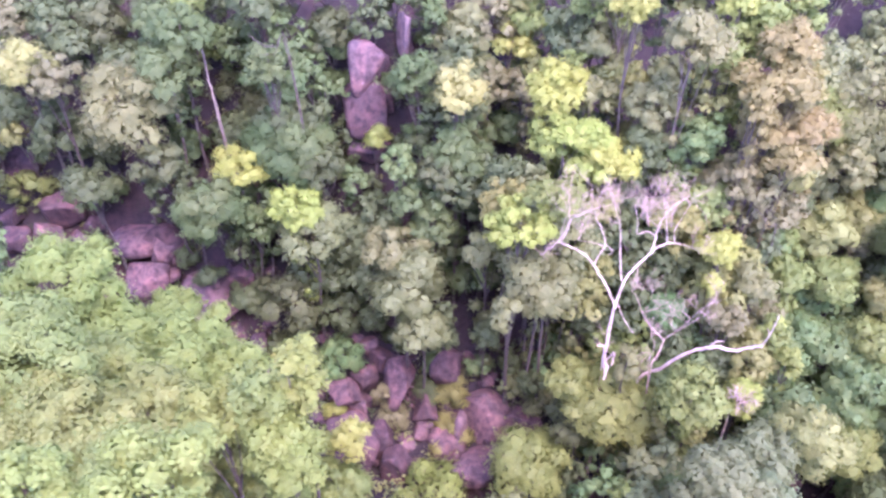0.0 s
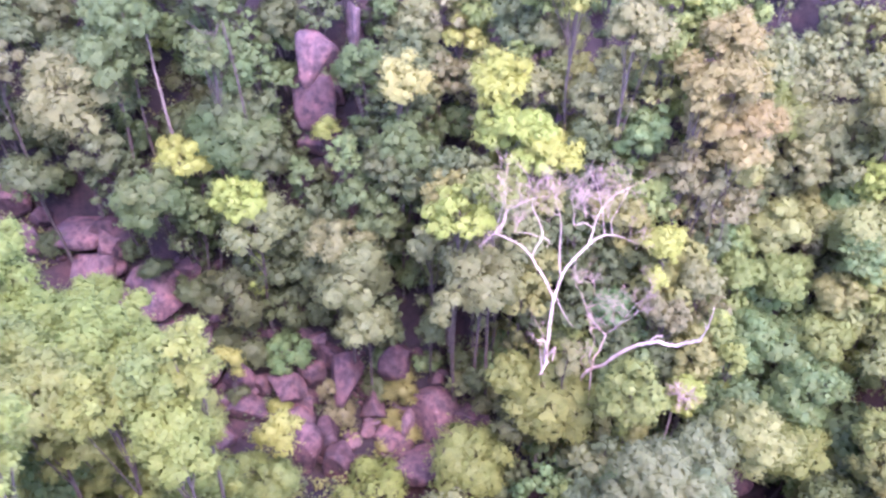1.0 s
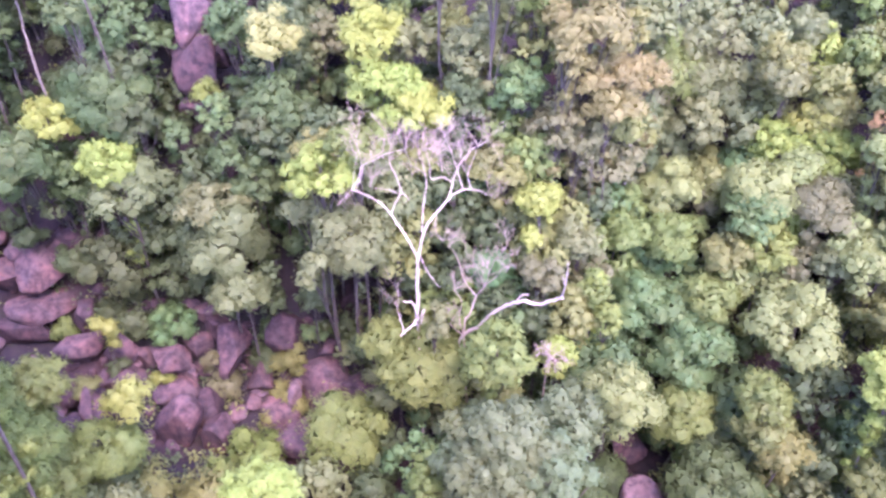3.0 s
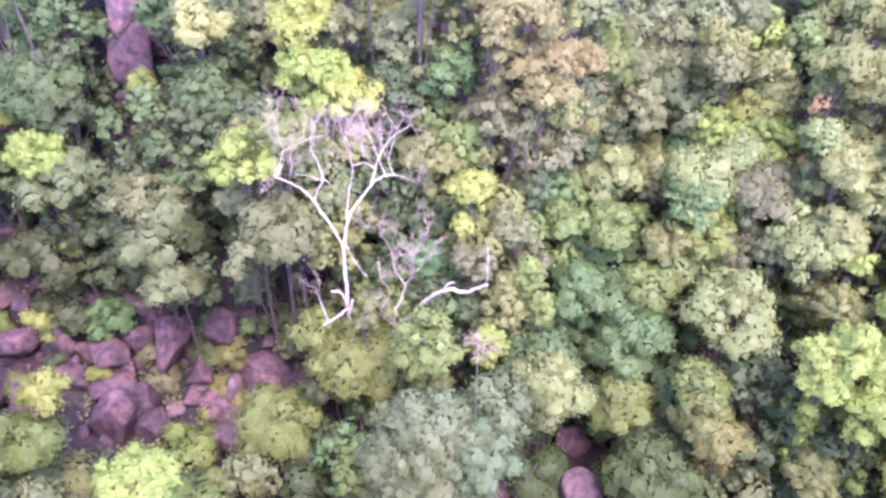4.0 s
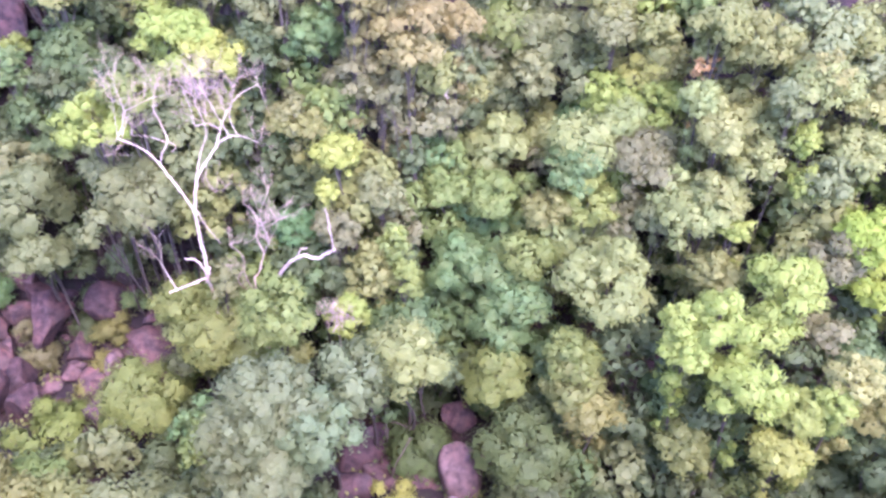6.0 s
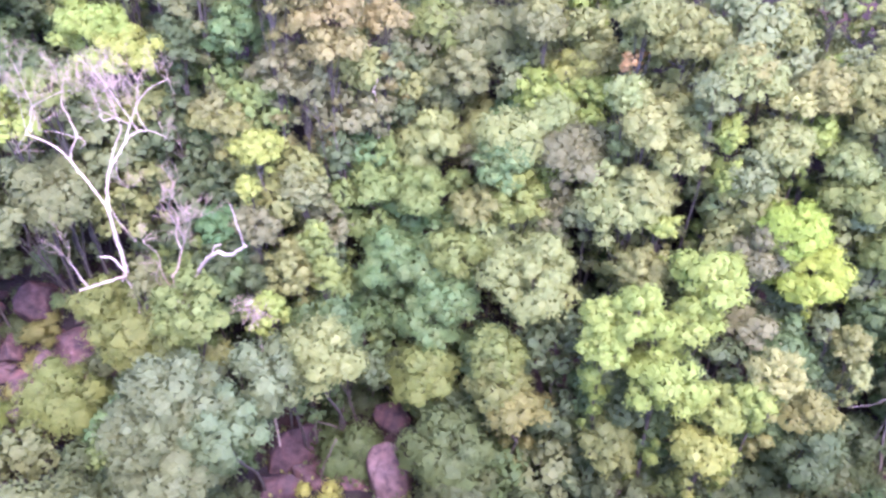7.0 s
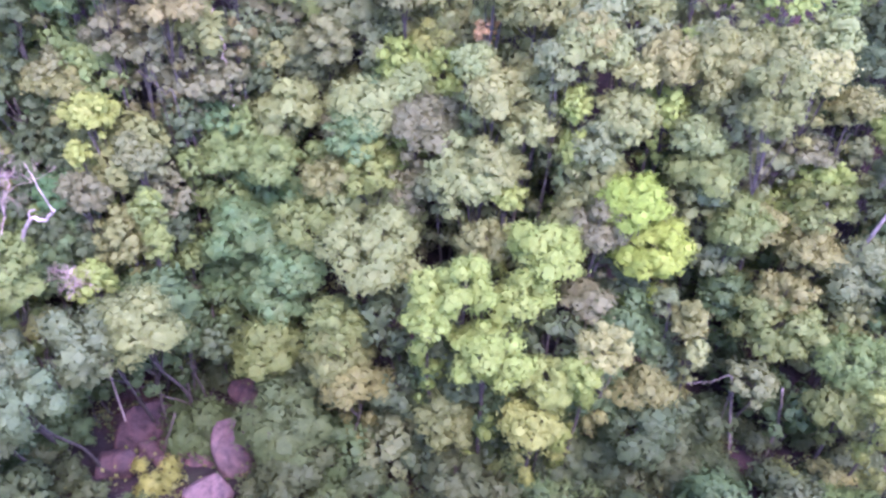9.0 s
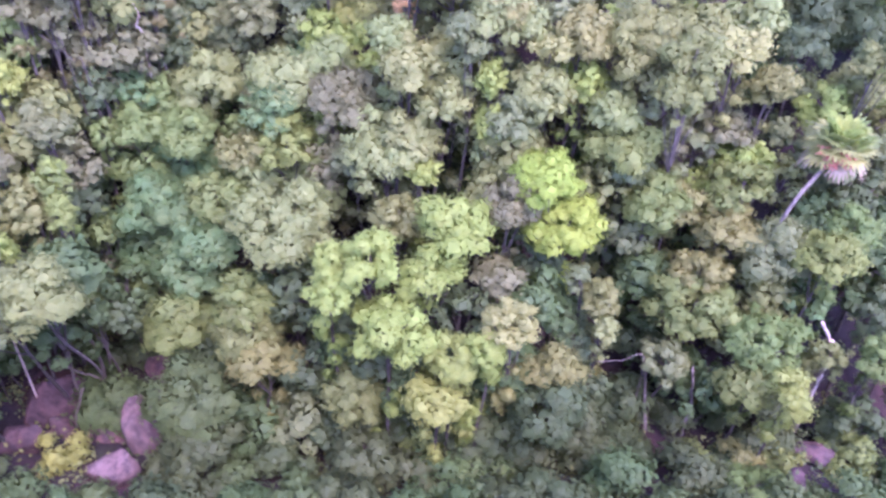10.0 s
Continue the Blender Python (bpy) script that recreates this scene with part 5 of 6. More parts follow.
wood_tree("green", -19.31, 19.25, 33.37, 2.06, 2.69, "round", 374, 0.38)
wood_tree("teal", -31.47, 43.63, 29.32, 1.1, 1.24, "round", 375, 0.38)
wood_tree("deep", -14.97, 51.59, 25.88, 1.62, 2.04, "round", 376, 0.38, hang=0.0)
wood_tree("dark", -30.11, 63.71, 40.44, 2.01, 2.34, "tall", 378, 0.38)
wood_tree("dark", 9.02, 62.78, 42.51, 2, 2.61, "tall", 379, 0.38)
wood_tree("dark", 28.55, 52.14, 27.67, 1.1, 1.2, "round", 380, 0.38)
bush("dark", -15.77, 62.18, 30.78, 2.18, 1.85, 381, 0.3)
bush("olive", 9.29, 48.29, 17.22, 1.1, 1.23, 382, 0.3)
wood_tree("olive", 12.55, 52.77, 29.33, 1.1, 1.45, "tall", 383, 0.38)
wood_tree("teal", 30.59, 47.35, 20.54, 2.34, 2.19, "thin", 385, 0.38)
wood_tree("dark", -34, 63.75, 40.5, 2.12, 2.33, "thin", 386, 0.38)
wood_tree("grey", 15.06, 39.44, 15.67, 2.28, 2.57, "thin", 387, 0.38)
wood_tree("teal", 18.25, 42.72, 22.26, 1.1, 1.1, "thin", 388, 0.38)
wood_tree("grey", 6.05, 33.55, 13.27, 1.1, 1.38, "thin", 389, 0.38)
wood_tree("dark", -35.77, 58.43, 32.73, 1.8, 1.98, "tall", 390, 0.38, hang=0.0)
wood_tree("dark", 16.74, 46.71, 25.14, 1.77, 2.18, "round", 391, 0.38)
wood_tree("grey", -40.46, 62.74, 36.66, 1.83, 1.73, "round", 392, 0.38)
wood_tree("grey", 40.32, 66.64, 41.3, 2.42, 2.21, "thin", 393, 0.38)
wood_tree("dark", -18.35, 60.88, 29.66, 2, 2.45, "round", 394, 0.38)
wood_tree("teal", 15.32, 48.65, 27.91, 1.81, 1.96, "tall", 395, 0.38)
wood_tree("dark", -38.64, 61.8, 35.32, 1.9, 1.96, "tall", 396, 0.38)
wood_tree("olive", 18.63, 54.46, 45.18, 2.06, 2.36, "round", 397, 0.38)
wood_tree("grey", 38.69, 59.43, 34.43, 2.22, 2.63, "tall", 398, 0.38)
wood_tree("brown", 23.47, 43.9, 23.38, 1.72, 2.04, "thin", 399, 0.38)
wood_tree("green", 3.26, 50.33, 22.26, 1.1, 1.11, "tall", 400, 0.38)
wood_tree("teal", 12.26, 39.53, 13.02, 2.33, 2.33, "thin", 401, 0.38)
wood_tree("dark", -26.07, 60.53, 35.84, 2.3, 2.44, "tall", 402, 0.38)
wood_tree("dark", -12.73, 63.59, 42.3, 2.43, 3.38, "round", 403, 0.38)
wood_tree("teal", -32.99, 43.57, 29.22, 2.47, 2.57, "thin", 405, 0.38)
wood_tree("green", 12.01, 32.16, 17.16, 1.1, 1.03, "thin", 406, 0.38)
wood_tree("dark", 8.36, 35.71, 12.28, 1.71, 1.79, "round", 408, 0.38)
wood_tree("brown", 3.72, 63, 38.94, 2.46, 3.03, "thin", 410, 0.38)
wood_tree("dark", -21.15, 65.72, 42.09, 2.1, 2.2, "tall", 411, 0.38)
wood_tree("teal", 9.02, 46.84, 15.87, 2.12, 2.55, "thin", 412, 0.38)
wood_tree("dark", 9.72, 36.87, 13.94, 1.1, 1.26, "thin", 413, 0.38)
bush("olive", -6.06, 32.4, 14.91, 2.11, 1.57, 414, 0.3)
wood_tree("dark", 19.67, 40.92, 21.65, 1.64, 1.83, "tall", 415, 0.38)
wood_tree("deep", -11.05, 59.68, 36.26, 1.82, 2.13, "thin", 416, 0.38)
wood_tree("dark", 1.68, 65.95, 41.99, 2.21, 2.1, "tall", 417, 0.38)
wood_tree("olive", 7.48, 60.15, 36.29, 1.1, 1.02, "round", 418, 0.38)
wood_tree("dark", -5.67, 52.7, 25.64, 2.36, 2.97, "round", 419, 0.38)
wood_tree("dark", -37.28, 55.26, 28.21, 1.1, 1.36, "tall", 420, 0.38, hang=0.0, back=3)
wood_tree("dark", -11.42, 50.96, 22.5, 1.81, 2.37, "thin", 421, 0.38)
wood_tree("olive", 11.95, 43.78, 19.02, 1.1, 1.01, "thin", 422, 0.38)
wood_tree("olive", 10.11, 44.73, 24.38, 1.89, 2.28, "round", 423, 0.38)
wood_tree("deep", -14.86, 53.01, 27.71, 2.02, 2.34, "thin", 424, 0.38)
wood_tree("green", 10.97, 47.63, 17.93, 1.95, 1.86, "thin", 425, 0.38)
wood_tree("teal", 11.19, 33.86, 14.88, 2.19, 2.99, "thin", 426, 0.38)
wood_tree("olive", 19.97, 44.81, 24.47, 2.5, 3.1, "round", 427, 0.38)
bush("dark", 1.37, 33.65, 12.51, 1.1, 1.04, 428, 0.3)
wood_tree("olive", 5.77, 63.91, 40.57, 2.08, 2.24, "tall", 430, 0.38)
wood_tree("dark", -28.23, 65.41, 41.64, 1.7, 2.08, "thin", 431, 0.38)
wood_tree("green", 20.36, 51.4, 40.96, 2.29, 2.17, "round", 432, 0.38)
wood_tree("dark", 16.61, 42.56, 22.03, 1.88, 1.91, "tall", 433, 0.38)
wood_tree("teal", -15.82, 19.13, 33.18, 2.47, 2.74, "tall", 434, 0.38)
wood_tree("brown", 26.37, 50.51, 28.69, 1.77, 2.21, "round", 435, 0.38)
wood_tree("dark", -3.56, 63.19, 41.02, 1.92, 2.41, "round", 436, 0.38)
wood_tree("deep", 34.21, 39.92, 15.16, 2.47, 2.9, "round", 437, 0.38)
wood_tree("dark", 31.51, 36.69, 13.61, 1.1, 1.52, "tall", 438, 0.38)
wood_tree("dark", -19, 65.5, 40.24, 1.65, 2.12, "round", 439, 0.38)
wood_tree("dark", -16.42, 50.64, 24.53, 1.1, 1.53, "thin", 440, 0.38, hang=0.0, back=3)
wood_tree("grey", 4.42, 33.45, 13.12, 1.62, 1.91, "tall", 442, 0.38)
wood_tree("olive", 17, 36.16, 19.28, 1.1, 1, "round", 443, 0.38, hang=0.0)
bush("dark", -4.15, 49.51, 15.81, 1.1, 0.86, 444, 0.3)
wood_tree("dark", -5.95, 50.15, 23.09, 2.46, 2.85, "tall", 446, 0.38)
wood_tree("deep", -21.88, 57.29, 33.53, 1.1, 1.12, "round", 447, 0.38)
wood_tree("olive", 17.55, 55.29, 42.94, 1.86, 2.27, "thin", 448, 0.38)
wood_tree("dark", 34.09, 37.57, 13.24, 2.22, 2.19, "tall", 449, 0.38)
wood_tree("olive", 13.9, 53.91, 32.93, 1.1, 1.39, "round", 450, 0.38)
wood_tree("dark", 5.06, 49.64, 31.59, 1.79, 1.72, "round", 451, 0.38)
wood_tree("dark", -39.82, 56.35, 29.76, 1.8, 1.92, "tall", 452, 0.38)
bush("grey", 9.2, 44.94, 12.42, 2.04, 2.14, 453, 0.3)
wood_tree("dark", -0.15, 59.82, 36.35, 1.1, 1.38, "tall", 454, 0.38)
wood_tree("dark", 7.19, 44.45, 15.95, 1.1, 1.14, "round", 455, 0.38, hang=0.0, back=1.5)
wood_tree("olive", 34.62, 56.13, 25.46, 2.06, 2.02, "tall", 456, 0.38)
wood_tree("deep", -9.63, 58.64, 34.77, 1.1, 1.53, "thin", 457, 0.38)
wood_tree("deep", -4.09, 60.59, 34.26, 1.1, 1.53, "round", 458, 0.38)
wood_tree("green", 27.24, 50.65, 24.9, 1.86, 2.15, "tall", 459, 0.38)
wood_tree("dark", 13.73, 49.6, 29.27, 1.83, 2.17, "round", 460, 0.38)
wood_tree("grey", 15.51, 47.93, 26.08, 1.63, 2.25, "thin", 462, 0.38)
wood_tree("dark", -2.08, 56.28, 31.65, 1.1, 1.49, "tall", 463, 0.38)
wood_tree("olive", 40.51, 63.58, 36.94, 2.46, 3.23, "thin", 464, 0.38)
wood_tree("olive", 11.31, 48.3, 29.92, 2.03, 1.92, "round", 465, 0.38)
wood_tree("green", 12.02, 44.28, 20.66, 1.1, 1.42, "round", 466, 0.38)
wood_tree("deep", 18.15, 41.18, 20.75, 2.02, 2.28, "thin", 467, 0.38)
wood_tree("grey", 3.27, 61, 36.08, 1.1, 1.04, "tall", 468, 0.38)
wood_tree("grey", 7, 62.85, 42.61, 1.76, 2.43, "thin", 470, 0.38)
wood_tree("green", -38.03, 62.88, 36.87, 2.33, 2.49, "thin", 471, 0.38)
bush("dark", -17.96, 64.25, 32.67, 2.08, 1.57, 472, 0.3)
bush("green", 2.76, 33.43, 13.09, 1.1, 1.04, 473, 0.3)
wood_tree("grey", 35.4, 51.11, 21.52, 2.27, 2.17, "thin", 474, 0.38)
wood_tree("dark", 23.94, 47.95, 26.42, 1.91, 2.4, "thin", 475, 0.38)
wood_tree("dark", 13.09, 56.31, 44.39, 2.43, 3.36, "thin", 476, 0.38)
wood_tree("dark", 76.12, 32.07, 13.96, 1.73, 1.64, "round", 479, 0.38)
wood_tree("green", 78.53, 53.97, 33.74, 1.7, 1.84, "tall", 480, 0.38)
wood_tree("deep", 25.72, 40.89, 15.7, 1.9, 2.6, "thin", 481, 0.38)
bush("deep", 58.65, 25.22, 12.1, 1.94, 1.74, 483, 0.3)
bush("deep", 34.75, 26.58, 10.91, 2.3, 1.99, 484, 0.3)
wood_tree("grey", 27.27, 55.35, 28.7, 1.91, 2.13, "round", 486, 0.38)
wood_tree("grey", 55.12, 49.44, 32.76, 1.1, 1.38, "round", 487, 0.38)
wood_tree("deep", 62.94, 32.92, 14.57, 2.44, 2.26, "thin", 488, 0.38)
bush("dark", 31.69, 28.88, 10.17, 1.98, 2.09, 489, 0.3)
wood_tree("grey", 70.93, 42.51, 25.39, 2.16, 2.7, "round", 490, 0.38)
bush("dark", 24.6, 40.58, 9.64, 2.42, 2, 491, 0.3)
wood_tree("brown", 60.98, 43.35, 26.39, 1.62, 1.52, "thin", 492, 0.38)
wood_tree("pale", 41.8, 45.77, 24.97, 2.38, 3.3, "thin", 493, 0.38)
bush("dark", 56.41, 31.63, 10.44, 1.1, 0.9, 494, 0.3)
wood_tree("dark", 22.94, 43.92, 20.89, 1.94, 2.24, "round", 495, 0.38)
wood_tree("olive", 67.8, 50.9, 26.25, 1.1, 1.41, "tall", 496, 0.38)
bush("deep", 27.41, 26.7, 11.32, 1.66, 1.27, 497, 0.3)
wood_tree("grey", 31.51, 55.95, 26.7, 1.66, 2.26, "round", 498, 0.38)
wood_tree("olive", 68.61, 41.98, 23.8, 2.23, 2.81, "thin", 499, 0.38)
bush("dark", 66.26, 32.03, 11.98, 2.49, 2.65, 501, 0.3)
wood_tree("dark", 54.87, 36.16, 17.32, 1.1, 1.41, "tall", 502, 0.38)
wood_tree("dark", 52.26, 39.16, 20.48, 2.07, 2.38, "round", 503, 0.38)
wood_tree("olive", 56.42, 41.59, 24.08, 1.79, 1.67, "tall", 505, 0.38)
wood_tree("olive", 41.85, 53.88, 32.59, 1.86, 2.59, "tall", 506, 0.38)
wood_tree("green", 79.14, 51.87, 32.73, 2.42, 2.94, "round", 507, 0.38)
wood_tree("deep", 53.31, 35.91, 17.93, 1.65, 1.58, "tall", 508, 0.38)
wood_tree("grey", 75.09, 40.88, 25.01, 1.68, 1.54, "round", 509, 0.38)
bush("dark", 50.08, 26.32, 11.16, 2.35, 1.82, 510, 0.3)
wood_tree("deep", 76.02, 30.98, 12.46, 2.29, 2.88, "thin", 511, 0.38)
wood_tree("grey", 37.79, 33.87, 10.3, 2.47, 3.37, "thin", 512, 0.38)
wood_tree("grey", 58.39, 41.45, 20.89, 2.28, 2.68, "tall", 513, 0.38)
wood_tree("lime", 66.86, 43.11, 24.97, 1.1, 1.16, "round", 514, 0.38)
bush("dark", 60.7, 28.49, 12.2, 1.86, 1.69, 515, 0.3)
wood_tree("deep", 59.33, 39.02, 18.75, 1.92, 2.43, "tall", 516, 0.38)
wood_tree("olive", 60.93, 50.56, 34.05, 1.91, 2.27, "thin", 517, 0.38)
wood_tree("lime", 54.98, 44.48, 28.94, 1.81, 2.18, "round", 518, 0.38)
wood_tree("grey", 59.07, 44.16, 29.26, 2.37, 3.19, "tall", 520, 0.38)
bush("deep", 46.42, 30.26, 10.05, 1.74, 1.52, 521, 0.3)
wood_tree("olive", 66.85, 37.61, 18.25, 2.43, 3.15, "round", 522, 0.38)
wood_tree("olive", 25.08, 49.91, 32.3, 2.12, 2.51, "round", 524, 0.38)
wood_tree("lime", 63.15, 48.66, 34.9, 2.23, 3.05, "thin", 525, 0.38)
bush("dark", 43.78, 30.11, 10.08, 2.02, 1.67, 528, 0.3)
wood_tree("brown", 39.1, 45.67, 22.96, 1.77, 2.13, "tall", 529, 0.38)
wood_tree("green", 77.01, 47.51, 27.87, 2.02, 2.67, "tall", 530, 0.38)
wood_tree("brown", 24.58, 48.97, 29.43, 2.19, 2.06, "thin", 531, 0.38)
wood_tree("deep", 74.72, 38.86, 22.89, 2.39, 3.17, "thin", 532, 0.38)
bush("deep", 56.94, 27.48, 11.44, 2.24, 2.35, 533, 0.3)
wood_tree("dark", 38.11, 35.44, 14.46, 2.26, 3.07, "thin", 534, 0.38)
wood_tree("teal", 69.41, 36.75, 18.89, 1.98, 1.91, "thin", 535, 0.38)
bush("dark", 39.86, 28.11, 10.49, 1.65, 1.38, 536, 0.3)
wood_tree("grey", 62.76, 43.83, 24.93, 2.25, 3.1, "thin", 538, 0.38)
bush("deep", 38.16, 28.52, 10.36, 1.64, 1.79, 539, 0.3)
wood_tree("olive", 46.71, 50.25, 31.21, 2.49, 2.25, "thin", 540, 0.38)
wood_tree("teal", 25.22, 50.06, 25.52, 1.95, 2.42, "tall", 541, 0.38)
bush("dark", 51.83, 30.29, 10.15, 1.62, 1.74, 542, 0.3)
wood_tree("grey", 53.32, 46.51, 32.4, 1.99, 2.38, "thin", 543, 0.38)
wood_tree("grey", 75.63, 34.42, 17.38, 1.84, 1.8, "round", 544, 0.38)
bush("dark", 52.95, 27.77, 10.91, 1.88, 1.98, 546, 0.3)
wood_tree("deep", 34.61, 34.1, 9.62, 2.42, 3.05, "tall", 547, 0.38)
bush("dark", 41.16, 26.51, 10.99, 1.74, 1.53, 548, 0.3)
bush("deep", 75.05, 27.91, 10.38, 2.12, 1.55, 549, 0.3)
wood_tree("deep", 75.6, 36.14, 19.73, 2.46, 2.38, "round", 550, 0.38)
wood_tree("green", 72.37, 55.23, 33.35, 1.65, 2.16, "thin", 551, 0.38)
wood_tree("grey", 27.06, 51.82, 31.46, 1.94, 2.3, "thin", 552, 0.38)
bush("deep", 66.01, 25.05, 12.64, 2.29, 2.35, 553, 0.3)
wood_tree("green", 24.08, 43.74, 18.91, 1.61, 1.75, "thin", 554, 0.38)
wood_tree("olive", 28.82, 55.05, 27.43, 1.89, 2.53, "tall", 555, 0.38)
wood_tree("dark", 28.96, 56.63, 29.86, 1.81, 1.72, "round", 556, 0.38)
bush("deep", 23.39, 25.86, 12.29, 2.02, 1.66, 557, 0.3)
wood_tree("green", 68.23, 53.36, 33.89, 2.15, 2.25, "tall", 558, 0.38)
wood_tree("dark", 27.09, 53.06, 26.22, 1.62, 2.12, "thin", 559, 0.38)
wood_tree("deep", 43.51, 33.05, 14.67, 1.74, 2.23, "thin", 560, 0.38)
wood_tree("brown", 28.6, 57.83, 31.46, 2.49, 2.66, "round", 562, 0.38)
wood_tree("grey", 37.14, 55.25, 28.95, 2.05, 2.22, "tall", 564, 0.38)
wood_tree("dark", 73.22, 35.41, 18.48, 2.04, 2.75, "tall", 565, 0.38)
bush("dark", 61.31, 25.22, 12.37, 1.81, 1.3, 566, 0.3)
wood_tree("deep", 22.26, 37.48, 14.76, 2.05, 2.32, "thin", 567, 0.38, hang=0.0)
wood_tree("deep", 49.14, 34.17, 13.52, 1.87, 2.25, "round", 568, 0.38)
wood_tree("olive", 76.62, 44.51, 26.11, 2.05, 1.96, "round", 569, 0.38)
bush("dark", 29.98, 26.42, 11.21, 2.38, 1.88, 570, 0.3)
wood_tree("dark", 47.34, 35.12, 18.62, 1.99, 2.68, "thin", 572, 0.38)
wood_tree("deep", 16.4, 37.2, 13, 1.1, 1.32, "thin", 573, 0.38)
wood_tree("olive", 64.31, 46.65, 28.35, 1.1, 1.18, "thin", 574, 0.38)
wood_tree("teal", 26, 44.54, 16.6, 1.95, 1.89, "round", 575, 0.38)
bush("teal", 48.89, 29.56, 10.38, 1.68, 1.47, 576, 0.3)
wood_tree("olive", 57.76, 55.75, 32.7, 2.12, 2.95, "tall", 577, 0.38)
bush("deep", 44.93, 25.97, 11.16, 2.31, 1.89, 578, 0.3)
wood_tree("green", 24.35, 46.58, 24.15, 1.1, 1.4, "tall", 579, 0.38)
bush("deep", 69.29, 25.44, 12, 2.18, 2.17, 580, 0.3)
wood_tree("dark", 38.16, 37.13, 18.34, 2.29, 2.3, "tall", 581, 0.38)
wood_tree("olive", 50.71, 42.13, 25.58, 2.45, 2.74, "round", 582, 0.38)
wood_tree("lime", 71.68, 45.31, 27.35, 1.89, 1.9, "round", 583, 0.38)
bush("deep", 20.34, 26.95, 12.66, 1.1, 1.17, 584, 0.3)
bush("dark", 36.79, 31.01, 9.55, 1.8, 1.46, 585, 0.3)
bush("dark", 18.17, 31.34, 11.09, 1.1, 1.13, 586, 0.3)
bush("deep", 25.45, 26.01, 11.7, 1.83, 1.73, 587, 0.3)
wood_tree("deep", 18.22, 38.43, 11.48, 1.1, 1.35, "round", 588, 0.38, hang=0.0)
wood_tree("dark", 71.91, 31.41, 12.61, 1.92, 2.22, "round", 590, 0.38)
wood_tree("grey", 50.47, 48.87, 34.59, 2.44, 2.99, "round", 591, 0.38)
wood_tree("pale", 67.32, 49.88, 31.64, 1.82, 2.17, "round", 592, 0.38)
bush("dark", 54.97, 31.57, 10.2, 1.92, 1.41, 593, 0.3)
wood_tree("deep", 73.1, 37.21, 20.45, 2.4, 3.1, "round", 594, 0.38)
wood_tree("dark", 72.29, 40.41, 23.4, 1.9, 2.65, "tall", 595, 0.38)
bush("deep", 47.24, 26.13, 11.1, 1.75, 1.86, 596, 0.3)
wood_tree("green", 26.08, 47.81, 21.79, 2.07, 2.18, "round", 597, 0.38)
wood_tree("pale", 34.44, 45.05, 21.86, 1.63, 1.77, "round", 598, 0.38)
wood_tree("deep", 50.18, 33.18, 16.45, 2.23, 2.1, "round", 599, 0.38)
wood_tree("dark", 55.11, 33.8, 13.85, 1.84, 2.38, "thin", 600, 0.38)
wood_tree("dark", 43.72, 33.11, 10.75, 1.66, 1.56, "thin", 601, 0.38)
wood_tree("grey", 30.23, 56.83, 28.11, 1.9, 2.09, "round", 602, 0.38)
bush("deep", 34.06, 30.55, 9.65, 1.66, 1.23, 603, 0.3)
wood_tree("green", 19.22, 48.48, 29.68, 2.43, 2.75, "round", 604, 0.38)
wood_tree("deep", 51.56, 36.25, 19.4, 2.1, 2.29, "round", 605, 0.38)
wood_tree("deep", 69.43, 39.69, 22.11, 1.92, 2.21, "tall", 606, 0.38)
bush("deep", 15.79, 36.52, 11.44, 1.68, 1.6, 608, 0.3)
wood_tree("dark", 40.84, 34.76, 18.9, 1.63, 1.48, "thin", 609, 0.38)
wood_tree("grey", 73.49, 41.55, 25.76, 1.69, 2.21, "round", 611, 0.38)
wood_tree("lime", 40.1, 51.93, 28.97, 1.1, 1.04, "tall", 612, 0.38)
wood_tree("grey", 79.38, 50.04, 30.25, 1.73, 1.95, "thin", 613, 0.38)
wood_tree("olive", 53.81, 50.21, 34.02, 2.17, 2.14, "round", 614, 0.38)
wood_tree("grey", 68.56, 44.67, 26.14, 1.1, 1.23, "round", 615, 0.38)
wood_tree("lime", 41.68, 50.05, 28.09, 1.1, 1.05, "round", 616, 0.38)
wood_tree("olive", 47.47, 46.35, 29.52, 2.18, 2.95, "round", 617, 0.38)
wood_tree("deep", 59.88, 37.89, 16.09, 1.1, 1.13, "thin", 618, 0.38)
bush("grey", 7.88, 28.7, 14.33, 2.34, 2.45, 619, 0.3)
wood_tree("dark", 0.89, 51.47, 29.68, 1.82, 2.16, "tall", 620, 0.38)
wood_tree("grey", 6.78, 46.44, 28.24, 1.1, 1.37, "thin", 621, 0.38)
bush("olive", -1.48, 29.84, 15.15, 2.47, 1.81, 622, 0.3)
wood_tree("olive", 2.24, 59.88, 30.99, 1.1, 1.28, "round", 623, 0.38)
wood_tree("olive", 49.77, 56.15, 35.7, 2.45, 3.35, "tall", 624, 0.38)
wood_tree("dark", 26.33, 37.93, 15.79, 1.1, 1.34, "round", 625, 0.38, hang=0.0, back=3)
wood_tree("lime", 43.86, 52.08, 27.25, 1.75, 2.3, "thin", 626, 0.38)
wood_tree("lime", 43.54, 59.7, 33.19, 2.37, 3.28, "round", 629, 0.38)
bush("dark", 29.15, 31.41, 9.46, 1.1, 1.2, 630, 0.3)
wood_tree("grey", 13.11, 30.17, 15.73, 1.1, 1.5, "round", 632, 0.38)
bush("green", 2.07, 30.22, 14.23, 1.95, 1.87, 633, 0.3)
bush("dark", 10.21, 30.31, 13.58, 1.67, 1.36, 635, 0.3)
wood_tree("pale", 49.45, 44.54, 25.61, 2.3, 2.22, "thin", 636, 0.38)
wood_tree("olive", 51.36, 53.22, 36.45, 2.06, 2.62, "thin", 637, 0.38)
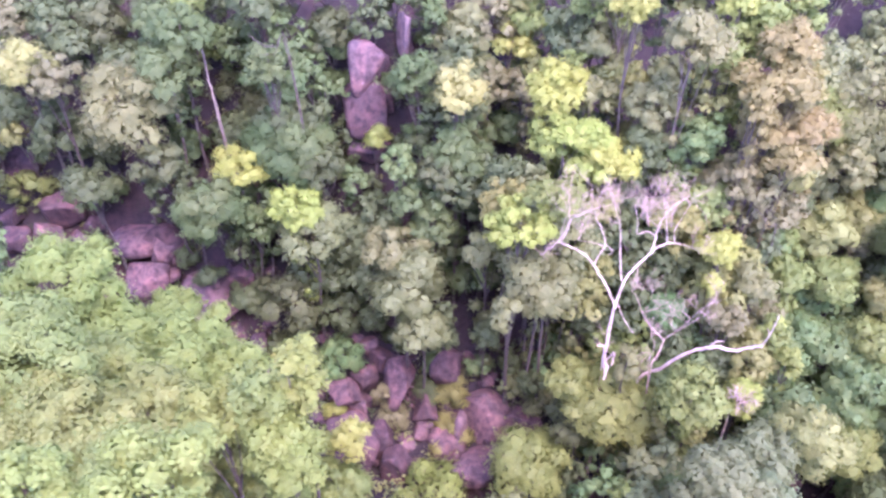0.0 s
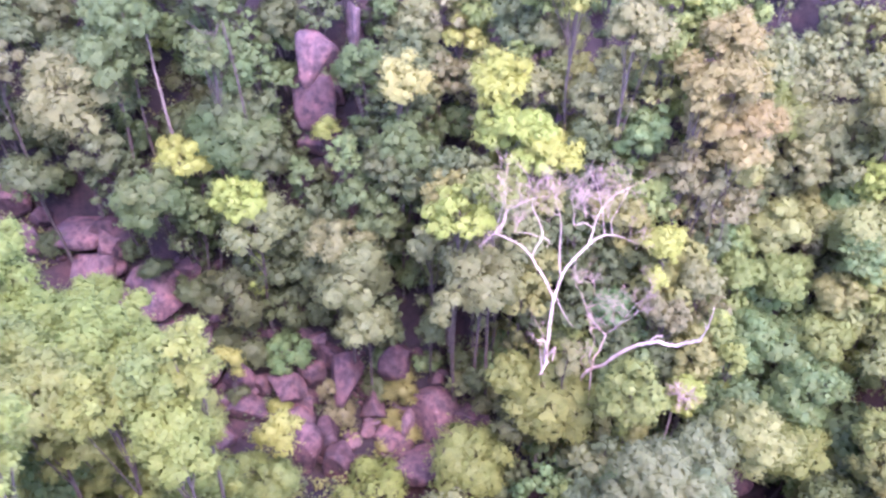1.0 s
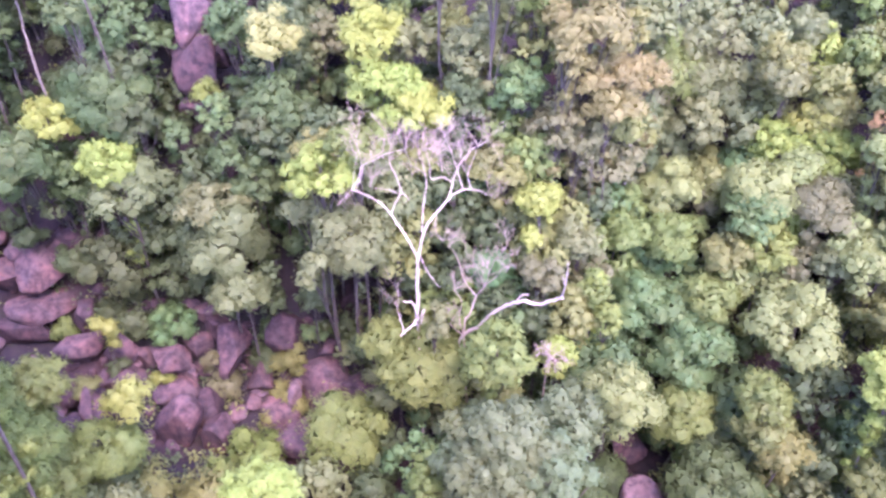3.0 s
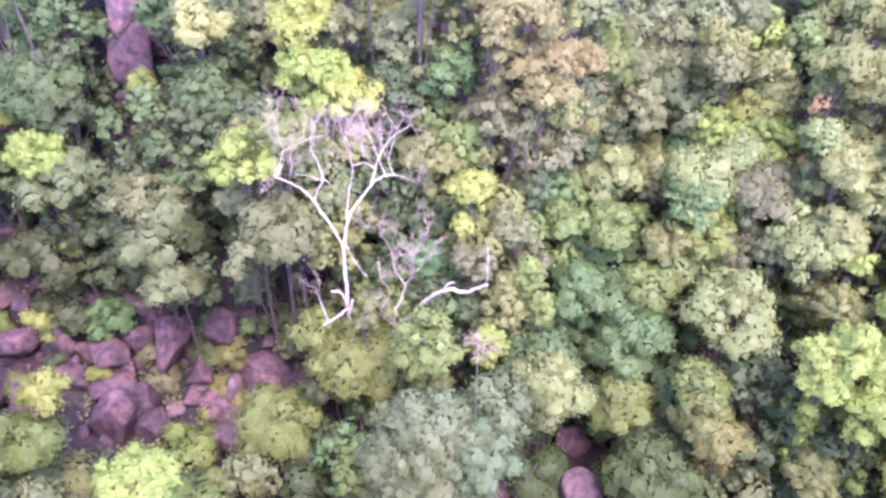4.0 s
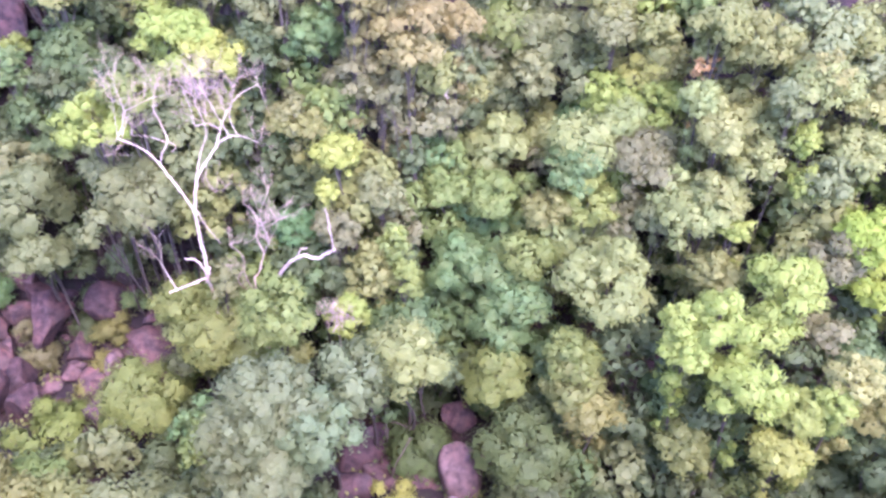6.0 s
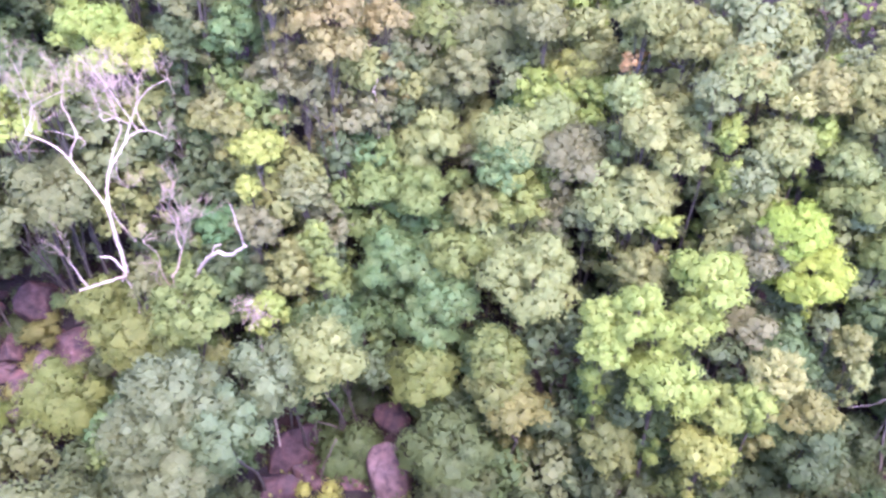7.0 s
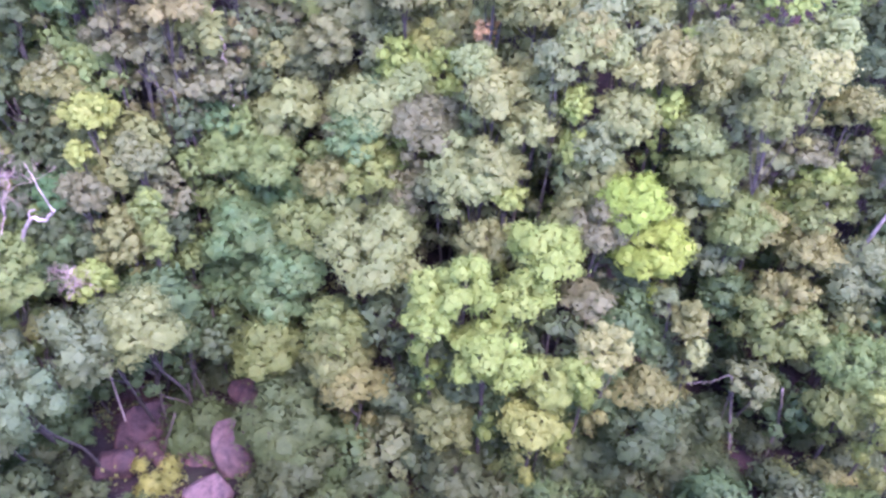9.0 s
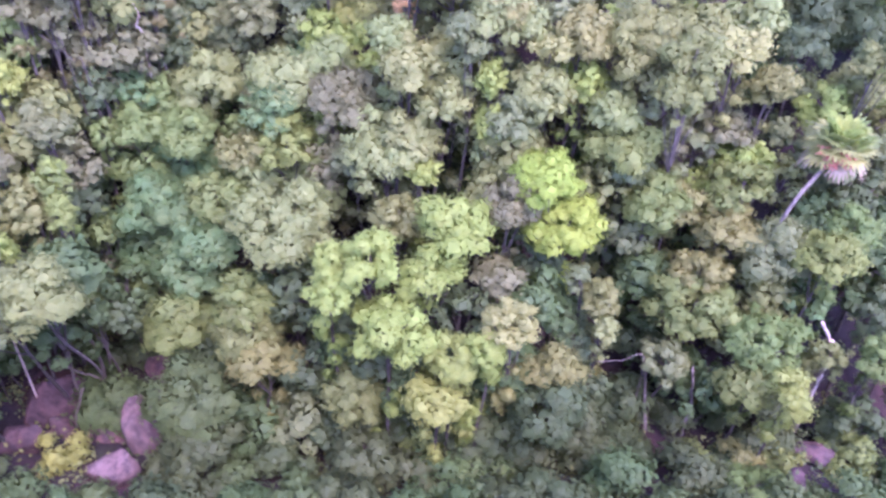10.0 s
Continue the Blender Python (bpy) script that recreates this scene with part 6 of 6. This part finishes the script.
wood_tree("dark", 2.08, 57.99, 35.34, 1.1, 1.24, "tall", 638, 0.38)
wood_tree("deep", 14.71, 27.96, 15.25, 1.69, 1.86, "tall", 639, 0.38)
wood_tree("deep", 40.91, 35.21, 15.94, 2.29, 3.18, "tall", 640, 0.38)
wood_tree("grey", 8.14, 46.6, 30.34, 2.2, 2.16, "tall", 642, 0.38)
wood_tree("green", 9.82, 56.61, 29.01, 1.1, 1.01, "tall", 643, 0.38)
bush("green", 8.05, 42.45, 10.9, 1.1, 1.22, 644, 0.3)
wood_tree("dark", 40.04, 34.87, 11.96, 2.41, 2.37, "tall", 645, 0.38)
wood_tree("teal", 28.25, 43.98, 16.17, 2.4, 2.54, "thin", 646, 0.38)
wood_tree("dark", 27.7, 39.24, 14.26, 1.86, 2.17, "thin", 647, 0.38, hang=0.0, back=1.5)
wood_tree("grey", 46.24, 58.52, 35.03, 1.1, 0.99, "tall", 648, 0.38)
wood_tree("grey", 37.75, 57.6, 31.67, 1.1, 1.32, "thin", 650, 0.38)
wood_tree("dark", 16.43, 27.63, 14.85, 1.1, 1.38, "tall", 651, 0.38)
wood_tree("dark", 2.24, 58.21, 30.04, 1.1, 1.11, "tall", 653, 0.38)
wood_tree("olive", 54.24, 53.84, 38.16, 2.43, 3.16, "round", 654, 0.38)
bush("grey", -4.74, 27.9, 17.67, 2.24, 2.31, 655, 0.3)
wood_tree("dark", 2.2, 55.84, 34.3, 1.1, 1.25, "tall", 656, 0.38)
wood_tree("green", 45.95, 57.67, 33.83, 1.89, 2.12, "round", 657, 0.38)
wood_tree("olive", 44.26, 48.33, 26.87, 2.32, 2.65, "round", 658, 0.38)
wood_tree("olive", 45.02, 50.56, 33.26, 1.81, 2.09, "tall", 659, 0.38)
bush("olive", 4.56, 28.17, 15.04, 2.16, 1.95, 660, 0.3)
wood_tree("dark", 0.15, 46.19, 19.04, 1.1, 1.07, "round", 661, 0.38, hang=0.0, back=3)
wood_tree("green", 30.48, 57.46, 35.35, 1.1, 1.03, "thin", 662, 0.38)
bush("dark", 40.8, 30.73, 9.89, 1.88, 1.86, 663, 0.3)
wood_tree("dark", 3.36, 45.52, 19.81, 1.1, 1.15, "tall", 664, 0.38, hang=0.0, back=1.5)
wood_tree("grey", 28.22, 56.11, 37.61, 2.4, 2.67, "tall", 665, 0.38)
wood_tree("dark", 11.93, 30.39, 13.75, 1.65, 2.02, "tall", 666, 0.38)
wood_tree("dark", 10.76, 45.05, 21.73, 1.1, 1.16, "tall", 667, 0.38)
bush("dark", 19.73, 30.27, 11.2, 1.1, 1.06, 668, 0.3)
wood_tree("pale", 38.16, 45.64, 21.07, 2.42, 2.7, "tall", 669, 0.38)
wood_tree("grey", 3.09, 58.36, 33.79, 1.1, 1.22, "round", 670, 0.38)
wood_tree("dark", -8.87, 59.27, 29.87, 2.3, 2.94, "thin", 671, 0.38)
wood_tree("olive", 11.28, 56.38, 29.2, 1.1, 1.15, "tall", 672, 0.38)
wood_tree("dark", 45.89, 33.42, 11.27, 1.91, 1.81, "thin", 673, 0.38)
wood_tree("dark", 13.82, 47.23, 28.01, 2.23, 2.87, "thin", 674, 0.38)
wood_tree("dark", 0.01, 46.74, 20.78, 1.1, 1.5, "round", 676, 0.38, hang=0.0, back=3)
wood_tree("dark", -16.18, 53.68, 20.96, 1.1, 1.35, "thin", 677, 0.38)
wood_tree("dark", 11.88, 56.82, 32.73, 1.1, 1.08, "thin", 678, 0.38)
wood_tree("teal", 28.34, 48.58, 21.42, 2.31, 3.12, "tall", 679, 0.38)
bush("dark", 8.16, 32.95, 12.47, 1.89, 1.84, 680, 0.3)
wood_tree("dark", -1.8, 50.12, 24.56, 1.1, 1, "thin", 681, 0.38)
wood_tree("lime", 38.41, 53.07, 28.71, 1.84, 2.05, "round", 682, 0.38)
bush("dark", -7.65, 27.91, 17.74, 1.72, 1.53, 683, 0.3)
wood_tree("deep", -12.41, 60.86, 37.91, 1.95, 2.59, "thin", 684, 0.38)
wood_tree("lime", 45.78, 63.57, 38.7, 2.11, 2.33, "thin", 685, 0.38)
wood_tree("green", 48.77, 62.23, 39.03, 1.74, 2.26, "tall", 686, 0.38)
wood_tree("dark", -23.22, 62.16, 31.75, 1.8, 1.81, "round", 687, 0.38)
wood_tree("green", 32.99, 47.61, 21.29, 2.02, 2.69, "thin", 688, 0.38)
wood_tree("grey", 34.98, 62.94, 35.7, 1.76, 1.85, "round", 689, 0.38)
wood_tree("green", 14.12, 42.76, 20.4, 2.3, 3.2, "thin", 691, 0.38)
wood_tree("dark", 5.56, 46.69, 15.6, 1.1, 1.49, "round", 692, 0.38)
wood_tree("teal", 10.55, 55.24, 28.55, 1.1, 1.08, "tall", 693, 0.38)
wood_tree("grey", 9.04, 57.63, 33.75, 1.1, 1.05, "thin", 694, 0.38)
wood_tree("dark", -3.88, 58.59, 29.55, 1.1, 1.4, "tall", 695, 0.38)
wood_tree("olive", 44.01, 43.13, 20.33, 1.86, 2.49, "tall", 696, 0.38)
bush("olive", -15.23, 26.06, 20.71, 1.95, 2.01, 700, 0.3)
wood_tree("dark", 1.43, 60.79, 35.74, 2.31, 2.89, "round", 701, 0.38)
wood_tree("dark", -21.23, 65.19, 36.27, 1.1, 1.43, "thin", 702, 0.38)
wood_tree("brown", 5.27, 60.54, 34.2, 1.99, 2.04, "thin", 703, 0.38)
bush("dark", -11.99, 49.21, 15.58, 2.33, 2.6, 704, 0.3)
wood_tree("teal", 30.71, 37.56, 12.02, 1.1, 1.14, "round", 706, 0.38)
wood_tree("olive", 48.06, 58.39, 34.87, 1.86, 2.31, "tall", 707, 0.38)
wood_tree("green", 12.76, 55.44, 30.89, 1.1, 1.41, "tall", 708, 0.38)
wood_tree("lime", 46.54, 61.34, 37.72, 1.1, 1.15, "thin", 709, 0.38)
bush("dark", -8.08, 50.46, 16.9, 1.1, 0.83, 710, 0.3)
wood_tree("dark", -24.23, 59.03, 30.77, 1.1, 1.3, "thin", 711, 0.38)
bush("dark", -7.68, 30.8, 16.49, 2.01, 2.25, 712, 0.3)
wood_tree("green", 47.6, 59.66, 36.67, 1.71, 2.25, "round", 713, 0.38)
wood_tree("blue", 17.26, 29.98, 12.93, 1.1, 1.13, "tall", 714, 0.38)
wood_tree("dark", 17.98, 27.25, 14.31, 1.88, 2.46, "round", 715, 0.38)
wood_tree("grey", 3.81, 48.32, 18.65, 1.1, 1, "tall", 716, 0.38)
wood_tree("olive", 62.97, 46.75, 32.22, 1.76, 1.64, "round", 718, 0.38)
wood_tree("grey", 58.62, 52.01, 35.1, 1.1, 1.1, "round", 719, 0.38)
wood_tree("deep", 24.75, 38.14, 15.98, 1.1, 1.04, "tall", 720, 0.38, hang=0.0)
wood_tree("olive", 11.16, 46.03, 25.55, 2.03, 2.05, "round", 721, 0.38)
wood_tree("grey", 64.19, 54.92, 35.94, 2.02, 1.96, "thin", 722, 0.38)
wood_tree("olive", 49.59, 41.01, 22.64, 2.26, 2.7, "thin", 723, 0.38)
bush("grey", 16.04, 33.59, 11.03, 1.1, 0.91, 724, 0.3)
wood_tree("lime", 60, 52.81, 36.15, 1.89, 1.97, "thin", 725, 0.38)
wood_tree("blue", 54.51, 34.68, 16.51, 1.1, 1.45, "thin", 726, 0.38)
wood_tree("dark", 40.3, 32.85, 10.76, 2.25, 2.95, "thin", 727, 0.38)
wood_tree("dark", 1.12, 56.82, 35.67, 2.01, 2.56, "tall", 728, 0.38)
wood_tree("olive", 59.75, 52.46, 31.78, 1.1, 1.11, "tall", 729, 0.38)
wood_tree("green", 32.46, 49.32, 23.39, 1.1, 1.04, "round", 730, 0.38)
wood_tree("green", 5.25, 54.18, 30.26, 1.1, 1, "thin", 731, 0.38)
wood_tree("lime", 64.14, 42.71, 22.55, 2.07, 2.31, "thin", 732, 0.38)
bush("blue", 11.61, 27.93, 13.9, 2, 2.18, 733, 0.3)
wood_tree("dark", 10.08, 59.05, 31.67, 1.1, 1.18, "tall", 734, 0.38)
wood_tree("dark", -1.03, 64.16, 37.36, 1.1, 1.17, "thin", 735, 0.38)
wood_tree("grey", 36.1, 64.74, 41.19, 1.66, 2.18, "tall", 736, 0.38)
wood_tree("green", -16.19, 24.88, 24.43, 2.42, 2.82, "tall", 738, 0.38)
wood_tree("lime", 43.83, 64.16, 39.59, 2.35, 3.12, "round", 739, 0.38)
wood_tree("grey", 37.23, 63.39, 36.16, 2.38, 2.31, "thin", 740, 0.38)
wood_tree("grey", 16.56, 53.73, 37.54, 1.74, 1.92, "tall", 741, 0.38)
wood_tree("dark", -21.55, 52.54, 28.67, 2.34, 3.16, "thin", 742, 0.38, hang=0.0, back=1.5)
wood_tree("teal", -15.95, 24.75, 28.2, 2.39, 3.32, "round", 744, 0.38)
wood_tree("deep", -0.75, 62.33, 39.85, 1.1, 1.41, "tall", 746, 0.38)
wood_tree("grey", 50.11, 60.17, 38.22, 2.47, 3.03, "thin", 747, 0.38)
wood_tree("grey", 33.59, 62.05, 34.44, 2.46, 2.42, "thin", 748, 0.38)
wood_tree("deep", -16.74, 51.74, 27.61, 1.77, 2.37, "round", 749, 0.38, hang=0.0, back=1.5)
wood_tree("dark", 42.88, 34.18, 16.5, 2.37, 2.61, "round", 750, 0.38)
wood_tree("dark", -9.56, 50.72, 21.91, 1.71, 2.1, "round", 751, 0.38)
wood_tree("dark", -8.75, 50.01, 18.52, 2.08, 2.56, "thin", 752, 0.38)
wood_tree("olive", 52.53, 59.29, 38.58, 1.61, 1.82, "tall", 753, 0.38)
wood_tree("deep", 1.9, 58.5, 32.46, 1.75, 1.72, "round", 755, 0.38)
wood_tree("green", 9.65, 48.64, 31.34, 1.1, 1.23, "tall", 756, 0.38)
wood_tree("grey", 58.47, 48.19, 32.91, 1.1, 1.27, "thin", 757, 0.38)
wood_tree("grey", 29.2, 57.01, 34.7, 1.1, 1.32, "tall", 758, 0.38)
bush("olive", 1.9, 27.22, 15.93, 2.2, 1.94, 760, 0.3)
wood_tree("lime", 38.6, 47.76, 24.92, 1.81, 1.81, "round", 761, 0.38)
wood_tree("lime", 65.46, 43.42, 24.77, 1.75, 1.97, "tall", 762, 0.38)
wood_tree("olive", 65.32, 39.79, 19.89, 1.69, 1.57, "thin", 763, 0.38)
bush("green", 45.59, 32.56, 9.44, 2.16, 2.39, 764, 0.3)
wood_tree("lime", 57.83, 48.93, 31.87, 1.1, 1.25, "round", 765, 0.38)
bush("deep", 14.76, 33.08, 11.48, 1.98, 1.95, 766, 0.3)
wood_tree("green", 74.84, 55.76, 34.4, 2.16, 2.69, "round", 767, 0.38)
bush("deep", 24.34, 37.35, 8.75, 2.29, 1.98, 768, 0.3)
wood_tree("green", 27.3, 42.31, 14.47, 1.84, 1.99, "thin", 769, 0.38)
wood_tree("deep", 17.61, 37.24, 13.22, 1.1, 1.39, "tall", 770, 0.38, hang=0.0)
bush("dark", 15.08, 26.99, 13.82, 1.63, 1.45, 771, 0.3)
# low understorey added in the gaps of the slope, leaves dark for the gaps' shade
wood_tree("dark", 58.6, 34.5, 12.3, 1.6, 1.3, "round", 800, 0.34, hang=0.0)
wood_tree("deep", -0.4, 53.6, 22.1, 1.8, 1.4, "round", 801, 0.34, hang=0.0)
wood_tree("dark", 42.8, 44.2, 16.1, 2.0, 1.6, "round", 802, 0.34, hang=0.0)
wood_tree("deep", 29.7, 40.4, 11.1, 2.2, 1.3, "round", 803, 0.34, hang=0.0)
wood_tree("dark", 37.7, 47.5, 18.1, 1.6, 1.4, "round", 804, 0.34, hang=0.0)
wood_tree("deep", 5.1, 62.9, 33.3, 1.8, 1.6, "round", 805, 0.34, hang=0.0)
wood_tree("dark", 60.0, 38.6, 13.9, 2.0, 1.3, "round", 806, 0.34, hang=0.0)
wood_tree("deep", 5.0, 60.4, 30.5, 2.2, 1.4, "round", 807, 0.34, hang=0.0)
wood_tree("dark", 43.5, 48.9, 20.5, 1.6, 1.6, "round", 808, 0.34, hang=0.0)
wood_tree("deep", -24.2, 62.2, 31.6, 1.8, 1.3, "round", 809, 0.34, hang=0.0)
wood_tree("dark", -22.5, 64.7, 34.5, 2.0, 1.4, "round", 810, 0.34, hang=0.0)
wood_tree("deep", 19.9, 42.0, 11.8, 2.2, 1.6, "round", 811, 0.34, hang=0.0)
wood_tree("dark", 23.8, 53.8, 26.2, 1.6, 1.3, "round", 812, 0.34, hang=0.0)
wood_tree("deep", 19.0, 45.0, 15.7, 1.8, 1.4, "round", 813, 0.34, hang=0.0)
wood_tree("dark", 55.7, 51.9, 25.5, 2.0, 1.6, "round", 814, 0.34, hang=0.0)
wood_tree("deep", 51.3, 49.3, 22.1, 2.2, 1.3, "round", 815, 0.34, hang=0.0)
wood_tree("dark", 57.8, 43.0, 17.9, 1.6, 1.4, "round", 816, 0.34, hang=0.0)
wood_tree("deep", -9.3, 63.4, 36.9, 1.8, 1.6, "round", 817, 0.34, hang=0.0)
wood_tree("dark", -9.4, 57.9, 27.9, 2.0, 1.3, "round", 818, 0.34, hang=0.0)
wood_tree("deep", 21.7, 48.0, 19.9, 2.2, 1.4, "round", 819, 0.34, hang=0.0)
wood_tree("dark", 23.6, 44.3, 14.1, 1.6, 1.6, "round", 820, 0.34, hang=0.0)
wood_tree("deep", 16.9, 34.7, 11.5, 1.8, 1.3, "round", 821, 0.34, hang=0.0)
wood_tree("dark", -13.0, 58.2, 27.7, 2.0, 1.4, "round", 822, 0.34, hang=0.0)
wood_tree("deep", 10.0, 49.7, 20.7, 2.2, 1.6, "round", 823, 0.34, hang=0.0)
wood_tree("dark", 18.0, 52.1, 26.7, 1.6, 1.3, "round", 824, 0.34, hang=0.0)
wood_tree("deep", 30.6, 53.7, 23.6, 1.8, 1.4, "round", 825, 0.34, hang=0.0)
wood_tree("dark", 50.8, 46.7, 20.0, 2.0, 1.6, "round", 826, 0.34, hang=0.0)
wood_tree("deep", 63.7, 44.1, 19.1, 2.2, 1.3, "round", 827, 0.34, hang=0.0)
wood_tree("dark", -29.5, 59.7, 28.9, 1.6, 1.4, "round", 828, 0.34, hang=0.0)
wood_tree("deep", -29.4, 57.4, 26.0, 1.8, 1.6, "round", 829, 0.34, hang=0.0)
wood_tree("dark", -3.9, 60.3, 34.5, 2.0, 1.3, "round", 830, 0.34, hang=0.0)
wood_tree("deep", 18.4, 69.2, 38.6, 2.2, 1.4, "round", 831, 0.34, hang=0.0)
wood_tree("dark", 47.7, 47.8, 20.4, 1.6, 1.6, "round", 832, 0.34, hang=0.0)
wood_tree("deep", -22.2, 59.8, 28.9, 1.8, 1.3, "round", 833, 0.34, hang=0.0)
wood_tree("dark", -16.6, 55.1, 23.3, 2.0, 1.4, "round", 834, 0.34, hang=0.0)
wood_tree("deep", 48.1, 59.6, 31.5, 2.2, 1.6, "round", 835, 0.34, hang=0.0)
wood_tree("dark", 53.4, 57.4, 29.9, 1.6, 1.3, "round", 836, 0.34, hang=0.0)
wood_tree("deep", 69.6, 51.8, 26.7, 1.8, 1.4, "round", 837, 0.34, hang=0.0)
wood_tree("dark", -16.5, 51.4, 19.3, 2.0, 1.6, "round", 838, 0.34, hang=0.0)
wood_tree("deep", -9.2, 61.1, 34.1, 2.2, 1.3, "round", 839, 0.34, hang=0.0)
wood_tree("dark", 3.2, 55.6, 25.1, 1.6, 1.4, "round", 840, 0.34, hang=0.0)
wood_tree("deep", 4.9, 53.1, 22.5, 1.8, 1.6, "round", 841, 0.34, hang=0.0)
wood_tree("dark", 23.2, 46.2, 16.6, 2.0, 1.3, "round", 842, 0.34, hang=0.0)
wood_tree("deep", 44.7, 46.4, 18.3, 2.2, 1.4, "round", 843, 0.34, hang=0.0)
wood_tree("dark", 47.4, 44.8, 17.6, 1.6, 1.6, "round", 844, 0.34, hang=0.0)
wood_tree("deep", 20.3, 55.2, 29.0, 1.8, 1.3, "round", 845, 0.34, hang=0.0)
wood_tree("dark", 65.7, 38.5, 14.2, 2.0, 1.4, "round", 846, 0.34, hang=0.0)
wood_tree("deep", 46.8, 50.7, 22.9, 2.2, 1.6, "round", 847, 0.34, hang=0.0)
wood_tree("dark", 72.7, 50.9, 26.3, 1.6, 1.3, "round", 848, 0.34, hang=0.0)
wood_tree("deep", 21.7, 63.8, 32.9, 1.8, 1.4, "round", 849, 0.34, hang=0.0)
wood_tree("dark", 25.5, 62.8, 31.4, 2.0, 1.6, "round", 850, 0.34, hang=0.0)
wood_tree("deep", 2.1, 51.9, 20.7, 2.2, 1.3, "round", 851, 0.34, hang=0.0)
wood_tree("dark", 35.6, 71.1, 39.5, 1.6, 1.4, "round", 852, 0.34, hang=0.0)
wood_tree("deep", 37.5, 45.3, 15.6, 1.8, 1.6, "round", 853, 0.34, hang=0.0)
wood_tree("dark", 37.7, 36.7, 10.7, 2.0, 1.3, "round", 854, 0.34, hang=0.0)
wood_tree("deep", 33.2, 42.9, 12.8, 2.2, 1.4, "round", 855, 0.34, hang=0.0)
wood_tree("dark", 57.5, 54.0, 27.9, 1.6, 1.6, "round", 856, 0.34, hang=0.0)
wood_tree("deep", 57.4, 49.0, 22.9, 1.8, 1.3, "round", 857, 0.34, hang=0.0)
wood_tree("dark", 51.3, 53.6, 26.0, 2.0, 1.4, "round", 858, 0.34, hang=0.0)
wood_tree("deep", 62.0, 35.9, 13.0, 2.2, 1.6, "round", 859, 0.34, hang=0.0)


def outer_woods():
    """The forest goes on round about: under the cable line and over the ridges."""
    rng = np.random.default_rng(90)
    kinds = ["green", "olive", "grey", "dark", "teal", "brown", "pale"]
    for k in range(330):
        x, y = rng.uniform(-85, 120), rng.uniform(-45, 130)
        if -50 < x < 90 and 17 < y < 84:
            continue
        r = rng.uniform(2.2, 3.6)
        high = rng.uniform(6, 10)
        wood_tree(kinds[k % 7], x, y, ground_height(x, y) + high, r, r * rng.uniform(0.8, 1.1), "round", 2000 + k, 1.0, 0.0)
    for k in range(120):
        x, y = rng.uniform(-45, 90), rng.uniform(-36, 9)
        r = rng.uniform(1.8, 3.0)
        wood_tree(kinds[k % 7], x, y, ground_height(x, y) + rng.uniform(3.5, 7), r, r * rng.uniform(0.8, 1.1), "round", 2400 + k, 0.8, 0.0)


outer_woods()
build_woods()

# ---- undergrowth on the forest floor ----
def undergrowth(kind, count, seed, label, near=8.0, far=78.0, size=0.3):
    """Low leafy growth over the open forest floor, patchy, thin on the stream bed."""
    rng = np.random.default_rng(seed)
    at, face = [], []
    for _ in range(count):
        x, y = rng.uniform(-50, 88), rng.uniform(near, far)
        bed = abs(y - np.interp(x, [-20, 0, 25, 60], [45, 42, 36, 31])) < 5.5 and x < 16
        if noise.noise((x * 0.16, y * 0.16, seed)) < (0.02 if bed else -0.12):
            continue
        z = ground_height(x, y)
        n = rng.integers(14, 26)
        wide = size / 0.3
        p = rng.normal(0, wide, (n, 3)) * (0.42, 0.42, 0.26)
        p[:, 2] = np.abs(p[:, 2]) * 1.6 + 0.08
        at.append(p + (x, y, z))
        face.append(p * 0.6 + (0, -0.25, 0.5) + rng.normal(0, 0.35, (n, 3)))
    v, f = leaves(rng, np.vstack(at), np.vstack(face), size)
    tagged(new("undergrowth", mesh_from("undergrowth", v, f, LEAF[kind], False)), label, "undergrowth", kind="stuff")


undergrowth("dark", 3600, 5, "dark green low undergrowth covering the steep forest floor")
undergrowth("olive", 2200, 6, "olive-green low undergrowth covering the steep forest floor")
undergrowth("deep", 1500, 9, "deep green low scrub covering the near bank", -38.0, 12.0, 0.75)


# ---- smaller stones between the boulders of the ravine ----
def scree():
    rng = np.random.default_rng(77)
    for k in range(190):
        x = rng.uniform(-30, 9) if k < 74 else rng.uniform(19, 30) if k < 90 else rng.uniform(-17, 8)
        line = float(np.interp(x, [-30, -20, 0, 9, 20, 30], [52, 48.5, 43.5, 42.5, 36.5, 35.5]))
        y = line + rng.normal(0, 1.2 if 74 <= k < 90 else 3.0)
        s = rng.uniform(0.35, 1.0)
        boulder(x, y, ground_height(x, y) + 0.25 * s, s * rng.uniform(0.8, 1.4), s, s * rng.uniform(0.6, 0.95), rng.uniform(0, 180), rng.uniform(-25, 25), 200 + k, label="small purplish-grey stone wedged between ravine boulders", cuts=10, fine=2 if s < 0.7 else 3)


scree()
